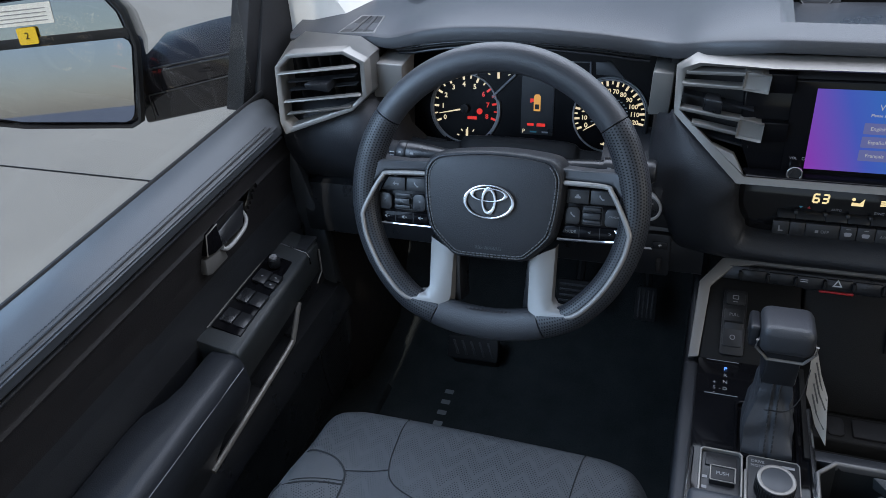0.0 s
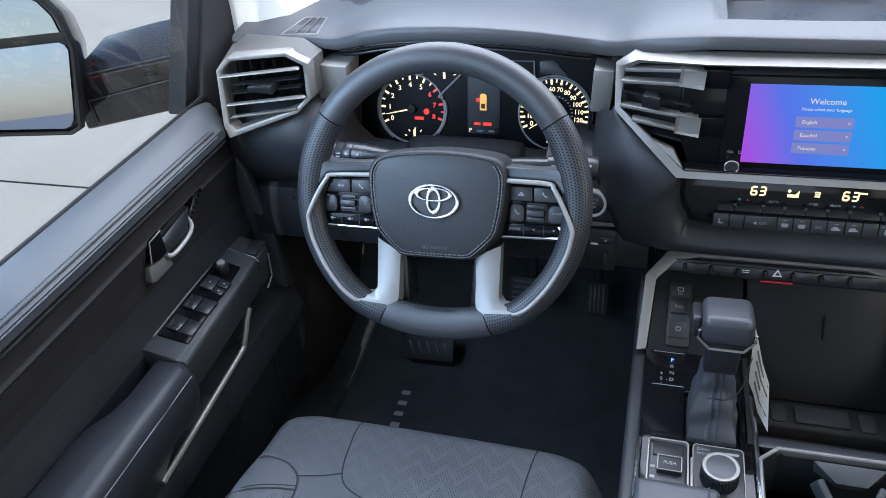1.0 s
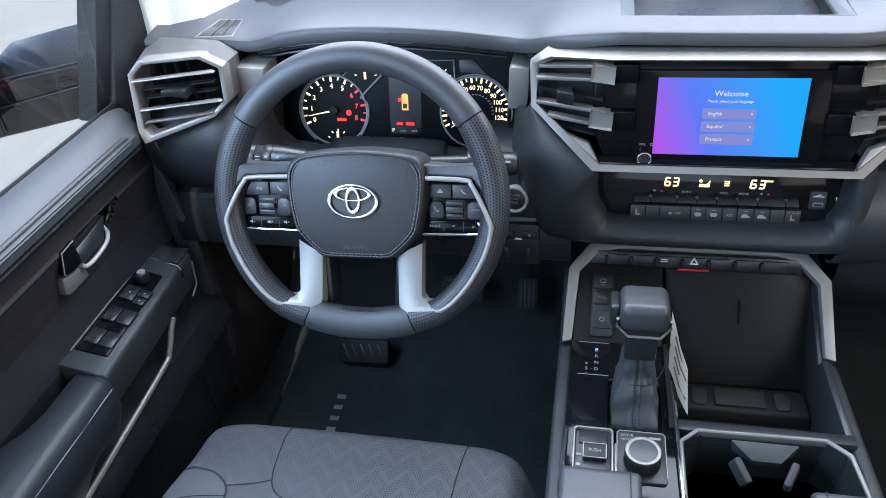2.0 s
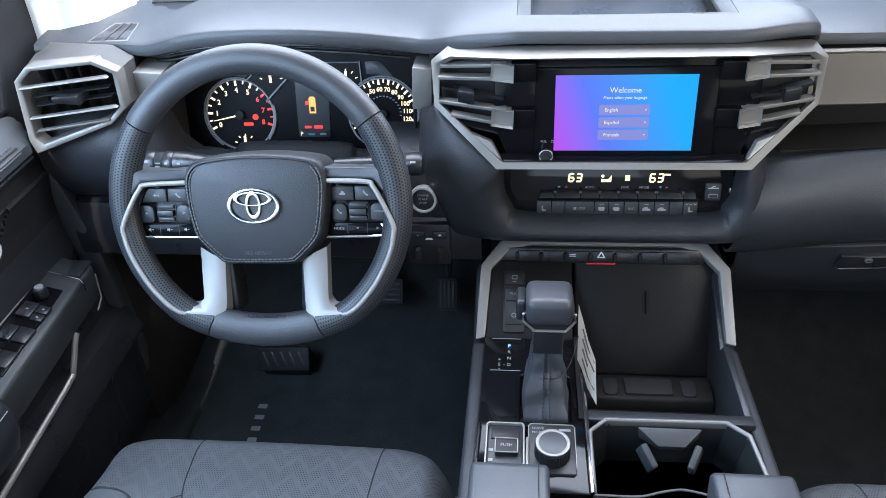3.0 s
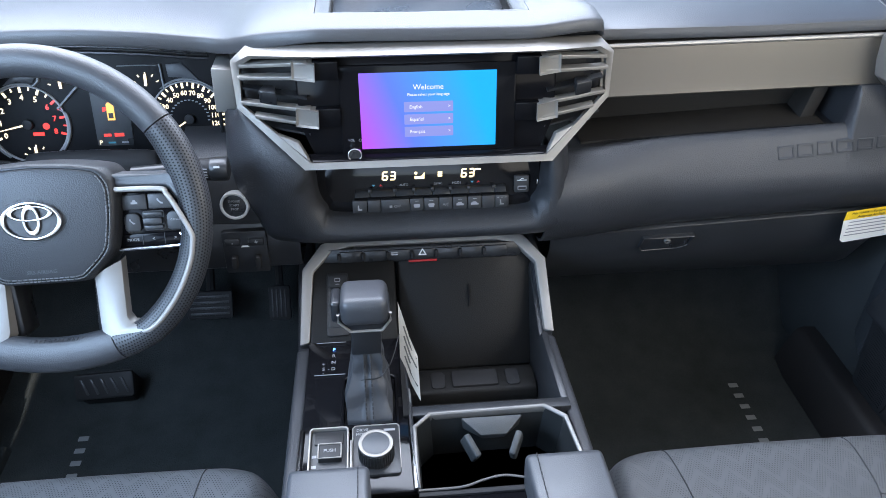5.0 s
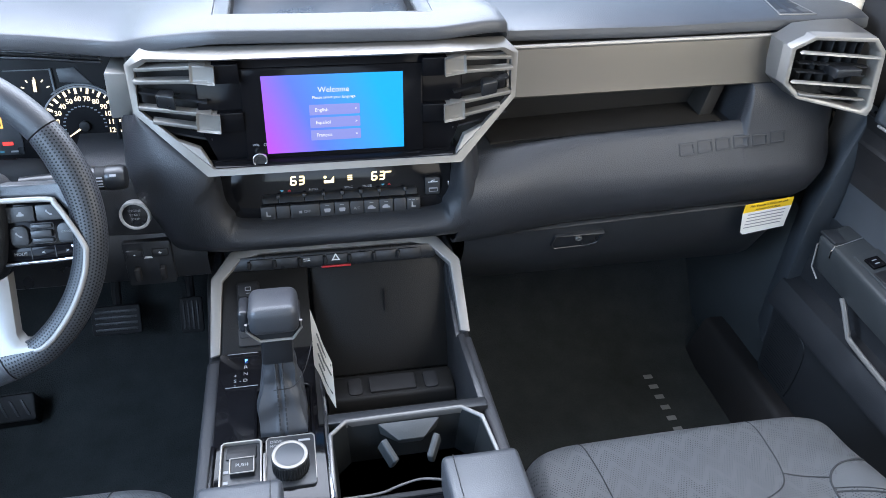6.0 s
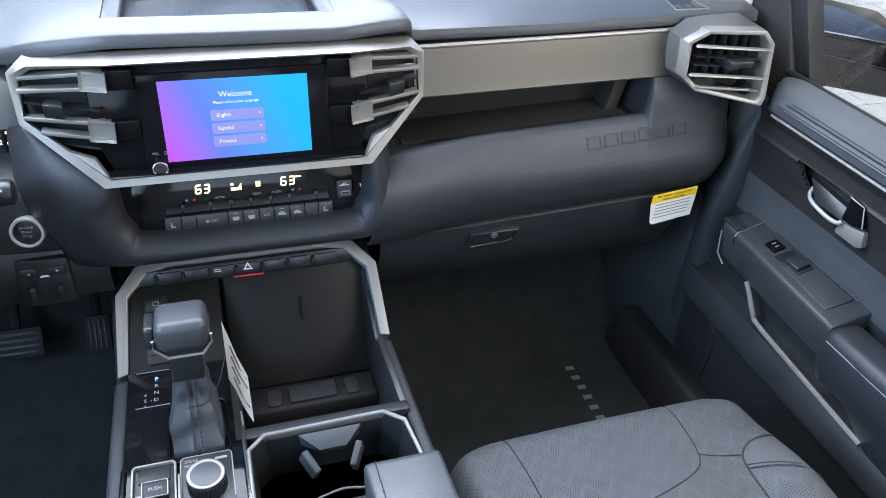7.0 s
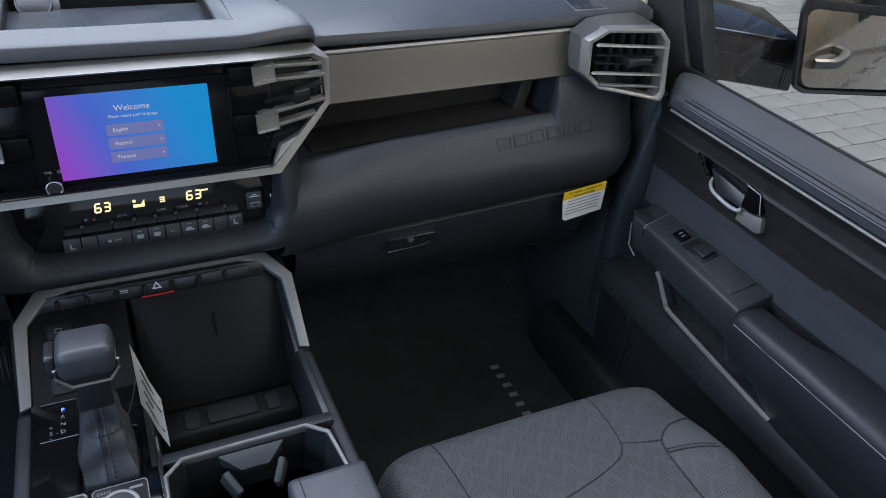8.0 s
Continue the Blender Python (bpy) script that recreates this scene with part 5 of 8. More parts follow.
# two rows of stitches along the sides and the foot of the pad
for inset_by in (0.958, 0.918):
    line = [Vector((x * inset_by, y * inset_by)) for x, y in dense]
    for k in range(len(line)):
        a, b = line[k], line[(k + 1) % len(line)]
        if a.y > 0.046 or b.y > 0.046:
            continue
        n = max(1, round((b - a).length / 0.0048))
        for i in range(n):
            p, q = a.lerp(b, (i + 0.12) / n), a.lerp(b, (i + 0.80) / n)
            part("stitch", xf(tube([(p.x, p.y, pad_z(p.x, p.y) + 0.0002), ((p.x + q.x) / 2, (p.y + q.y) / 2, pad_z(p.x, p.y) + 0.0012), (q.x, q.y, pad_z(p.x, p.y) + 0.0002)], 0.0008, 5), WM), WHEELTHREAD, hub)
part("hub_mark", xf(lettering("SRS AIRBAG", 0.0062, 0.0003), WM @ Matrix.Translation((0.0, -0.0565, pad_z(0, -0.0565) + 0.0002)) @ Matrix.Rotation(radians(-5), 4, "X")), LEATHER, hub, "faint raised lettering")
EM = Matrix.Translation((0.0, 0.001, 0.0150))
badge = part("badge", xf(ring(0, 0, 0.0272, 0.0322, -0.003, 0.0045, 52, 0.66, 0.0014), WM @ EM), CHROME, wheel, "oval chrome badge")
part("badge_well", xf(disc(0, 0, 0.0274, -0.003, 0.0006, 44, 0.0181), WM @ EM), SMOOTH, badge)
part("badge_oval", xf(ring(0, 0.0010, 0.0062, 0.0094, -0.002, 0.0042, 32, 1.85, 0.0008), WM @ EM), CHROME, badge)
part("badge_oval", xf(ring(0, 0.0085, 0.0185, 0.0238, -0.002, 0.0046, 40, 0.36, 0.0008), WM @ EM), CHROME, badge)


def pod(s):
    """Switch pod between hub and rim."""
    w = lambda pts: [(s * x, y) for x, y in pts]
    base = [(0.070, 0.030), (0.136, 0.028), (0.150, 0.012), (0.166, -0.020), (0.164, -0.034), (0.150, -0.042), (0.074, -0.044)]
    p = part("switch_pod", xf(prism(w(base), -0.030, -0.009, 0.003), WM), PIANO, wheel, "gloss black switch pod")
    sp = ((0.062, 0.046), (0.120, 0.0425), (0.150, 0.044), (0.163, 0.052), (0.170, 0.030), (0.162, 0.010), (0.150, 0.016), (0.141, 0.0285), (0.066, 0.031))
    part("spoke", xf(hull([(s * x, y, 0.002 + 0.010 * eased(x, 0.12, 0.165)) for x, y in sp], [(s * x, y, -0.040) for x, y in sp], 0.005, 3), WM), LEATHER, wheel, "leather covered upper spoke")
    keys = [((0.0885, 0.0035), (0.1155, 0.0035), (0.1155, 0.0205), (0.0885, 0.0205)), ((0.117, 0.0035), (0.150, 0.0035), (0.1405, 0.0205), (0.117, 0.0205))]
    for key in keys:
        part("button", xf(prism(w(key), -0.011, -0.0045, 0.0012), WM), SWITCH, p)
    for u, wd in ((0.0975, 0.018), (0.1455, 0.021)):
        out = [(x, y - 0.004 * (abs(x - u) / wd)) for x, y in rounded(wd, 0.0215, 0.006, 4, u, -0.0100)]
        part("button", xf(prism(w(out), -0.011, -0.0040, 0.0016), WM), SWITCH, p)
    part("rocker_well", xf(prism(w(rounded(0.024, 0.0225, 0.003, 3, 0.1200, -0.0100)), -0.0092, -0.0078), WM), DIAL, p)
    for y0, y1, h in ((-0.0200, -0.0150, -0.005), (-0.0138, -0.0062, -0.0015), (-0.0050, 0.0000, -0.005)):
        part("button", xf(box((min(s * 0.1095, s * 0.1305), y0, -0.012), (max(s * 0.1095, s * 0.1305), y1, h), 0.0014), WM), SWITCH, p)
    strip = [(0.086, -0.0240), (0.152, -0.0240), (0.160, -0.0300), (0.157, -0.0365), (0.086, -0.0372)]
    part("button_strip", xf(prism(w(strip), -0.011, -0.0062, 0.001), WM), PIANO, p)
    for u in (0.106, 0.130):
        part("strip_joint", xf(box((s * u - 0.0004, -0.0370, -0.0070), (s * u + 0.0004, -0.0242, -0.0058), 0), WM), DIAL, p)
    words = ((">", 0.0965, -0.0095, 0.006), ("<", 0.1445, -0.0095, 0.006), ("OK", 0.120, -0.0100, 0.0036)) if s < 0 else (("CANCEL", 0.1455, -0.0095, 0.0032), ("MODE", 0.0955, -0.0305, 0.0046), ("<", 0.118, -0.0305, 0.006), (">", 0.142, -0.0305, 0.006))
    for text, x, y, size in words:
        z = -0.0012 if text == "OK" else (-0.0058 if y < -0.02 else -0.0036)
        part("print", xf(lettering(text, size, 0.0001), WM @ Matrix.Translation((s * x, y, z))), MARK, p)
    # small pictograms: a return arrow and a receiver, or a car and a wheel
    arrow = ((-0.004, 0), (-0.001, 0.003), (-0.001, 0.001), (0.004, 0.001), (0.004, -0.002), (0.0025, -0.002), (0.0025, -0.0005), (-0.001, -0.0005), (-0.001, -0.002))
    phone = ((-0.003, 0.003), (-0.0015, 0.003), (-0.001, 0.001), (0.001, -0.001), (0.003, -0.0015), (0.003, -0.003), (0.001, -0.003), (-0.003, 0.001))
    cart = ((-0.0035, -0.002), (0.0035, -0.002), (0.0035, 0.0), (0.002, 0.0005), (0.0012, 0.0025), (-0.0012, 0.0025), (-0.002, 0.0005), (-0.0035, 0.0))
    for x, y, pts, z in ((0.130, 0.012, arrow if s < 0 else phone, -0.0044), (0.102, 0.012, phone if s < 0 else cart, -0.0044)) + (() if s < 0 else ((0.0975, -0.0095, phone, -0.0039),)):
        part("print", xf(prism([(s * x + a, y + b) for a, b in pts], z - 0.001, z + 0.0004), WM), GREYPRINT, p)
    for x in ((0.096, 0.118, 0.142) if s < 0 else ()):
        cone = [(-0.0032, -0.0010), (-0.0018, -0.0010), (0.0, -0.0024), (0.0, 0.0024), (-0.0018, 0.0010), (-0.0032, 0.0010)]
        part("print", xf(prism([(s * x + a, -0.0305 + b) for a, b in cone], -0.0068, -0.0056), WM), MARK, p)
        part("print", xf(prism([(s * x + 0.0012, -0.0311), (s * x + 0.0034, -0.0311), (s * x + 0.0034, -0.0301), (s * x + 0.0012, -0.0301)], -0.0068, -0.0056), WM), MARK, p)
    # bright trim from the pod's top, round it and down the rim to the lower spoke
    path = [(0.080, 0.0285, 0.004), (0.134, 0.0270, 0.008), (0.1425, 0.0215, 0.011), (0.1535, 0.0030, 0.0145), (0.1650, -0.0215, 0.0165), (0.1655, -0.0330, 0.0165), (0.1595, -0.0575, 0.0165), (0.1430, -0.0905, 0.0165), (0.1225, -0.1170, 0.0160), (0.108, -0.1290, 0.0145), (0.098, -0.1325, 0.012)]
    part("trim_line", xf(tube(curve([(s * x, y, z) for x, y, z in path], 5), 0.0030, 10), WM), ARCH, wheel, "thin silver trim along the rim")
    part("trim_line", xf(tube([(s * x, y, z) for x, y, z in ((0.080, -0.0405, -0.005), (0.130, -0.0400, -0.005), (0.150, -0.0385, -0.002), (0.164, -0.0330, 0.006))], 0.0020, 8), WM), CHROME, wheel)
    if s > 0:
        part("trim_clip", xf(hull([(0.146, -0.0245, -0.003), (0.1495, -0.0235, -0.003), (0.162, -0.0365, 0.004), (0.158, -0.0380, 0.004)], [(0.146, -0.0245, -0.008), (0.1495, -0.0235, -0.008), (0.162, -0.0365, -0.004), (0.158, -0.0380, -0.004)], 0.0008), WM), CHROME, wheel)
    # lower spoke: an outer face, a creased inner face and a foot that runs into the rim trim
    so = bmesh.new()
    cols = [[so.verts.new((s * x, y, z)) for x, y, z in row] for row in (
        ((0.0800, -0.0500, -0.020), (0.0800, -0.1150, -0.014), (0.0860, -0.1220, -0.010), (0.1090, -0.1240, -0.006), (0.1180, -0.1190, 0.004)),
        ((0.0795, -0.0520, -0.004), (0.0790, -0.1160, 0.001), (0.0850, -0.1245, 0.0075), (0.1080, -0.1265, 0.0130), (0.1165, -0.1215, 0.0155)),
        ((0.0640, -0.0590, 0.002), (0.0650, -0.1180, 0.007), (0.0720, -0.1310, 0.0120), (0.1010, -0.1300, 0.0150), (0.1150, -0.1230, 0.0165)),
        ((0.0490, -0.0690, -0.003), (0.0500, -0.1260, 0.002), (0.0540, -0.1400, 0.0100), (0.0850, -0.1400, 0.0130), (0.1110, -0.1300, 0.0150)),
        ((0.0470, -0.0700, -0.020), (0.0480, -0.1300, -0.015), (0.0520, -0.1420, 0.000), (0.0850, -0.1420, 0.004), (0.1120, -0.1310, 0.008)))]
    for ca, cb in zip(cols, cols[1:]):
        for i in range(4):
            so.faces.new((ca[i], cb[i], cb[i + 1], ca[i + 1]))
    part("lower_spoke", xf(bevel(so, 0.0022, 3, 25), WM), SPOKE, wheel, "satin silver lower spoke", 50)
    part("spoke_side", xf(hull([(s * x, y, -0.012) for x, y in ((0.044, -0.066), (0.052, -0.062), (0.050, -0.136), (0.040, -0.136))], [(s * x, y, -0.05) for x, y in ((0.044, -0.066), (0.052, -0.062), (0.050, -0.136), (0.040, -0.136))], 0.003), WM), SMOOTH, wheel)


for s in (-1, 1):
    pod(s)
part("hub_back", xf(prism([(-0.07, 0.05), (0.07, 0.05), (0.075, -0.03), (0.045, -0.075), (-0.045, -0.075), (-0.075, -0.03)], -0.09, -0.04, 0.01), WM), SMOOTH, wheel)
for s in (-1, 1):
    for k in range(18):
        u = s * 0.0022 + s * 0.0052 * k
        if abs(u) < 0.044:
            part("stitch", xf(tube([(u, -0.1385, 0.0085), (u + 0.0015, -0.1355, 0.0060), (u + 0.003, -0.1385, 0.0085)], 0.0005, 4), WM), DARKTHREAD, wheel)

column = thing("steering_column", (-0.445, 0.05, 0.48), "black plastic steering column cover with control stalks", "steering column")
part("cover", hull([(-0.505, -0.07, 0.500), (-0.385, -0.07, 0.500), (-0.375, -0.055, 0.560), (-0.40, -0.05, 0.590), (-0.49, -0.05, 0.590), (-0.515, -0.055, 0.560)], [(-0.525, 0.11, 0.43), (-0.365, 0.11, 0.43), (-0.36, 0.11, 0.49), (-0.39, 0.11, 0.505), (-0.50, 0.11, 0.505), (-0.53, 0.11, 0.49)], 0.012, 3), SMOOTH, column)


def turned(x, ys, zs, rs, n=20):
    """A round body lying across the truck, its radius changing along x."""
    rows = []
    for xx, yy, zz, r in zip(x, ys, zs, rs):
        rows.append([(xx, yy + r * math.cos(2 * math.pi * k / n), zz + r * math.sin(2 * math.pi * k / n)) for k in range(n)])
    return grid(rows, False, True, True)


for s, x1 in ((-1, -0.662), (1, -0.262)):
    xa = -0.445 + s * 0.06
    R = 0.0178 if s < 0 else 0.0155
    st = part("stalk", turned((xa, xa + s * 0.02, xa + s * 0.055, x1 - s * 0.068, x1 - s * 0.050), (-0.012,) * 5, (0.583, 0.584, 0.5845, 0.585, 0.585), (0.009, 0.0095, 0.011, R * 0.92, R * 0.97)), SMOOTH, column, "black control stalk")
    part("stalk_end", turned((x1 - s * 0.049, x1 - s * 0.047, x1 - s * 0.037, x1 - s * 0.035), (-0.012,) * 4, (0.585,) * 4, (R * 0.95, R, R, R * 0.95)), SMOOTH, st)
    part("stalk_end", turned((x1 - s * 0.023, x1 - s * 0.021, x1 - s * 0.005, x1 - s * 0.001, x1), (-0.012,) * 5, (0.585,) * 5, (R * 0.96, R * 1.02, R * 1.02, R * 0.9, R * 0.7)), SMOOTH, st)
    knurl = part("stalk_ring", turned((x1 - s * 0.035, x1 - s * 0.034, x1 - s * 0.024, x1 - s * 0.023), (-0.012,) * 4, (0.585,) * 4, (R * 0.92, R * 0.95, R * 0.95, R * 0.92)), RUBBER, st)
    for g in (30, 15, 0, -15):
        part("print", xf(box((-0.0035, -0.0008, -0.0004), (0.0035, 0.0008, 0.0004), 0), plane_frame((x1 - s * 0.029, -0.012 - R * 0.955 * math.cos(radians(g)), 0.585 + R * 0.955 * math.sin(radians(g))), g)), GREYPRINT, knurl)
    SF = lambda x, g, r: plane_frame((x, -0.012 - r * math.cos(radians(g)), 0.585 + r * math.sin(radians(g))), g)
    for x, g, w, h in ((x1 - s * 0.013, 38, 0.0075, 0.003), (x1 - s * 0.042, 30, 0.004, 0.003), (x1 - s * 0.060, 28, 0.005, 0.0028), (x1 - s * 0.042, 4, 0.005, 0.001)):
        part("print", xf(box((-w / 2, -h / 2, -0.0004), (w / 2, h / 2, 0.0004), 0), SF(x, g, R * 1.02 if x == x1 - s * 0.013 else R)), GREYPRINT, st)
    if s < 0:
        for k in range(8):
            part("print", xf(box((0.0030, -0.0004, -0.0004), (0.0048, 0.0004, 0.0004), 0), SF(x1 + 0.013, 10, R * 1.02) @ Matrix.Rotation(math.pi / 4 * k, 4, "Z")), GREYPRINT, st)
        part("print", xf(ring(0, 0, 0.0014, 0.0022, -0.0004, 0.0004, 14, r=0), SF(x1 + 0.013, 10, R * 1.02)), GREYPRINT, st)
    else:
        part("print", xf(ring(0, 0, 0.002, 0.003, -0.0004, 0.0004, 14, r=0), SF(x1 - 0.042, 30, R)), GREYPRINT, st)

# ---- centre console ----
con = thing("center_console", (0, -0.30, FLOOR), "black centre console with silver trimmed arch and cup holders", "console")
XL, XR = -0.199, 0.180


def console_side(x0, x1):
    pts = [(-0.80, FLOOR), (-0.80, 0.330), (-0.34, 0.336), (-0.082, 0.322), (-0.070, 0.312), (0.03, 0.374), (0.12, 0.380), (0.20, 0.20), (0.25, FLOOR)]
    return hull([(x0, y, z) for y, z in pts], [(x1, y, z) for y, z in pts], 0.006, 3)


part("side_wall", console_side(XL, XL + 0.020), PAD, con, "soft black side wall")
part("side_wall", console_side(XR - 0.018, XR), PAD, con, "soft black side wall")
A_OUT = [(-0.195, -0.073, 0.322), (-0.191, 0.024, 0.387), (-0.162, 0.057, 0.409), (-0.126, 0.066, 0.415), (0.116, 0.066, 0.415), (0.151, 0.057, 0.409), (0.181, 0.024, 0.387), (0.180, -0.073, 0.322)]
A_INN = [(-0.181, -0.070, 0.324), (-0.175, 0.020, 0.384), (-0.148, 0.046, 0.401), (-0.117, 0.053, 0.406), (0.108, 0.053, 0.406), (0.138, 0.046, 0.401), (0.165, 0.020, 0.384), (0.166, -0.070, 0.324)]


def arch_band(outer, inner, d, r0=0.002):
    bm = bmesh.new()
    d = Vector(d)
    r = [[bm.verts.new(Vector(p) + o) for p in l] for l, o in ((outer, Vector()), (inner, Vector()), (inner, d), (outer, d))]
    for a, b in zip(r, r[1:] + r[:1]):
        for i in range(len(outer) - 1):
            bm.faces.new((a[i], b[i], b[i + 1], a[i + 1]))
    for i in (0, -1):
        bm.faces.new([q[i] for q in r])
    bmesh.ops.recalc_face_normals(bm, faces=bm.faces)
    return bevel(bm, r0)


part("arch_trim", arch_band(A_OUT, A_INN, (0, 0.012, -0.014)), ARCH, con, "satin silver arch trim")
HZ = plane_frame((-0.008, 0.042, 0.393), 20)
row = part("switch_strip", xf(prism([(-0.145, 0.012), (0.145, 0.012), (0.155, -0.004), (0.150, -0.012), (-0.150, -0.012), (-0.155, -0.004)], -0.02, -0.002, 0.002), HZ), SMOOTH, con, "black switch strip under the arch")
for k in range(7):
    u = -0.128 + 0.0372 * k
    part("switch", xf(box((u + 0.001, -0.009, -0.006), (u + 0.0355, 0.008, 0.001), 0.0012), HZ), SMOOTH, row)
    part("switch_stem", xf(box((u - 0.0025, -0.006, -0.002), (u + 0.0025, 0.006, 0.006), 0.0015), HZ), RUBBER, row)
tri = [(0.0 + 0.0075 * math.cos(radians(90 + 120 * k)), 0.002 + 0.0075 * math.sin(radians(90 + 120 * k))) for k in range(3)]
part("hazard_symbol", xf(band([(x, y, 0.0024) for x, y in tri], [(x * 0.55, 0.002 + (y - 0.002) * 0.55, 0.0024) for x, y in tri], (0, 0, -0.001)), HZ), PRINT, row, "white outlined triangle")
part("hazard_bar", xf(box((-0.022, -0.0125, -0.004), (0.022, -0.0095, 0.002), 0.0006), HZ), RED, row, "red lower edge of the hazard switch")
part("print", xf(prism([(-0.048, 0.0), (-0.038, 0.0), (-0.038, 0.001), (-0.048, 0.001)], 0.0009, 0.0016), HZ), PRINT, row)
part("print", xf(prism([(-0.048, 0.003), (-0.038, 0.003), (-0.038, 0.004), (-0.048, 0.004)], 0.0009, 0.0016), HZ), PRINT, row)

# driver-side switch wall ahead of the selector, and the gloss panel round it
wall = part("front_wall", hull([(-0.177, 0.040, 0.385), (-0.052, 0.040, 0.385), (-0.052, -0.078, 0.322), (-0.180, -0.078, 0.322)], [(-0.177, 0.08, 0.37), (-0.052, 0.08, 0.37), (-0.052, 0.0, 0.28), (-0.180, 0.0, 0.28)], 0.003), TRAYBLK, con)
SB = Matrix.Translation((-0.139, -0.022, 0.3545)) @ Matrix.Rotation(radians(28.1), 4, "X")
sbp = part("switch_plate", xf(prism(rounded(0.032, 0.100, 0.004, 3), -0.004, 0.0015, 0.001), SB), DIAL, con)
upper_sw = part("switch", xf(prism(rounded(0.027, 0.020, 0.003, 3, 0, 0.036), 0.0, 0.0035, 0.001), SB), SWITCH, sbp)
part("print", xf(band([(x, y, 0.0038) for x, y in rounded(0.0085, 0.0065, 0.001, 2, 0, 0.0375)], [(x, y, 0.0038) for x, y in rounded(0.0065, 0.0045, 0.0008, 2, 0, 0.0375)], (0, 0, -0.001)), SB), GREYPRINT, upper_sw)
part("print", xf(prism([(-0.003, 0.030), (0.003, 0.030), (0.003, 0.031), (-0.003, 0.031)], 0.003, 0.0038), SB), GREYPRINT, upper_sw)
pull_sw = part("switch", xf(prism(rounded(0.027, 0.058, 0.003, 3, 0, -0.009), 0.0, 0.003, 0.001), SB), SWITCH, sbp)
part("pull_lip", xf(hull([(-0.012, -0.012, 0.003), (0.012, -0.012, 0.003), (0.012, -0.004, 0.008), (-0.012, -0.004, 0.008)], [(-0.012, -0.014, 0.002), (0.012, -0.014, 0.002), (0.012, 0.002, 0.002), (-0.012, 0.002, 0.002)], 0.001), SB), SWITCH, pull_sw)
part("print", xf(lettering("PULL", 0.0062, 0.0001), SB @ Matrix.Translation((0, 0.0105, 0.0032))), GREYPRINT, pull_sw)
part("print", xf(ring(0, -0.024, 0.0028, 0.0037, 0.0025, 0.0033, 16), SB), GREYPRINT, pull_sw)
gp = part("selector_panel", hull([(-0.181, -0.074, 0.328), (-0.046, -0.074, 0.328), (-0.040, -0.345, 0.336), (-0.181, -0.345, 0.336)], [(-0.181, -0.074, 0.30), (-0.046, -0.074, 0.30), (-0.040, -0.345, 0.31), (-0.181, -0.345, 0.31)], 0.002), CLIMATE, con, "gloss black gear selector panel")
part("trim_rod", tube([(-0.044, -0.150, 0.333), (-0.041, -0.345, 0.339)], 0.0035, 8), CHROME, con, "chrome rail along the panel")
part("trim_rod", tube([(-0.180, -0.245, 0.335), (-0.182, -0.345, 0.339)], 0.003, 8), CHROME, con)
part("trim_rod", hull([(-0.1195, -0.345, 0.344), (-0.1165, -0.345, 0.344), (-0.1165, -0.270, 0.344), (-0.1195, -0.270, 0.344)], [(-0.1205, -0.345, 0.330), (-0.1155, -0.345, 0.330), (-0.1155, -0.268, 0.330), (-0.1205, -0.268, 0.330)], 0.0008), SILVER, con, "silver blade between the plates")
part("print", xf(box((-0.170, -0.0792, 0.3295), (-0.128, -0.0784, 0.3302), 0), Matrix()), GREYPRINT, gp)
part("print", xf(box((-0.170, -0.1452, 0.3312), (-0.128, -0.1444, 0.3320), 0), Matrix()), GREYPRINT, gp)
for text, x, y, m in (("P", -0.1445, -0.094, G_BLUE), ("R", -0.1445, -0.107, MARK), ("N", -0.1445, -0.120, MARK), ("D", -0.1445, -0.133, MARK), ("S", -0.158, -0.133, MARK), ("-", -0.151, -0.133, MARK), ("+", -0.158, -0.123, GREYPRINT), ("-", -0.158, -0.141, GREYPRINT)):
    part("selector_letter", xf(lettering(text, 0.0085, 0.0002), Matrix.Translation((x, y, 0.3287 - 0.0298 * (y + 0.074) + 0.0006)) @ Matrix.Rotation(radians(-1.7), 4, "X")), m, gp)

# four-wheel switch and drive dial
d4 = part("drive_switch_plate", xf(prism(rounded(0.046, 0.072, 0.005, 3, -0.1455, -0.283), 0.330, 0.338, 0.002), Matrix()), SWITCH, con, "black plate with a push switch")
part("switch_frame", arch_band([(x - 0.1455, y - 0.283, 0.3425) for x, y in ((-0.0245, -0.040), (-0.0245, 0.033), (-0.0210, 0.037), (0.0210, 0.037), (0.0245, 0.033), (0.0245, -0.040))], [(x - 0.1455, y - 0.283, 0.3425) for x, y in ((-0.0222, -0.040), (-0.0222, 0.032), (-0.0200, 0.0345), (0.0200, 0.0345), (0.0222, 0.032), (0.0222, -0.040))], (0, 0, -0.009), 0.0006), SILVER, d4, "thin silver frame")
part("switch_well", hull([(-0.163, -0.271, 0.3405), (-0.128, -0.271, 0.3405), (-0.128, -0.252, 0.339), (-0.163, -0.252, 0.339)], [(-0.163, -0.271, 0.330), (-0.128, -0.271, 0.330), (-0.128, -0.252, 0.330), (-0.163, -0.252, 0.330)], 0.001), DIAL, d4)
psh = part("push_switch", hull([(-0.157, -0.296, 0.3455), (-0.130, -0.296, 0.3455), (-0.130, -0.277, 0.3475), (-0.157, -0.277, 0.3475)], [(-0.158, -0.297, 0.336), (-0.129, -0.297, 0.336), (-0.129, -0.275, 0.336), (-0.158, -0.275, 0.336)], 0.0016), DIAL, d4, "black push switch")
for x in (-0.1572, -0.1298):
    part("push_edge", tube([(x, -0.2965, 0.3460), (x, -0.2768, 0.3478)], 0.0009, 6), SILVER, psh)
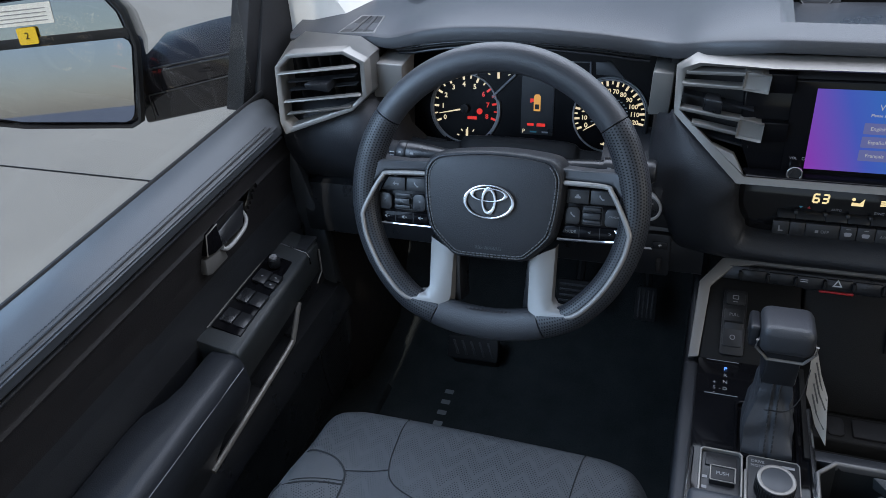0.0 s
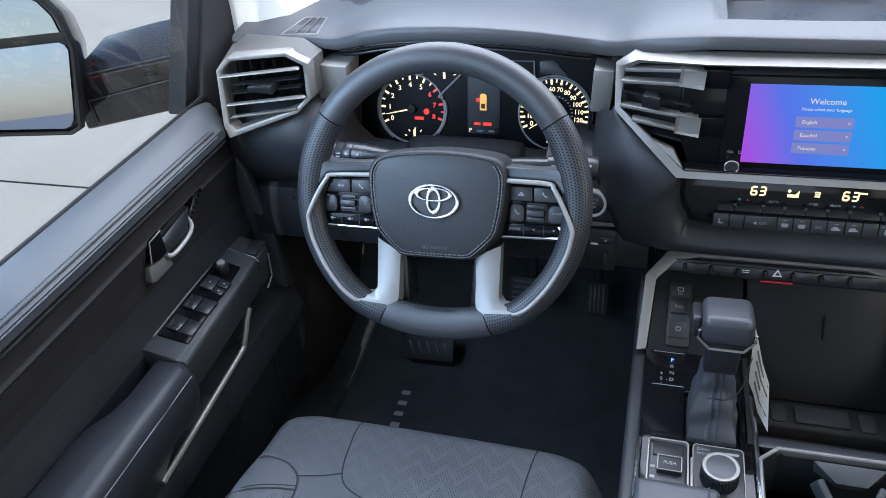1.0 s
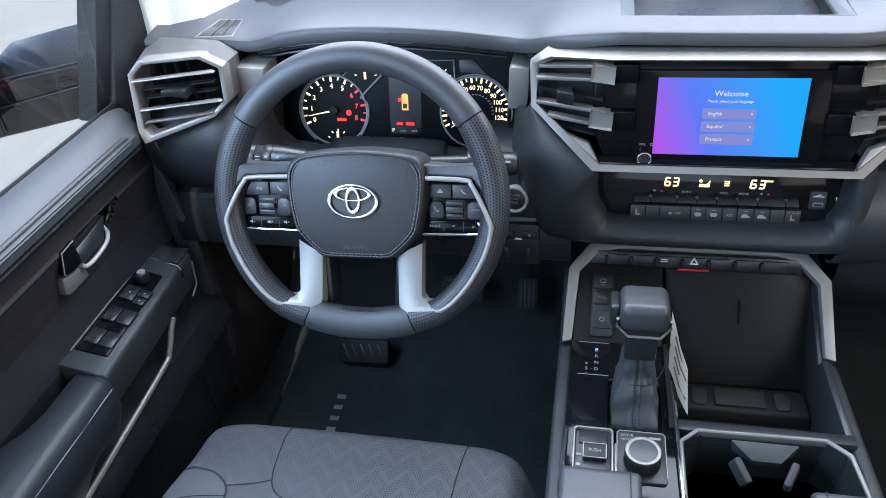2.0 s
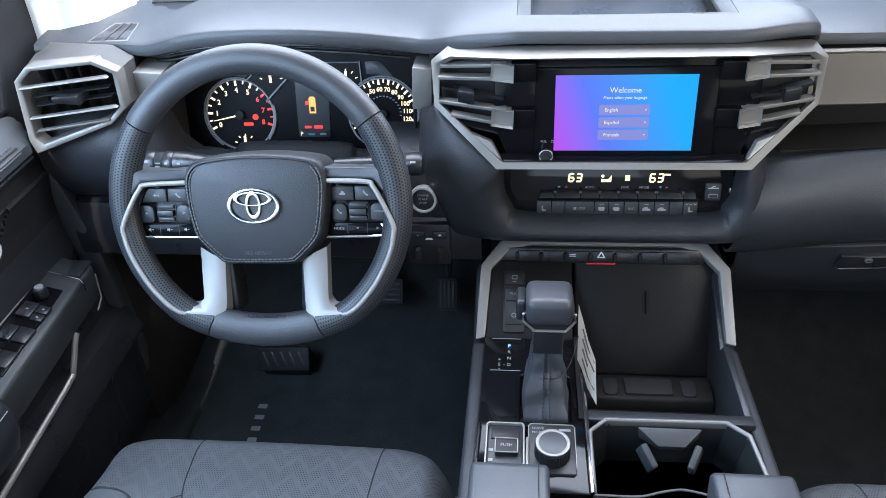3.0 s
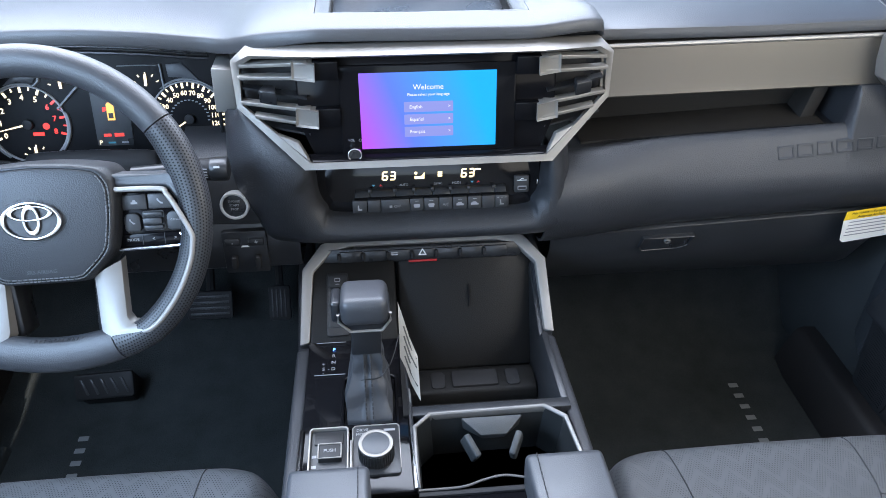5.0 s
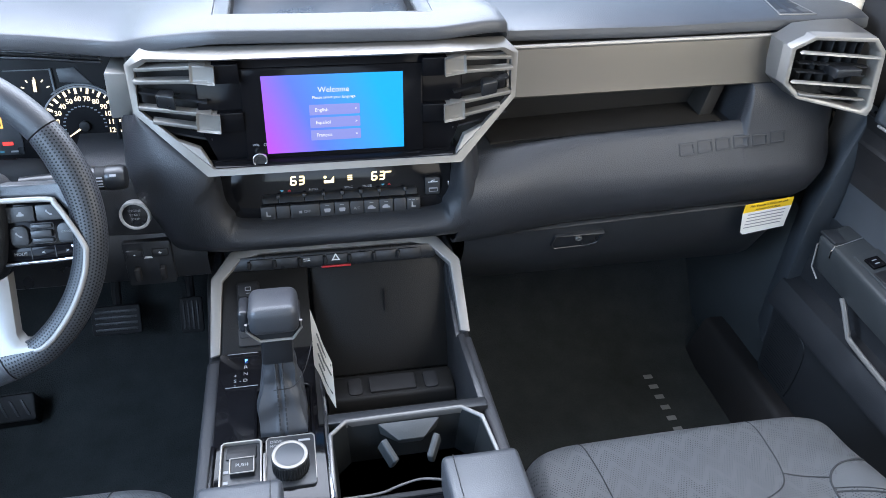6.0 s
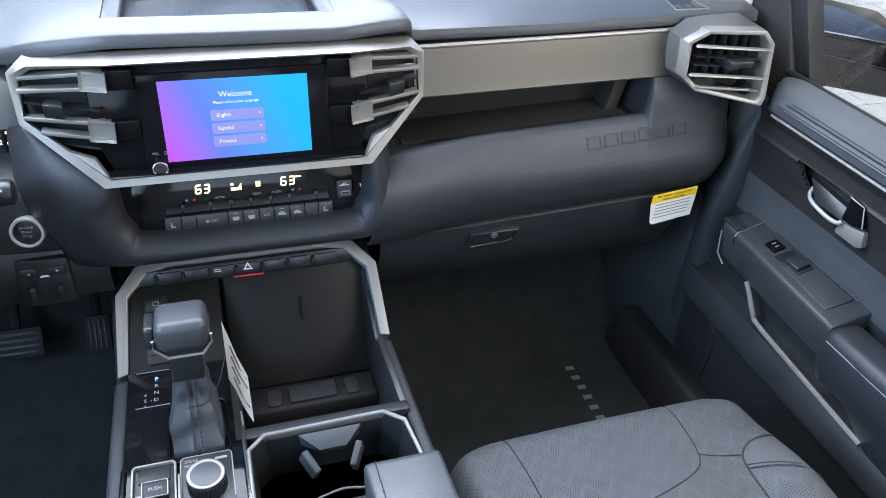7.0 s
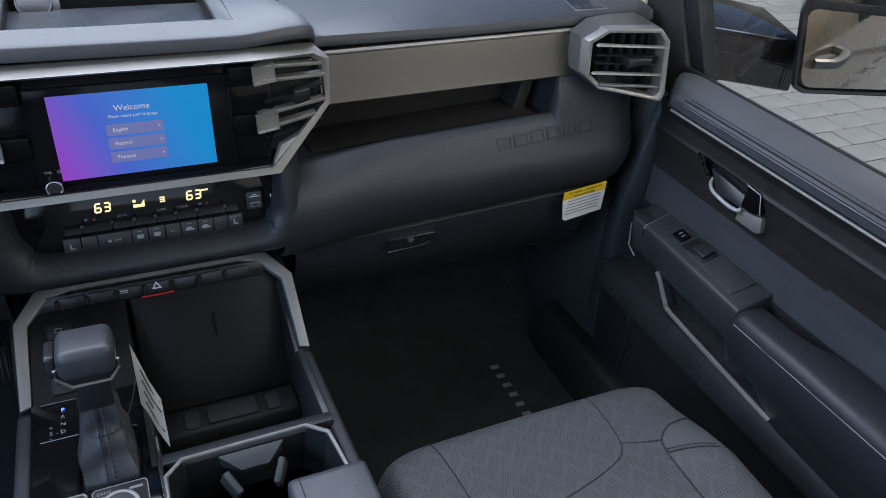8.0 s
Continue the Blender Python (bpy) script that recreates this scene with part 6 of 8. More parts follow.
part("push_edge", tube([(-0.157, -0.2768, 0.3478), (-0.130, -0.2768, 0.3478)], 0.0008, 6), SILVER, psh)
part("push_edge", tube([(-0.157, -0.2965, 0.3460), (-0.130, -0.2965, 0.3460)], 0.0008, 6), SILVER, psh)
part("print", xf(lettering("PUSH", 0.0062, 0.0001), Matrix.Translation((-0.1435, -0.2865, 0.3470)) @ Matrix.Rotation(radians(6), 4, "X")), MARK, psh)
for y in (-0.288, -0.303):
    part("print", box((-0.1655, y - 0.002, 0.3378), (-0.1600, y + 0.002, 0.3386), 0), MARK, d4)
dd = part("drive_dial_plate", prism(rounded(0.058, 0.075, 0.004, 3, -0.0875, -0.283), 0.330, 0.3395, 0.002), SWITCH, con, "black plate under the drive dial")
part("plate_frame", arch_band([(x - 0.0875, y - 0.283, 0.3405) for x, y in ((-0.0295, -0.030), (-0.0295, 0.034), (-0.0265, 0.038), (0.0265, 0.038), (0.0295, 0.034), (0.0295, -0.030))], [(x - 0.0875, y - 0.283, 0.3405) for x, y in ((-0.0282, -0.030), (-0.0282, 0.0335), (-0.0260, 0.0366), (0.0260, 0.0366), (0.0282, 0.0335), (0.0282, -0.030))], (0, 0, -0.006), 0.0004), SILVER, dd)
dl = part("drive_dial", ring(-0.0875, -0.292, 0.0172, 0.0208, 0.3395, 0.3605, 48, 1.0, 0.0010), SWITCH, dd, "round dial with a silver rim")
part("dial_rim", ring(-0.0875, -0.292, 0.0164, 0.0208, 0.3600, 0.3622, 48, 1.0, 0.0008), SILVER, dl, "dull silver dial rim")
part("dial_top", disc(-0.0875, -0.292, 0.0168, 0.340, 0.3615, 40, bevel_w=0.001), PADGREY, dl, "dark grey dial top")
for k in range(40):
    a = 2 * math.pi * k / 40
    part("rib", xf(box((0.0200, -0.0009, 0.3400), (0.0218, 0.0009, 0.3590), 0.0004, 1), Matrix.Translation((-0.0875, -0.292, 0)) @ Matrix.Rotation(a, 4, "Z")), SWITCH, dl)
part("print", xf(lettering("DRIVE", 0.0055, 0.0001), Matrix.Translation((-0.1045, -0.2525, 0.3398))), MARK, dd)
part("print", xf(lettering("MODE", 0.0055, 0.0001), Matrix.Translation((-0.1045, -0.2590, 0.3398))), MARK, dd)
part("print", box((-0.078, -0.256, 0.3394), (-0.064, -0.2525, 0.3399), 0), MARK, dd)

# open bin beside the selector
bx0, bx1 = -0.048, 0.162
part("bin_back", hull([(bx0, 0.048, 0.385), (bx1, 0.048, 0.385), (bx1 - 0.006, -0.064, 0.248), (bx0, -0.064, 0.248)], [(bx0, 0.07, 0.385), (bx1, 0.07, 0.385), (bx1 - 0.006, -0.045, 0.235), (bx0, -0.045, 0.235)], 0.004), TRAYBLK, con, "sloping back of the phone bin")
part("bin_slot", hull([(0.060, 0.0140, 0.3500), (0.0622, 0.0140, 0.3500), (0.0622, -0.0080, 0.3230), (0.060, -0.0080, 0.3230)], [(0.060, 0.022, 0.343), (0.0622, 0.022, 0.343), (0.0622, 0.0, 0.316), (0.060, 0.0, 0.316)]), CLUSTERBLK, con)
part("bin_side", hull([(bx1 - 0.004, 0.05, 0.376), (bx1 - 0.004, -0.072, 0.312), (bx1 - 0.004, -0.080, 0.327), (bx1 - 0.004, -0.215, 0.332), (bx1 - 0.012, -0.205, 0.24), (bx1 - 0.012, -0.06, 0.24)], [(bx1 + 0.006, 0.05, 0.376), (bx1 + 0.006, -0.072, 0.312), (bx1 + 0.006, -0.080, 0.327), (bx1 + 0.006, -0.215, 0.332), (bx1 + 0.006, -0.205, 0.24), (bx1 + 0.006, -0.06, 0.24)], 0.002), BLACK, con)
part("bin_floor", box((bx0, -0.215, 0.236), (bx1, -0.05, 0.246), 0.002), TRAYBLK, con)
part("bin_step", hull([(bx0 + 0.01, -0.125, 0.262), (0.150, -0.125, 0.262), (0.150, -0.078, 0.262), (bx0 + 0.01, -0.078, 0.262)], [(bx0 + 0.01, -0.135, 0.244), (0.150, -0.135, 0.244), (0.150, -0.075, 0.244), (bx0 + 0.01, -0.075, 0.244)], 0.004), TRAYBLK, con)
part("bin_pad", box((0.024, -0.118, 0.258), (0.094, -0.085, 0.266), 0.004), RUBBER, con)
for x in (0.0, 0.112):
    part("bin_scoop", prism(rounded(0.022, 0.034, 0.007, 4, x + 0.004, -0.102), 0.255, 0.2645, 0.003), RUBBER, con)
part("bin_wall", hull([(-0.046, -0.075, 0.333), (-0.046, -0.23, 0.336), (-0.038, -0.23, 0.24), (-0.038, -0.075, 0.24)], [(-0.052, -0.075, 0.333), (-0.052, -0.23, 0.336), (-0.052, -0.23, 0.24), (-0.052, -0.075, 0.24)]), TRAYBLK, con)
part("bin_lip", hull([(-0.046, -0.213, 0.334), (0.168, -0.213, 0.334), (0.168, -0.232, 0.337), (-0.046, -0.232, 0.337)], [(-0.046, -0.207, 0.24), (0.168, -0.207, 0.24), (0.168, -0.232, 0.24), (-0.046, -0.232, 0.24)], 0.003), BLACK, con, "raised lip between bin and cup holders")

# cup holders
C_OUT = [(-0.042, -0.345), (-0.042, -0.252), (-0.020, -0.231), (0.132, -0.229), (0.157, -0.250), (0.166, -0.345)]
C_INN = [(-0.037, -0.345), (-0.037, -0.254), (-0.018, -0.236), (0.130, -0.234), (0.152, -0.253), (0.161, -0.345)]
part("cup_trim", arch_band([(x, y, 0.342) for x, y in C_OUT], [(x, y, 0.341) for x, y in C_INN], (0, 0, -0.012)), CUPTRIM, con, "silver trim round the cup holders")
well = bmesh.new()
rg = [[well.verts.new((x, y, z)) for x, y in loop] for loop, z in ((C_INN, 0.338), ([(x * 0.94 + 0.003, y) for x, y in C_INN], 0.262))]
for i in range(len(C_INN) - 1):
    well.faces.new((rg[0][i], rg[0][i + 1], rg[1][i + 1], rg[1][i]))
well.faces.new(rg[1])
part("cup_well", shell(well, 0.003), KICK, con, "deep black cup holder well")
part("cup_bridge", hull([(0.020, -0.238, 0.334), (0.102, -0.238, 0.334), (0.078, -0.262, 0.326), (0.044, -0.262, 0.326)], [(0.024, -0.238, 0.312), (0.098, -0.238, 0.312), (0.074, -0.258, 0.314), (0.048, -0.258, 0.314)], 0.002), KICK, con, "bridge between the cup holders")
for x, sx in ((0.030, -1), (0.088, 1)):
    part("cup_finger", xf(box((-0.0045, -0.016, -0.012), (0.0045, 0.016, 0.012), 0.003, 3), Matrix.Translation((x, -0.274, 0.318)) @ Matrix.Rotation(radians(28 * -sx), 4, "Z") @ Matrix.Rotation(radians(24), 4, "X")), KICK, con, "grey rubber cup finger")
part("cup_rear", tube(curve([(-0.040, -0.346, 0.338), (0.01, -0.346, 0.339), (0.035, -0.341, 0.342), (0.06, -0.337, 0.343), (0.085, -0.341, 0.342), (0.11, -0.346, 0.339), (0.164, -0.347, 0.338)], 5), 0.0015, 8), CUPTRIM, con, "thin silver rear edge of the cup holders")
part("cup_rear_wall", box((-0.040, -0.354, 0.262), (0.166, -0.347, 0.337), 0.001), RUBBER, con)
part("rear_deck", hull([(XL + 0.01, -0.352, 0.334), (XR - 0.01, -0.352, 0.334), (XR - 0.01, -0.80, 0.33), (XL + 0.01, -0.80, 0.33)], [(XL + 0.01, -0.352, 0.30), (XR - 0.01, -0.352, 0.30), (XR - 0.01, -0.80, 0.30), (XL + 0.01, -0.80, 0.30)], 0.003), PIANO, con)


def armrest(x0, x1, name_label):
    pts = [(-0.352, 0.372), (-0.349, 0.392), (-0.356, 0.402), (-0.42, 0.406), (-0.62, 0.408), (-0.78, 0.404), (-0.79, 0.36), (-0.36, 0.352)]
    bm = hull([(x0, y, z) for y, z in pts], [(x1, y, z) for y, z in pts], 0.009, 3)
    a = solo("armrest_pad", bm, PADGREY, name_label, "armrest", group="console armrest pads")
    inner = x1 - 0.012 if x1 < 0.05 else x0 + 0.012
    for k in range(26):
        y = -0.356 - 0.0065 * k
        z = 0.4035 + 0.004 * min(1, k / 10)
        part("stitch", tube([(inner, y, z), (inner, y - 0.002, z + 0.0008), (inner, y - 0.0045, z)], 0.0006, 5), DARKTHREAD, a)
    return a


armrest(-0.182, -0.094, "grey leather armrest pad with black stitching")
armrest(0.079, 0.166, "grey leather armrest pad with black stitching")

# gear selector
sel = thing("gear_selector", (-0.098, -0.19, 0.335), "black leather gear selector with silver collar and gaiter", "gear selector")


def gaiter():
    """A boxy sleeve of soft leather with a flat stitched front, slack down one side and gathered at its foot."""
    ks = (0.330, 0.338, 0.350, 0.372, 0.390, 0.408, 0.428)
    rows = []
    for i in range(41):
        z = 0.330 + 0.098 * i / 40
        y, wx, wy = (lerp(z, ks, v) for v in ((-0.200, -0.199, -0.194, -0.188, -0.183, -0.180, -0.178), (0.0300, 0.0300, 0.0286, 0.0250, 0.0215, 0.0192, 0.0180), (0.039, 0.038, 0.033, 0.0270, 0.0225, 0.0190, 0.017)))
        loose = eased(z, 0.332, 0.346) * (1 - eased(z, 0.400, 0.426))
        r = []
        for k in range(72):
            a = 2 * math.pi * k / 72
            sq = 1 / max(abs(math.cos(a)), abs(math.sin(a))) ** 0.86
            front = abs(a - 1.5 * math.pi)
            slack = math.exp(-((a - 3.75) / 0.28) ** 2)
            tuck = math.exp(-((a - 5.55 + 6.0 * (z - 0.36)) / 0.16) ** 2)
            fold = 0.0050 * slack * math.sin((z - 0.335) * 60) - 0.0045 * tuck * (1 - eased(z, 0.385, 0.41)) + 0.0014 * math.sin(z * 170 + 2.2 * math.sin(a * 2 + 0.6) + a * 1.7)
            pinch = 0.0010 * math.exp(-((front - 0.16) / 0.07) ** 2) - 0.0014 * math.exp(-(front / 0.07) ** 2)
            d = fold * loose + pinch
            r.append((-0.0985 + (wx * sq + d) * math.cos(a), y + (wy * sq + d) * math.sin(a), z))
        rows.append(r)
    return grid(rows, False, True, True)


part("gaiter", gaiter(), GAITER, sel, "soft dark grey leather gaiter", 60)
part("gaiter_base", band([(x, y, 0.3365) for x, y in rounded(0.074, 0.096, 0.006, 3, -0.0985, -0.200)], [(x, y, 0.3355) for x, y in rounded(0.066, 0.086, 0.005, 3, -0.0985, -0.200)], (0, 0, -0.006), 0.0012), PIANO, sel, "flat frame round the gaiter")
for k in range(17):
    z = 0.343 + 0.0048 * k
    y = lerp(z, (0.330, 0.342, 0.356, 0.372, 0.390, 0.408, 0.428), (-0.2400, -0.2370, -0.2285, -0.2160, -0.2065, -0.1995, -0.1950)) - 0.0012
    for dx in (-0.0042, 0.0042):
        part("stitch", tube([(-0.0985 + dx, y, z), (-0.0985 + dx, y - 0.0010, z + 0.0016), (-0.0985 + dx, y + 0.0012, z + 0.0034)], 0.0010, 5), DARKTHREAD, sel)
neck = [(-0.1175, 0.418), (-0.0795, 0.418), (-0.0785, 0.459), (-0.067, 0.474), (-0.067, 0.486), (-0.129, 0.486), (-0.129, 0.474), (-0.115, 0.459)]
part("collar", hull([(x, -0.200, z) for x, z in neck], [(x, -0.158, z) for x, z in neck], 0.003), SMOOTH, sel, "dark collar under the knob")
part("collar_trim", tube([(x, -0.2015, z) for x, z in ((-0.129, 0.487), (-0.1295, 0.476), (-0.1165, 0.4605), (-0.1155, 0.4595), (-0.0775, 0.4595), (-0.0765, 0.4605), (-0.0665, 0.476), (-0.0665, 0.487))], 0.0018, 8), SILVER, sel, "silver edge of the collar")
KN = Matrix.Translation((-0.098, -0.178, 0.478)) @ Matrix.Rotation(radians(-8), 4, "X")
part("knob", xf(box((-0.0285, -0.031, -0.011), (0.0295, 0.028, 0.026), 0.011, 4), KN), LEATHER, sel, "rounded black leather knob")
part("knob_end", xf(box((-0.040, -0.018, -0.010), (-0.028, 0.020, 0.018), 0.004, 3), KN), SMOOTH, sel, "release button at the knob's end")

# paper tag tied to the selector
tag = thing("paper_tag", (-0.037, -0.16, 0.335), "cream card tag on a black string at the selector", "tag")
tg = grid([[(x + 0.003 * math.sin(v * 3), y, z) for v, (x, y, z) in enumerate(((-0.058, -0.118 - 0.036 * u, 0.432 - 0.066 * u), (-0.052, -0.130 - 0.034 * u, 0.414 - 0.058 * u), (-0.044, -0.144 - 0.036 * u, 0.393 - 0.053 * u), (-0.036, -0.160 - 0.048 * u, 0.372 - 0.034 * u)))] for u in (0, 0.33, 0.66, 1.0)])
card = part("card", shell(tg, 0.0006), TAGPAPER, tag)
for k in range(4):
    u = 0.16 + 0.2 * k
    line = [(-0.0516, -0.130 - 0.034 * u, 0.414 - 0.058 * u), (-0.0448, -0.144 - 0.036 * u, 0.393 - 0.053 * u), (-0.0368, -0.1568 - 0.0456 * u, 0.3762 - 0.0378 * u)]
    part("print", tube(line[:2] if k == 2 else line, 0.0011, 6), CARDPRINT, card, "dark printed bar")
part("string", tube(curve([(-0.058, -0.145, 0.40), (-0.070, -0.190, 0.395), (-0.085, -0.208, 0.386), (-0.105, -0.209, 0.384), (-0.118, -0.205, 0.378)], 5), 0.0007, 5), DARKTHREAD, tag)

sel.location.x += 0.004
tag.location.x += 0.006

# ---- seats ----
def front_seat(x0, x1, outer, dy, dz, label):
    """Seat cushion: perforated centre with seams, smooth outer bolster with a perforated inset."""
    cx, w = (x0 + x1) / 2, (x1 - x0) / 2
    seat = thing("front_seat", (cx, -0.52, FLOOR), label, "seat", group="front seats")

    def top(u, y):
        """Height of the cushion at u (-1 to 1 across, towards the door) and y."""
        bol = 0.020 * eased(u, 0.50, 0.80) * eased(-y, 0.29, 0.44)
        edge = 0.055 * max(0, abs(u) - 0.84) ** 2 / 0.16 ** 2
        return 0.273 + 0.010 * eased(-y, 0.25, 0.40) - 0.006 * u * u + bol - edge - 0.02 * eased(-y, 0.45, 0.8)

    profile = [(-0.2425, 0.16), (-0.2425, 0.10), (-0.2435, 0.06), (-0.2455, 0.035), (-0.249, 0.020), (-0.254, 0.011), (-0.261, 0.0055), (-0.270, 0.002), (-0.282, 0.0005)] + [(-0.295 - 0.013 * k, 0.0) for k in range(18)] + [(-0.55, 0.0), (-0.62, 0.0), (-0.70, 0.0), (-0.80, 0.0)]
    ly, ld = [-q[0] for q in profile], [q[1] for q in profile]

    def point(u, y, drop=None):
        d = lerp(-y, ly[2:], ld[2:]) if drop is None else drop
        yy = y - 0.03 * max(0, abs(u) - 0.66) ** 2 / 0.1156 * (1 - eased(-y, 0.27, 0.50))
        return Vector((cx + outer * u * w, yy + dy, top(u, y) - d + dz))

    us = [-1 + 2 * k / 64 for k in range(65)]
    edge_u = lambda y: lerp(-y, (0.345, 0.350, 0.356, 0.364, 0.378, 0.40, 0.45, 0.60), (1.01, 0.86, 0.74, 0.66, 0.60, 0.575, 0.565, 0.56))
    main, side, inset = bmesh.new(), bmesh.new(), bmesh.new()
    made = {}

    def vert(bm, i, j):
        k = (id(bm), i, j)
        if k not in made:
            made[k] = bm.verts.new(point(us[i], profile[j][0], profile[j][1]))
        return made[k]

    for i in range(64):
        for j in range(len(profile) - 1):
            u, y = (us[i] + us[i + 1]) / 2, (profile[j][0] + profile[j + 1][0]) / 2
            bm = main
            if y < -0.345 and u > edge_u(y):
                bm = inset if (y < -0.398 - 0.10 * max(0, u - 0.6) and u < 0.90) else side
            bm.faces.new([vert(bm, *c) for c in ((i, j), (i + 1, j), (i + 1, j + 1), (i, j + 1))])
    for u_end, i in ((-1, 0), (1, 64)):
        rows = [[point(us[i], q[0], q[1]) for q in profile], [point(us[i], q[0], q[1]) + Vector((outer * u_end * 0.004, 0, -0.05)) for q in profile], [Vector((cx + outer * u_end * (w - 0.005), q[0] + dy, 0.03)) for q in profile]]
        part("cushion_side", shell(grid(rows), 0.003), SEAT, seat, "smooth grey leather cushion side", 60)
    cush = part("cushion", shell(main, 0.003), SEAT_PERF, seat, "perforated grey leather cushion", 60)
    bolster = part("bolster", shell(side, 0.003), SEAT, seat, "smooth grey leather side bolster", 60)
    part("bolster_inset", shell(inset, 0.003), SEAT_PERF, bolster, "perforated inset", 60)

    def seam(pts, owner, r=0.0009):
        part("seam", tube([v + Vector((0, -0.0002, 0.0004)) for v in curve([point(u, y) for u, y in pts], 5)], r, 6), SEAM, owner, "stitched dark seam")

    seam([(-0.62, -0.2440), (-0.62, -0.2490), (-0.61, -0.258), (-0.60, -0.28), (-0.585, -0.34), (-0.58, -0.45), (-0.58, -0.7)], cush)
    seam([(0.43, -0.2440), (0.425, -0.2490), (0.42, -0.258), (0.42, -0.28), (0.41, -0.31), (0.39, -0.345), (0.345, -0.372), (0.24, -0.388), (0.0, -0.405), (-0.30, -0.418), (-0.58, -0.425)], cush)
    seam([(0.375, -0.358), (0.46, -0.366), (0.60, -0.376)], cush)
    seam([(edge_u(y), y) for y in (-0.346, -0.350, -0.356, -0.364, -0.378, -0.40, -0.45, -0.55)], bolster, 0.0014)
    seam([(u, -0.398 - 0.10 * max(0, u - 0.6)) for u in (0.58, 0.66, 0.74, 0.82, 0.90)] + [(0.925, -0.45), (0.93, -0.55)], bolster, 0.0014)
    seam([(u, -0.392 - 0.10 * max(0, u - 0.6)) for u in (0.58, 0.66, 0.74, 0.82, 0.90)] + [(0.94, -0.44), (0.95, -0.55)], bolster, 0.0008)
    part("seat_base", box((x0 + 0.03, -0.78, FLOOR), (x1 - 0.03, -0.30, 0.10), 0.01), BLACK, seat, "black plastic seat base")
    return seat


front_seat(-0.714, -0.214, -1, 0.020, 0.003, "grey perforated leather driver seat cushion")
front_seat(0.200, 0.690, 1, 0.0, 0.0, "grey perforated leather passenger seat cushion")

# ---- floor mats and pedals ----
def floor_mat(x0, x1, s):
    pts = [(x0, -0.30), (x1, -0.30), (x1, 0.18), (x1 - 0.03, 0.24), (x0 + 0.03, 0.24), (x0, 0.18)]
    m = solo("floor_mat", prism(pts, FLOOR + 0.002, FLOOR + 0.016, 0.004), MATRUB, "black pile floor mat with raised marks", "mat", group="floor mats")
    part("edge_binding", band([(x, y, FLOOR + 0.019) for x, y in pts], [((x - (x0 + x1) / 2) * 0.965 + (x0 + x1) / 2, (y + 0.03) * 0.965 - 0.03, FLOOR + 0.0175) for x, y in pts], (0, 0, -0.010), 0.003), MATRUB, m)
    for k in range(6):
        y = (0.115 if s < 0 else 0.143) - 0.029 * k
        x = -0.656 + 0.0012 * k if s < 0 else 0.642
        part("mark", box((x - 0.010, y - 0.0062, FLOOR + 0.012), (x + 0.010, y + 0.0062, FLOOR + 0.021), 0.002), MATMARK, m, "small grey plain mark")
    return m


floor_mat(-0.74, -0.24, -1)
floor_mat(0.22, 0.72, 1)
PB = plane_frame((-0.622, 0.200, -0.004), 35, 0, 2)
rest_pad = solo("foot_rest", xf(prism(rounded(0.112, 0.050, 0.006, 3), 0, 0.014, 0.003), PB), RUBBER, "black ribbed foot rest on the carpet", "foot rest")
for k in range(5):
    u = -0.045 + 0.019 * k
    slash = [(u, 0.015), (u + 0.005, 0.015), (u + 0.017, -0.015), (u + 0.012, -0.015)]
    part("rib", xf(prism(slash, 0.012, 0.0165, 0.001), PB), SWITCH, rest_pad)
part("foot", hull([Vector(PB @ Vector((x, y, 0.002))) for x, y in ((-0.05, -0.028), (0.05, -0.028), (0.05, 0.028), (-0.05, 0.028))], [(-0.672, 0.215, FLOOR), (-0.572, 0.215, FLOOR), (-0.572, 0.270, FLOOR), (-0.672, 0.270, FLOOR)], 0.004), RUBBER, rest_pad)
PK = plane_frame((-0.418, 0.300, 0.103), 30)
brake = solo("brake_pedal", xf(prism(rounded(0.090, 0.056, 0.006, 3), 0, 0.012, 0.003), PK), RUBBER, "wide black rubber brake pedal", "pedal")
for k in range(4):
    part("rib", xf(box((-0.038, -0.0195 + 0.0115 * k, 0.010), (0.038, -0.0150 + 0.0115 * k, 0.0140), 0.001), PK), SWITCH, brake)
part("arm", tube([(-0.418, 0.305, 0.10), (-0.418, 0.37, 0.20), (-0.430, 0.40, 0.36)], 0.009, 8), RUBBER, brake)
PG = plane_frame((-0.281, 0.300, 0.0985), 34)
gas = solo("accelerator_pedal", xf(prism(rounded(0.043, 0.070, 0.006, 3), 0, 0.012, 0.003), PG), RUBBER, "black rubber accelerator pedal", "pedal")
for k in range(4):
    part("rib", xf(box((-0.0150 + 0.0085 * k, -0.028, 0.010), (-0.0115 + 0.0085 * k, 0.028, 0.0145), 0.001), PG), SWITCH, gas)
part("arm", tube([(-0.281, 0.315, 0.11), (-0.284, 0.37, 0.20), (-0.288, 0.40, 0.34)], 0.008, 8), RUBBER, gas)

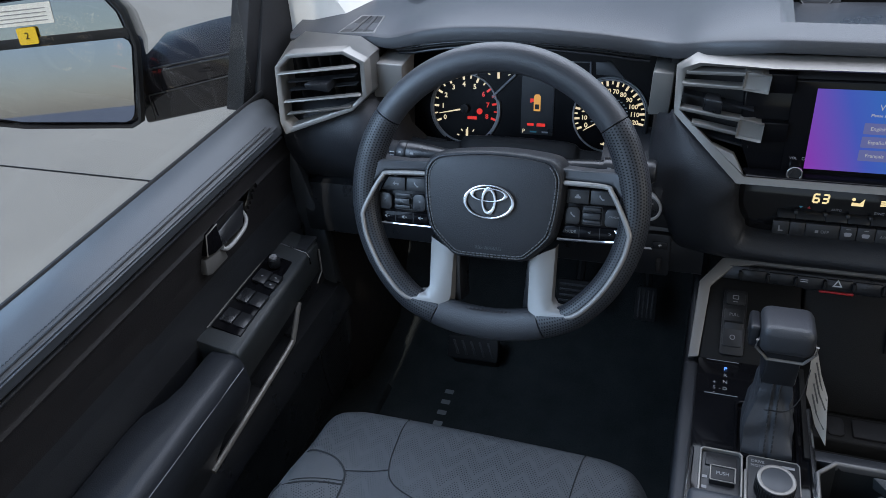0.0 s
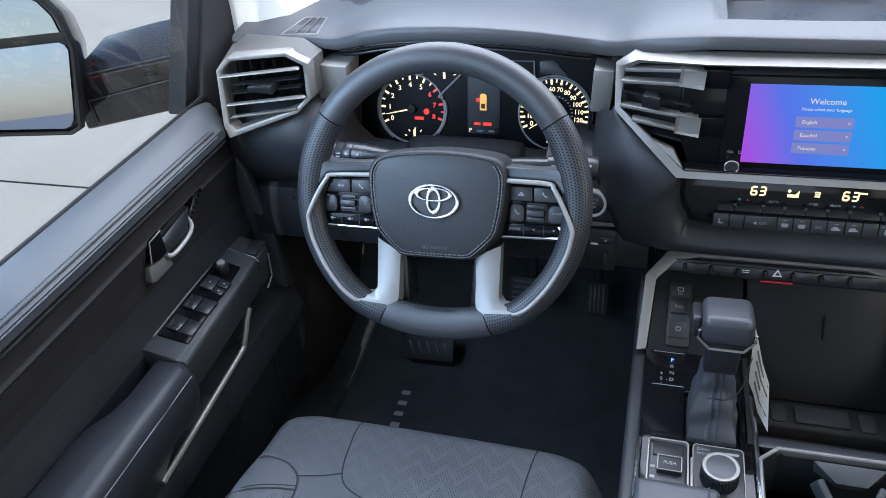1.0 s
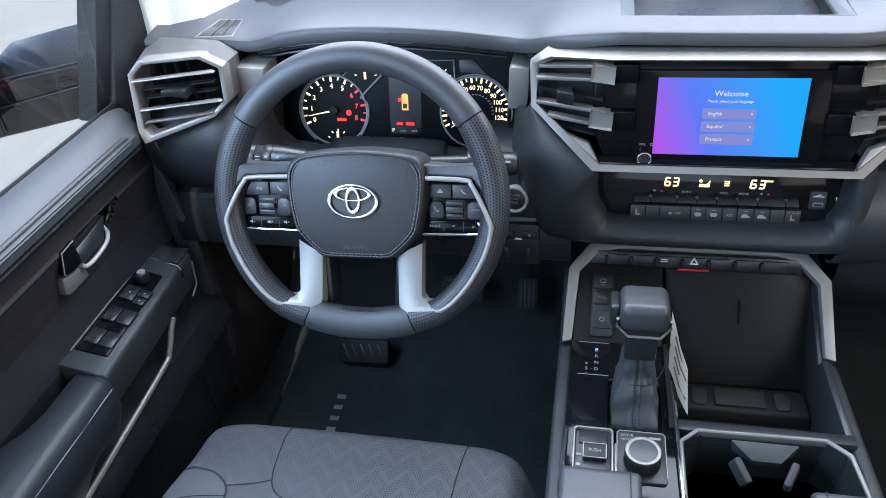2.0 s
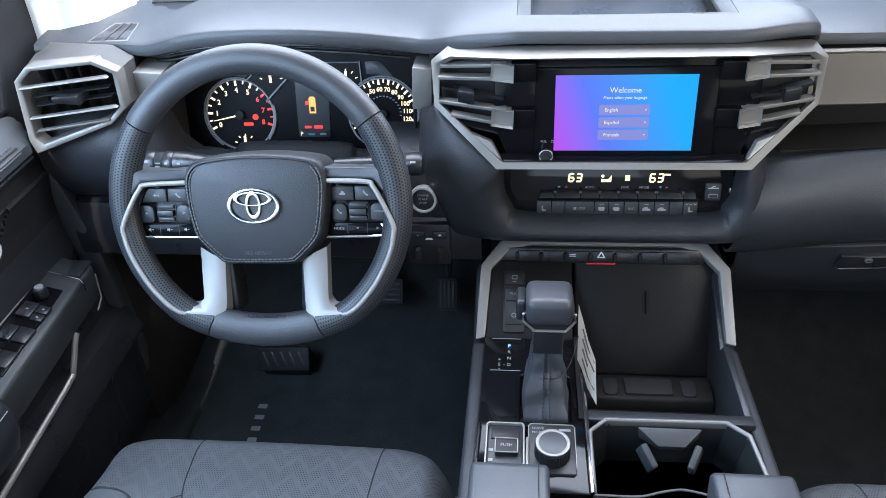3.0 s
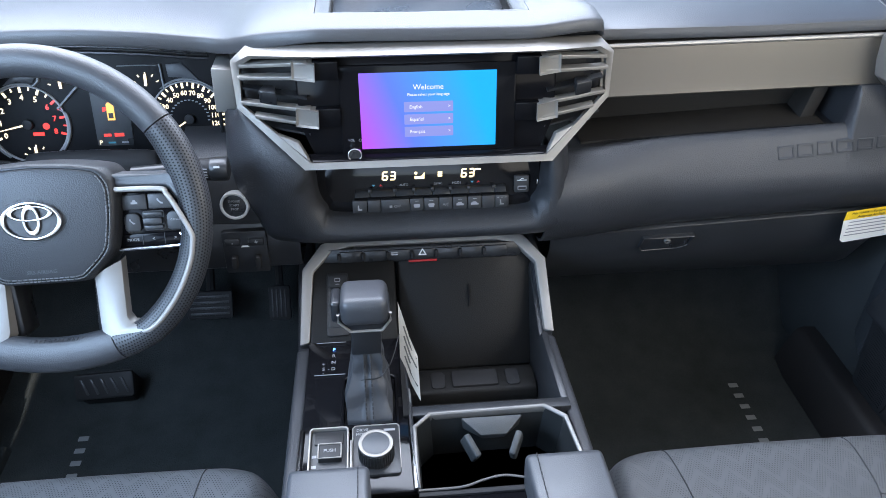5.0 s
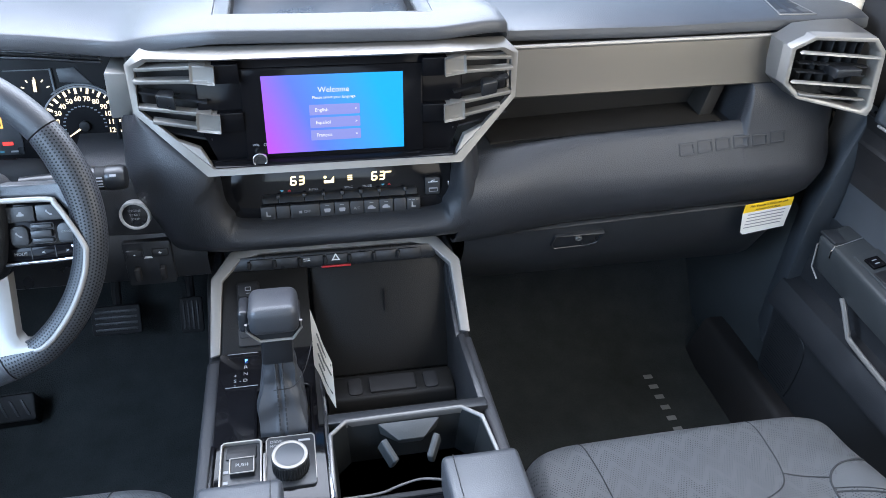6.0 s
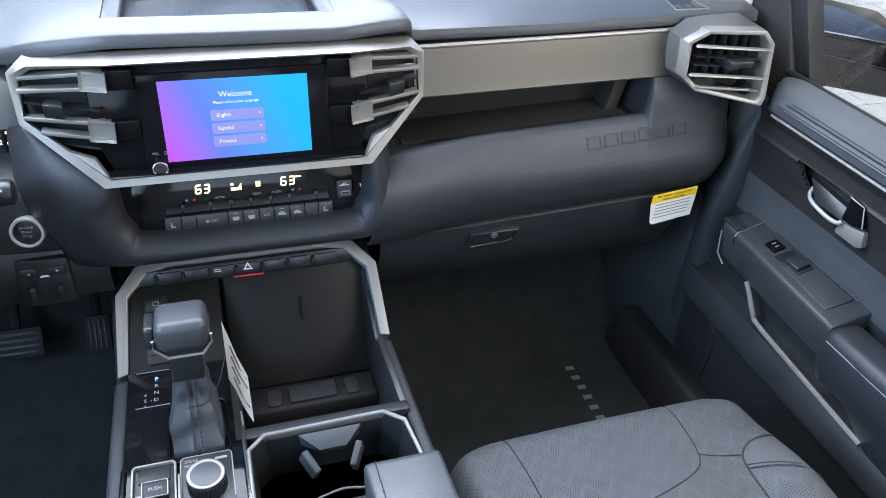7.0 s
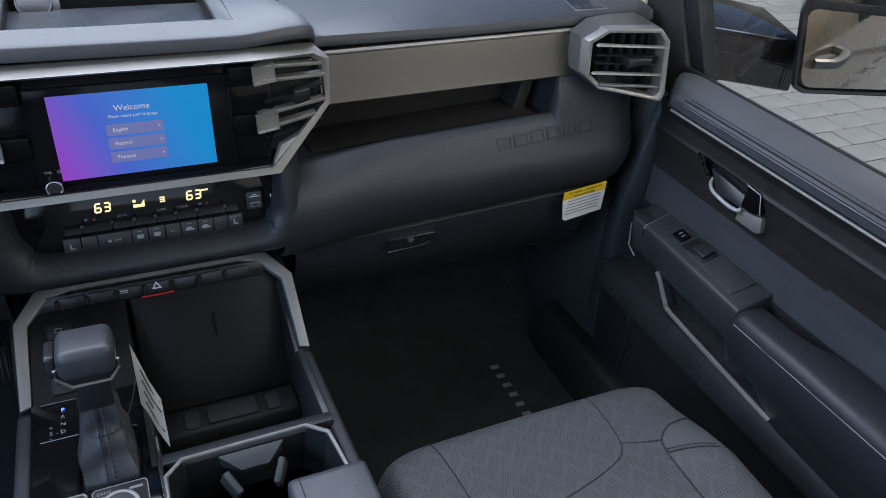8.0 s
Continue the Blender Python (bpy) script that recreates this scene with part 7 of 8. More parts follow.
# footwell side panels
for s in (-1, 1):
    k = hull([(X0 + s * 0.835, 0.06, FLOOR), (X0 + s * 0.845, 0.05, 0.36), (X0 + s * 0.845, 0.55, 0.44), (X0 + s * 0.80, 0.55, FLOOR)], [(X0 + s * 0.90, 0.06, FLOOR), (X0 + s * 0.90, 0.05, 0.36), (X0 + s * 0.90, 0.55, 0.44), (X0 + s * 0.90, 0.55, FLOOR)], 0.01)
    # Like panels; darker for the driver, lighter opposite: side lighting put into the colour.
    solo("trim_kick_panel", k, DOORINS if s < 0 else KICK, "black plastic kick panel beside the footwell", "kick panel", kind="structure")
    sill = hull([(X0 + s * 0.76, -0.95, FLOOR), (X0 + s * 0.76, 0.10, FLOOR), (X0 + s * 0.775, 0.10, -0.045), (X0 + s * 0.775, -0.95, -0.045)], [(X0 + s * 0.89, -0.95, FLOOR), (X0 + s * 0.89, 0.10, FLOOR), (X0 + s * 0.89, 0.10, -0.045), (X0 + s * 0.89, -0.95, -0.045)], 0.006)
    solo("trim_sill", sill, CARPET, "black carpeted door sill", "sill", kind="structure")

# raised sill plate along the passenger's door opening
sill = grid([[(x, y, z) for x, z in ((0.824, 0.034), (0.796, 0.036), (0.786, 0.033), (0.779, 0.024), (0.768, -0.010), (0.758, -0.045), (0.752, -0.085))] for y in span(0.205, -0.80, 12)])
solo("trim_sill_plate", thicken(sill, 0.004), DOORINS, "black plastic sill plate along the door opening", "sill plate", kind="structure", angle=50)

# ---- doors ----
def door(s, n):
    f = lambda x, y, z: (X0 + s * x, y, z)
    side = "driver" if s < 0 else "passenger"
    d = thing("door_%d" % n, f(0.90, -0.4, -0.05), "closed black %s door lining with leather sill and armrest" % side, "door", kind="structure")
    ys = span(0.02, -0.04, 12) + span(-0.08, -0.86, 14)
    sec = lambda y: [(0.848, 0.600), (0.812, 0.600), (0.804, 0.607), (0.803, 0.622), (0.812, 0.632), (0.826, 0.6445), (0.838, 0.6515), (0.847, 0.654), (0.850, 0.604)]

    def sill_row(y):
        k = min(1.0, max(0.0, (y + 0.035) / 0.055))
        near = 0.803 + 0.055 * (1 - math.sqrt(1 - k * k))
        return [f(max(x, near), y, z - 0.010 * k * k * (z > 0.61)) for x, z in sec(y)]

    cushion = part("sill_pad", grid([sill_row(y) for y in ys], close_v=True, cap=True), DOORPAD, d, "soft blue-grey leather door sill")
    for z, x in ((0.6275, 0.8055), (0.6195, 0.8015)):
        part("seam", tube([f(x, y, z) for y in span(-0.045, -0.86, 10)], 0.0013, 6), DARKTHREAD if z > 0.62 else PADGREY, cushion)
    for k in range(150):
        y = -0.05 - 0.0052 * k
        part("stitch", tube([f(0.809, y, 0.6305), f(0.809, y - 0.0018, 0.6318), f(0.809, y - 0.0036, 0.6305)], 0.0006, 4), SEAM, cushion)
    # Same trim on both doors; the driver's is blackened for the dimmer light there.
    part("sill_trim", tube([f(0.8075, y, 0.5995) for y in span(-0.02, -0.86, 10)], 0.0024, 8), SPOKE if s > 0 else SMOOTH, d, "thin trim line under the sill")
    part("glass_seal", hull([f(0.8465, 0.02, 0.650), f(0.8475, 0.02, 0.658), f(0.8475, -0.86, 0.658), f(0.8465, -0.86, 0.650)], [f(0.854, 0.02, 0.640), f(0.854, 0.02, 0.656), f(0.854, -0.86, 0.656), f(0.854, -0.86, 0.640)], 0.002), RUBBER, d, "black rubber window seal")
    # upper insert with a crease, and the lower lining
    pz, px = (0.40, 0.45, 0.50, 0.542, 0.546, 0.550, 0.572, 0.596, 0.604), (0.850, 0.852, 0.848, 0.838, 0.836, 0.838, 0.840, 0.832, 0.822)
    ins = grid([[f(lerp(z, pz, px), y, z) for z in sorted(set(span(0.40, 0.604, 40) + list(pz)))] for y in span(0.03, -0.86, 150)])
    middle = {g: g.calc_center_median() for g in ins.faces}
    hole = [g for g, c in middle.items() if -0.188 < c.y < -0.072 - 0.98 * max(0.0, 0.5495 - c.z) and 0.488 < c.z < 0.548]
    bmesh.ops.delete(ins, geom=hole, context="FACES")
    split = lambda y: lerp(y, (-0.371, 0.020), (0.474, 0.471))
    lowband = ins.copy()
    bmesh.ops.delete(ins, geom=[g for g in ins.faces if g.calc_center_median().z < split(g.calc_center_median().y)], context="FACES")
    bmesh.ops.delete(lowband, geom=[g for g in lowband.faces if g.calc_center_median().z >= split(g.calc_center_median().y)], context="FACES")
    part("insert", shell(ins, 0.004), DOORINS, d, "dark door insert panel")
    # Same band on both doors; the passenger's lighter skin paints in its extra light.
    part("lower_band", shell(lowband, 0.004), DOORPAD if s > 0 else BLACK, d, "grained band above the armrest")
    part("crease_trim", tube([f(0.8365, y, 0.5455) for y in span(-0.22, -0.86, 4)], 0.0012, 6), GREYPRINT, d)
    low = grid([[f(x, y, z) for x, z in ((0.850, 0.40), (0.852, 0.36), (0.850, 0.33), (0.836, 0.32), (0.835, 0.270), (0.806, 0.262), (0.800, 0.250), (0.790, 0.225), (0.792, 0.218), (0.812, 0.206), (0.825, 0.05), (0.86, -0.03))] for y in span(0.045, -0.86, 12)])
    # The driver's lining takes the darker plastic, shade put into the colour.
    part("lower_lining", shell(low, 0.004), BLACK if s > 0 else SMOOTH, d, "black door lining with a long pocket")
    # armrest: switch plinth and leather pad
    top = [(0.797, 0.390), (0.800, 0.396), (0.858, 0.412), (0.858, 0.34), (0.806, 0.33)]
    rows = []
    for y, dx, dz in ((0.002, 0.010, -0.004), (-0.004, 0.002, -0.001), (-0.03, 0.0, 0.0), (-0.15, -0.008, 0.0), (-0.287, -0.017, 0.002)):
        rows.append([f(x + dx * (x < 0.84), y, z + dz) for x, z in top])
    arm = part("armrest", bevel(grid(rows, False, True, True), 0.003), KICK, d, "dark armrest plinth")
    part("armrest_cap", box(tuple(min(a, b) for a, b in zip(f(0.799, -0.040, 0.396), f(0.856, 0.0, 0.402))), tuple(max(a, b) for a, b in zip(f(0.799, -0.040, 0.396), f(0.856, 0.0, 0.402))), 0.003), BLACK, arm)
    part("armrest_band", tube([f(0.858, -0.042, 0.4135), f(0.799, -0.042, 0.3965), f(0.7955, -0.042, 0.388), f(0.797, -0.042, 0.374)], 0.0012, 6), CHROME, arm)
    part("armrest_band", tube([f(0.7985, -0.006, 0.378), f(0.799, -0.012, 0.335), f(0.801, -0.03, 0.322)], 0.0016, 6), SILVER, arm, "thin bright edge line")
    rows = []
    for y, dx, dz, w in ((-0.285, 0.006, -0.005, 0.9), (-0.288, 0.002, -0.001, 0.97), (-0.30, 0.0, 0.002, 1.0), (-0.36, -0.004, 0.006, 1.0), (-0.395, -0.005, 0.008, 1.15), (-0.42, -0.006, 0.009, 1.5), (-0.45, -0.008, 0.010, 1.62), (-0.60, -0.014, 0.014, 1.62), (-0.86, -0.016, 0.016, 1.62)):
        loop = [(0.772, 0.345), (0.772, 0.378), (0.777, 0.391), (0.786, 0.397), (0.786 + 0.036 * w, 0.398), (0.790 + 0.040 * w, 0.39), (0.790 + 0.040 * w, 0.33), (0.79, 0.30)]
        rows.append([f(x + dx, y, z + dz) for x, z in loop])
    apad = part("armrest_pad", grid(rows, False, True, True), ARMPAD, d, "padded dark grey leather armrest", 50)
    part("seam", tube([f(0.7715 + lerp(y, (-0.86, -0.6, -0.3), (-0.016, -0.014, 0.0)), y, 0.379 + lerp(y, (-0.86, -0.6, -0.3), (0.016, 0.014, 0.002))) for y in span(-0.295, -0.86, 8)], 0.0008, 6), THREAD, apad)
    part("pocket_pad", hull([f(0.784, -0.29, 0.345), f(0.772, -0.86, 0.36), f(0.79, -0.86, 0.24), f(0.800, -0.40, 0.252)], [f(0.84, -0.29, 0.345), f(0.84, -0.86, 0.36), f(0.84, -0.86, 0.24), f(0.84, -0.40, 0.252)], 0.006), BLACK, d)
    part("pocket_trim", tube(curve([f(0.800, -0.095, 0.332), f(0.800, -0.108, 0.320), f(0.801, -0.132, 0.290), f(0.801, -0.150, 0.281), f(0.800, -0.25, 0.273), f(0.797, -0.392, 0.265)], 4), 0.0046, 8), SILVER, d, "satin silver line along the door pocket")
    # window switches
    swp = part("switch_plate", hull([f(0.808, -0.075, 0.4015), f(0.847, -0.075, 0.4125), f(0.842, -0.255, 0.4125), f(0.795, -0.255, 0.4015)], [f(0.808, -0.075, 0.392), f(0.847, -0.075, 0.40), f(0.842, -0.255, 0.40), f(0.795, -0.255, 0.392)], 0.001), PIANO if s < 0 else KICK, arm, "dark window switch plate")
    part("plate_edge", tube([f(0.848, -0.075, 0.4135), f(0.844, -0.262, 0.4135)], 0.0012, 6), SPOKE if s < 0 else KICK, swp)

    def key(u0, u1, y0, y1, h):
        z = lambda x: 0.4015 + 0.28 * (x - 0.800)
        q = [(u0, y0), (u1, y0), (u1, y1), (u0, y1)]
        return hull([f(x, y, z(x) + h) for x, y in q], [f(x, y, z(x) - 0.002) for x, y in q], 0.0012)

    if s < 0:
        kb = part("mirror_knob", xf(disc(0, 0, 0.0095, 0, 0.016, 20, bevel_w=0.002), Matrix.Translation(f(0.824, -0.098, 0.407))), SMOOTH, swp, "round mirror adjusting knob")
        part("knob_cap", xf(disc(0, 0, 0.0065, 0.015, 0.020, 16, bevel_w=0.001), Matrix.Translation(f(0.824, -0.098, 0.407))), GREYPRINT, kb)
        for q in ((0.800, 0.816, -0.118, -0.134, 0.003), (0.818, 0.838, -0.116, -0.146, 0.003), (0.800, 0.816, -0.136, -0.150, 0.003), (0.798, 0.818, -0.165, -0.194, 0.003), (0.820, 0.838, -0.165, -0.194, 0.003), (0.797, 0.816, -0.212, -0.241, 0.003), (0.818, 0.837, -0.212, -0.241, 0.003)):
            k = part("switch", key(*q), SMOOTH, swp)
            if q[2] > -0.15:
                part("print", key((q[0] + q[1]) / 2 - 0.002, (q[0] + q[1]) / 2 + 0.002, (q[2] + q[3]) / 2 + 0.0015, (q[2] + q[3]) / 2 - 0.0015, 0.0036), GREYPRINT, k)
    else:
        lk = part("switch", key(0.812, 0.832, -0.092, -0.116, 0.0022), PIANO, swp, "small black lock switch")
        for y in (-0.100, -0.108):
            part("print", key(0.818, 0.826, y + 0.0014, y - 0.0014, 0.0028), GREYPRINT, lk)
        part("switch_well", key(0.806, 0.838, -0.124, -0.176, 0.0006), DIAL, swp)
        part("switch", key(0.811, 0.834, -0.142, -0.170, 0.0065), SWITCH, swp, "black window rocker")
    # inside handle in its recess
    skin = lambda y, z, o=0.0: f(lerp(z, pz, px) - o, y, z)
    ring_o = [(-0.062, 0.552), (-0.082, 0.520), (-0.100, 0.503), (-0.122, 0.490), (-0.180, 0.4815), (-0.232, 0.484), (-0.240, 0.492), (-0.228, 0.554), (-0.220, 0.559), (-0.190, 0.560)]
    ring_i = [(-0.0680, 0.5495), (-0.0855, 0.5215), (-0.1025, 0.5055), (-0.1235, 0.4930), (-0.180, 0.4845), (-0.229, 0.4870), (-0.2355, 0.4940), (-0.2245, 0.5520), (-0.218, 0.5555), (-0.190, 0.5565)]
    hb = part("handle_bezel", band([skin(y, z, 0.0035) for y, z in ring_o], [skin(y, z, 0.0020) for y, z in ring_i], (s * 0.012, 0, 0), 0.0010), HOUSE, d, "thin dull silver handle surround")
    cup = [(-0.060, 0.550), (-0.075, 0.515), (-0.092, 0.486), (-0.190, 0.482), (-0.190, 0.552)]
    part("handle_recess", hull([f(0.866, y, z) for y, z in cup], [f(0.874, y, z) for y, z in cup]), BLACK, hb)
    grip = curve([f(0.850, -0.106, 0.514), f(0.840, -0.114, 0.508), f(0.833, -0.132, 0.504), f(0.830, -0.163, 0.502), f(0.829, -0.186, 0.504), f(0.831, -0.193, 0.510)], 4)
    part("handle_lever", tube(grip, 0.0032, 10), LEVER, hb, "bright silver curved pull lever")
    part("lever_web", hull([f(0.846, -0.100, 0.530), f(0.846, -0.190, 0.522), f(0.836, -0.186, 0.506), f(0.836, -0.130, 0.506)], [f(0.866, -0.100, 0.530), f(0.866, -0.190, 0.522), f(0.866, -0.186, 0.500), f(0.866, -0.130, 0.500)], 0.001), SMOOTH, hb)
    tab = [(-0.192, 0.551), (-0.219, 0.549), (-0.229, 0.520), (-0.212, 0.514), (-0.190, 0.513)]
    part("lock_tab", hull([f(0.829, y, z) for y, z in tab], [f(0.846, y, z) for y, z in tab], 0.002), PIANO, hb, "black lock tab")
    part("tab_edge", tube([f(0.8285, y, z) for y, z in tab[:3]], 0.0011, 6), SILVER, hb, "thin silver edge of the lock tab")
    plate = [(-0.186, 0.507), (-0.210, 0.510), (-0.231, 0.515), (-0.236, 0.491), (-0.226, 0.486), (-0.184, 0.486)]
    # Driver's plate in darker silver stands for less light on that door.
    part("handle_plate", hull([f(0.833, y, z) for y, z in plate], [f(0.846, y, z) for y, z in plate], 0.003), SPOKE if s > 0 else HOUSE, hb, "dull silver plate below the tab")
    part("front_edge", hull([f(0.838, 0.03, 0.60), f(0.80, 0.03, 0.40), f(0.81, 0.045, 0.10), f(0.88, 0.045, 0.10), f(0.88, 0.03, 0.60)], [f(0.845, 0.12, 0.60), f(0.845, 0.12, 0.40), f(0.845, 0.12, 0.10), f(0.88, 0.12, 0.10), f(0.88, 0.12, 0.60)], 0.01), DOORPAD, d)
    dots = bmesh.new()
    for a in range(26):
        for b in range(22):
            y, z = 0.035 - 0.0036 * a, 0.055 + 0.0066 * b
            if (y + 0.0) < 0.035 - 0.35 * max(0, z - 0.17) and y > -0.045 + 0.2 * max(0, 0.09 - z):
                x = lerp(z, (0.05, 0.206), (0.825, 0.812)) - 0.0044
                c = [dots.verts.new(f(x, y + u, z + w)) for u, w in ((-0.0009, -0.0016), (0.0009, -0.0016), (0.0009, 0.0016), (-0.0009, 0.0016))]
                dots.faces.new(c)
    tagged(part("speaker_holes", dots, DIAL, d, "field of small speaker holes"), kind="stuff")
    edge = curve([(-0.032, 0.198, 0), (-0.052, 0.190, 0), (-0.060, 0.176, 0), (-0.061, 0.143, 0), (-0.054, 0.085, 0), (-0.046, 0.052, 0)], 4)
    part("speaker_edge", tube([f(lerp(p[1], (0.05, 0.206), (0.825, 0.812)) - 0.0042, p[0], p[1]) for p in edge], 0.0016, 6), DIAL, d, "dark rim of the speaker field")
    # mirror-corner trim and the window frame
    lean = lambda z: 0.862 - 0.12 * (z - 0.65)
    inner = [(-0.020, 0.640), (0.041, 0.791), (0.125, 1.0), (0.165, 1.0), (0.078, 0.785), (0.012, 0.632)]
    part("window_frame", hull([f(lean(z), y, z) for y, z in inner], [f(lean(z) + 0.032, y, z) for y, z in inner], 0.004), RUBBER, d, "black front bar of the window frame")
    base = [(0.010, 0.55), (0.012, 0.640), (0.074, 0.79), (0.10, 0.86), (0.20, 0.86), (0.36, 0.72), (0.36, 0.55)]
    part("pillar_base", hull([f(0.852 - 0.08 * max(0, z - 0.65), y, z) for y, z in base], [f(0.905 - 0.08 * max(0, z - 0.65), y, z) for y, z in base], 0.008), RUBBER, d, "black trim at the foot of the pillar")
    part("window_frame", tube([f(0.845, 0.09, 0.95), f(0.80, -0.06, 1.22), f(0.79, -0.5, 1.25), f(0.80, -0.86, 1.22)], 0.012, 8), RUBBER, d)
    pn = part("window_pane", hull([f(0.855, 0.00, 0.64), f(0.855, -0.86, 0.64), f(0.80, -0.86, 1.22), f(0.805, -0.10, 1.22), f(0.835, 0.03, 1.0)], [f(0.858, 0.00, 0.64), f(0.858, -0.86, 0.64), f(0.803, -0.86, 1.22), f(0.808, -0.10, 1.22), f(0.838, 0.03, 1.0)]), GLASS, d, "clear side window")
    pn.visible_shadow = False
    # outer skin with its pull handle, seen in the mirror
    sk = grid([[f(x, y, z) for x, z in ((0.862, 0.642), (0.890, 0.622), (0.955, 0.580), (0.982, 0.45), (0.980, 0.20), (0.97, -0.10), (0.95, -0.45))] for y in span(0.75, -2.1, 10)])
    part("outer_skin", shell(sk, 0.004), BODYSIDE, d, "bronze-brown metallic outer body side, coloured as if sunlit", 60)
    for yy in (-0.72, -1.75):
        part("outer_handle", tube(curve([f(0.982, yy, 0.47), f(1.016, yy + 0.03, 0.473), f(1.020, yy + 0.12, 0.473), f(0.982, yy + 0.16, 0.47)], 4), 0.013, 8), SPOKE, d, "silver outer door handle")
    return d


door(-1, 1)
door(1, 2)


def wing_mirror(s):
    """Tall two-pane mirror on an arm; the head is turned in and tilted up."""
    m = thing("wing_mirror", (s * 1.2, 0.05, 0.55), "large dark wing mirror with two panes on an arm", "mirror", group="wing mirrors")
    yaw, tilt, x0, z0 = (20, 11.0, 1.106, 0.602) if s < 0 else (33, -0.5, 1.091, 0.606)
    yaw, tilt = radians(yaw), radians(tilt)
    face = Vector((-s * math.sin(yaw) * math.cos(tilt), -math.cos(yaw) * math.cos(tilt), math.sin(tilt)))
    out = Vector((s * math.cos(yaw), -math.sin(yaw), 0))
    up = out.cross(face) if s < 0 else face.cross(out)
    if up.z < 0:
        up = -up
    g = lambda pts, d: [Vector((s * x0, 0, z0)) + out * a + up * b + face * d for a, b in pts]
    low = [(0.020, -0.003), (0.010, 0.0), (0.003, 0.008), (-0.001, 0.020), (-0.023, 0.118), (-0.020, 0.127), (-0.012, 0.132), (0.270, 0.132), (0.270, 0.075), (0.262, 0.045), (0.240, 0.026), (0.19, 0.014)]
    top = [(-0.018, 0.147), (-0.013, 0.172), (0.002, 0.194), (0.022, 0.206), (0.245, 0.200), (0.265, 0.190), (0.270, 0.147)]
    rim = [(0.010, -0.014), (-0.008, -0.006), (-0.012, 0.012), (-0.034, 0.120), (-0.026, 0.175), (-0.008, 0.203), (0.018, 0.218), (0.25, 0.212), (0.277, 0.195), (0.282, 0.045), (0.245, 0.014), (0.19, 0.003)]
    mid = Vector((0.125, 0.10))
    toward = lambda pts, k: [tuple(mid + (Vector(p) - mid) * k) for p in pts]
    part("mirror_pane", hull(g(low, 0.0), g(low, -0.004)), SKYMIRROR if s < 0 else CLEARMIRROR, m, "main mirror glass")
    part("mirror_pane", hull(g(top, 0.0), g(top, -0.004)), DULLMIRROR, m, "darker upper mirror glass")
    part("rim", band(g(rim, 0.006), g(toward(rim, 0.955), 0.003), tuple(-0.02 * face), 0.003), RUBBER, m, "black rubber edge")
    bar = [(-0.025, 0.132), (0.275, 0.132), (0.275, 0.147), (-0.025, 0.147)]
    part("divider", hull(g(bar, 0.003), g(bar, -0.008), 0.001), RUBBER, m)
    part("housing", hull(g(toward(rim, 1.01), -0.006), g(toward(rim, 0.80), -0.13), 0.014, 3), BODYPAINT, m, "dark glossy housing")
    f = lambda x, y, z: (s * x, y, z)
    part("arm", hull([f(0.885, 0.140, 0.585), f(0.885, 0.130, 0.690), f(0.97, 0.100, 0.680), f(1.10, 0.060, 0.664), f(1.14, 0.050, 0.660), f(1.14, 0.050, 0.565), f(0.97, 0.100, 0.590)], [f(0.885, 0.26, 0.585), f(0.885, 0.27, 0.715), f(0.97, 0.24, 0.712), f(1.05, 0.20, 0.705), f(1.14, 0.17, 0.690), f(1.14, 0.17, 0.565), f(0.97, 0.22, 0.59)], 0.006, 3), BODYPAINT, m, "dark glossy mirror arm")
    part("arm_trim", tube([f(0.955, 0.1030, 0.640), f(0.975, 0.0965, 0.643), f(1.115, 0.0530, 0.620), f(1.118, 0.0520, 0.575)], 0.0012, 6), SMOOTH, m)
    part("arm_trim", tube([f(0.890, 0.1280, 0.692), f(0.97, 0.0990, 0.682), f(1.10, 0.0590, 0.666)], 0.0012, 6), CHROME if s > 0 else SMOOTH, m)
    if s < 0:
        sheet = part("sticker", hull(g([(0.088, 0.166), (0.205, 0.166), (0.205, 0.198), (0.086, 0.198)], 0.0012), g([(0.088, 0.166), (0.205, 0.166), (0.205, 0.198), (0.086, 0.198)], 0.0004)), PAPER, m, "white printed sheet")
        for k in range(4):
            b = 0.171 + 0.006 * k
            part("print", hull(g([(0.096, b), (0.198, b), (0.198, b + 0.0012), (0.096, b + 0.0012)], 0.0018), g([(0.096, b), (0.198, b), (0.198, b + 0.0012), (0.096, b + 0.0012)], 0.0011)), GREYPRINT, sheet)
        tag = rounded(0.031, 0.026, 0.003, 2, 0.135, 0.150)
        card = part("sticker", hull(g(tag, 0.0055), g(tag, 0.0035)), YELLOW, m, "yellow square tag")
        two = lettering("2", 0.015, 0.0003)
        for v in two.verts:
            v.co = g([(0.135 - v.co.x, 0.150 + v.co.y)], 0.006 + v.co.z)[0]
        part("print", two, RUBBER, card)
    return m


wing_mirror(-1)
wing_mirror(1)

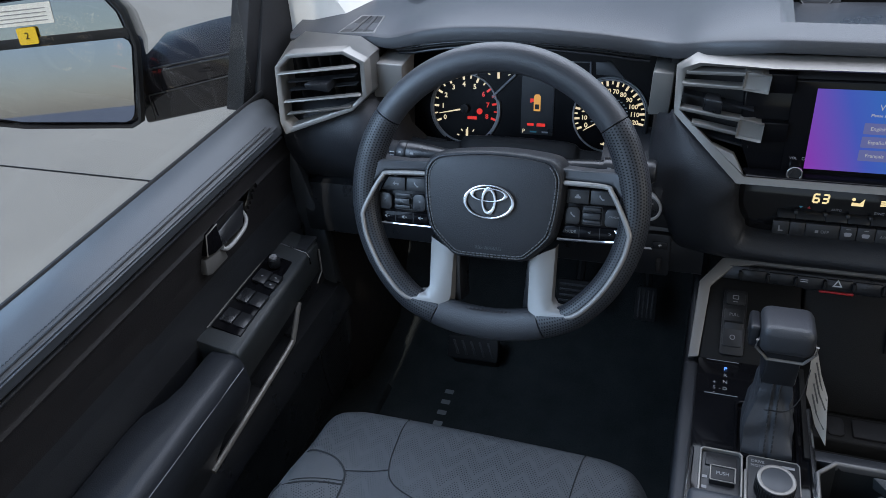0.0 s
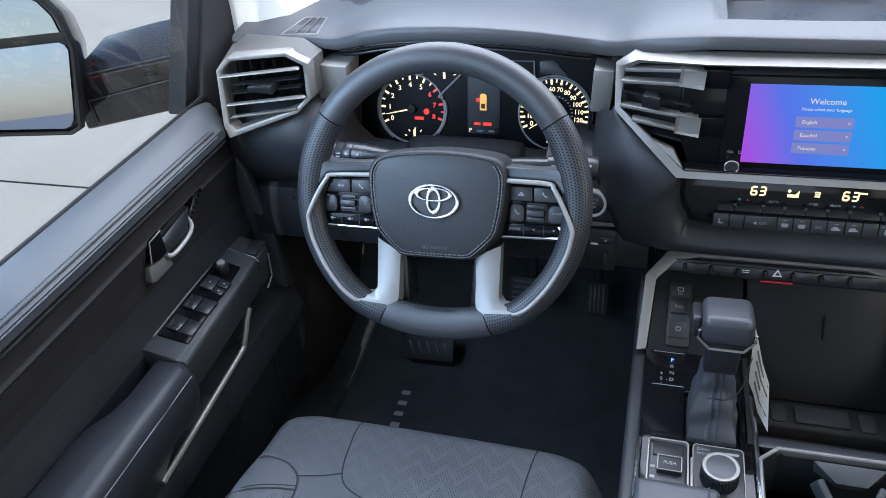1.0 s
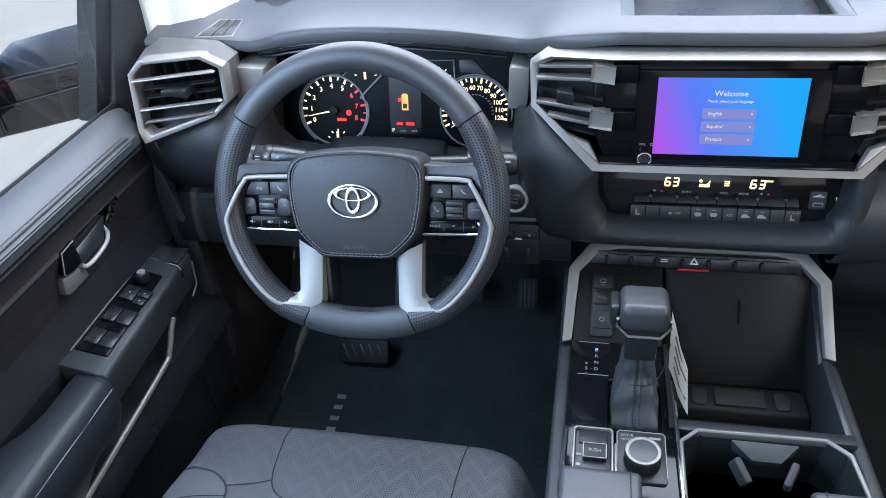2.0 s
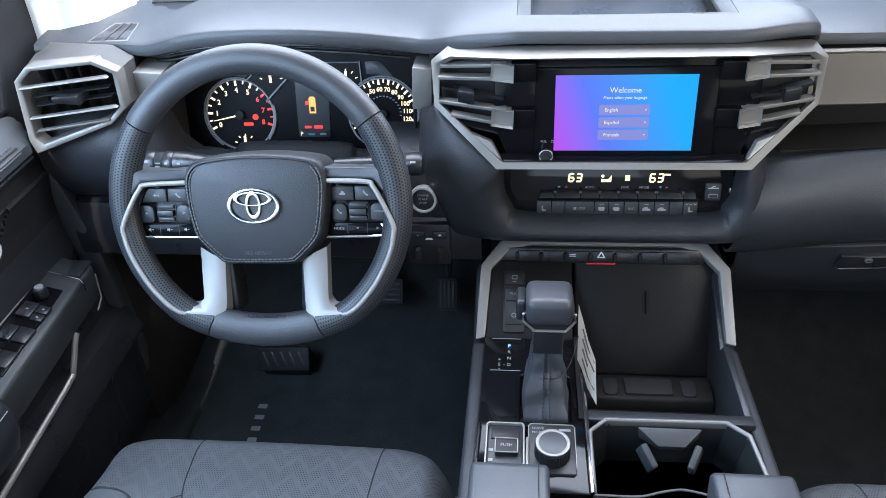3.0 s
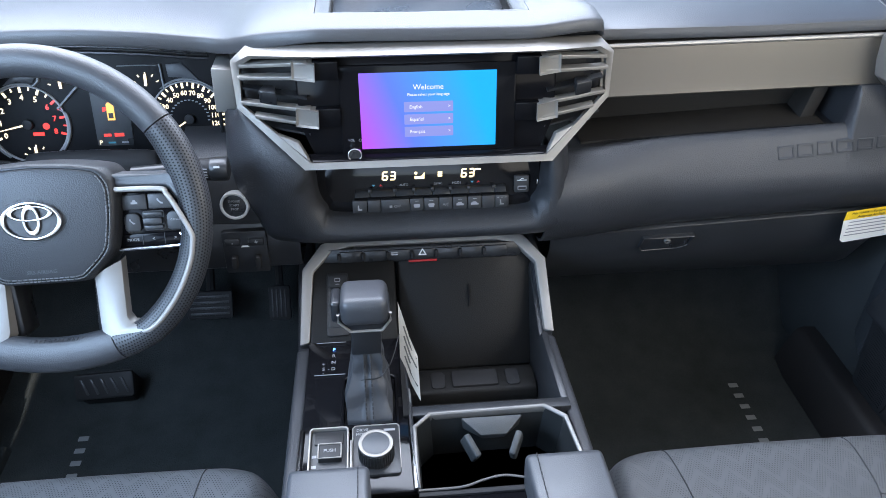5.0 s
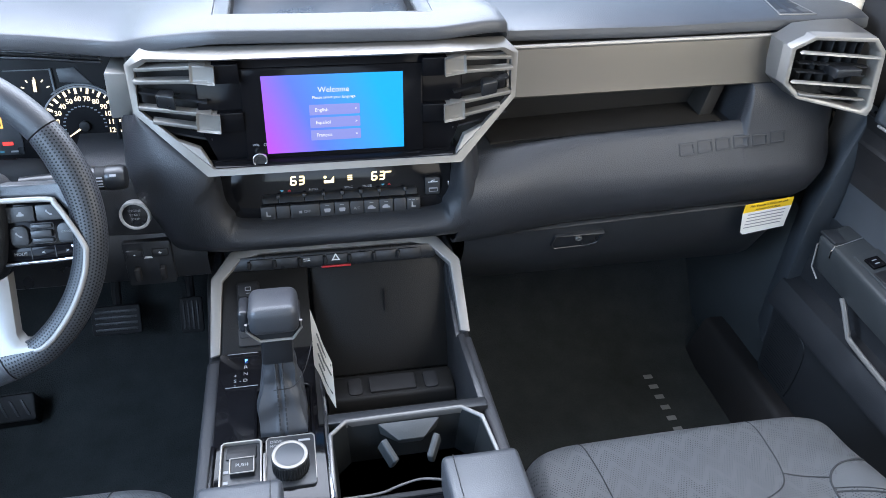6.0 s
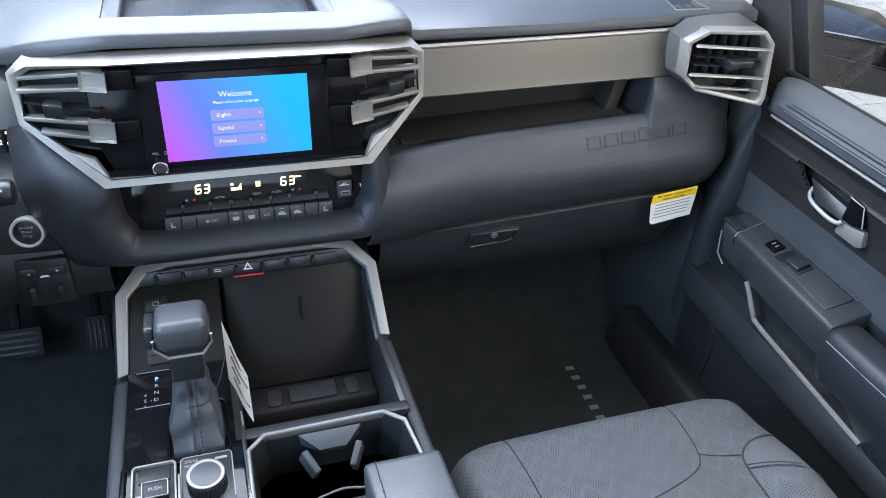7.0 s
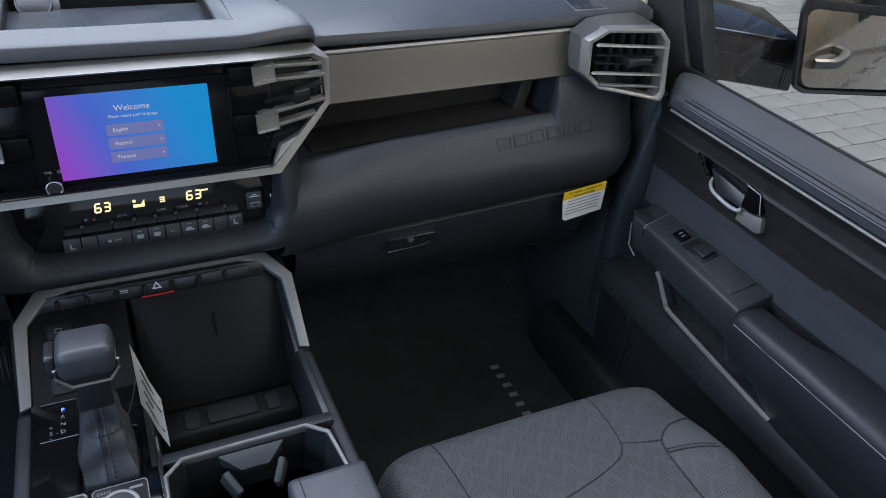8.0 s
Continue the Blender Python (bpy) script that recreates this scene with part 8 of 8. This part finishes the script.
# warning label on the glovebox
lab = thing("warning_label", (0.70, 0.05, 0.385), "white and yellow paper warning label on the glovebox", "label")
LM = plane_frame((0.703, 0.0385, 0.4135), -6, 6, 2.5)
part("paper", xf(prism([(-0.046, 0.012), (0.048, 0.012), (0.050, -0.034), (-0.030, -0.036), (-0.037, -0.03)], 0.0, 0.0008), LM), PAPER, lab)
part("yellow_band", xf(prism([(-0.046, 0.030), (0.046, 0.030), (0.048, 0.0125), (-0.046, 0.0125)], 0.0, 0.0008), LM), YELLOW, lab, "yellow heading band")
for k, text in enumerate(("This Vehicle is Equipped with", "Advanced Air Bags")):
    part("print", xf(lettering(text, 0.0062, 0.0001), LM @ Matrix.Translation((0.0, 0.0245 - 0.0075 * k, 0.001))), RUBBER, lab)
for k in range(5):
    part("print", xf(prism([(-0.034, 0.006 - 0.007 * k), (0.038, 0.006 - 0.007 * k), (0.038, 0.0078 - 0.007 * k), (-0.034, 0.0078 - 0.007 * k)], 0.0008, 0.0012), LM), GREYPRINT, lab)

# ---- pavers on the passenger's side ----
pavement = solo("pavement", box((1.7, -6.0, GROUND - 0.02), (12.0, 9.0, GROUND + 0.004), 0), RUBBER, "grey block paving with dark joints beside the truck", "pavement", kind="structure")
proto = finish(box((-0.143, -0.095, 0.0), (0.143, 0.095, 0.022), 0.006, 1), PAVER, "paver")
rng = random.Random(4)
rest = bmesh.new()
for j in range(-28, 44):
    for i in range(0, 35):
        x, y = 1.75 + 0.292 * i + (0.146 if j % 2 else 0), 0.2 * j
        if x > 11.8:
            continue
        m = Matrix.Translation((x, y, GROUND - 0.012 + rng.uniform(0, 0.003))) @ Matrix.Rotation(rng.uniform(-0.01, 0.01), 4, "Z")
        if 3.2 < x < 6.6 and 1.4 < y < 3.9:
            ob = new("paver", proto)
            ob.parent = pavement
            ob.matrix_basis = Matrix.Translation(-ROOTS[pavement.name]) @ m
        else:
            vs = [rest.verts.new(m @ Vector(c)) for c in ((-0.143, -0.095, 0.022), (0.143, -0.095, 0.022), (0.143, 0.095, 0.022), (-0.143, 0.095, 0.022))]
            lo = [rest.verts.new(v.co - Vector((0, 0, 0.02))) for v in vs]
            rest.faces.new(vs)
            for a in range(4):
                rest.faces.new((vs[a], lo[a], lo[(a + 1) % 4], vs[(a + 1) % 4]))
tagged(part("paver_field", rest, PAVER, pavement), kind="stuff")
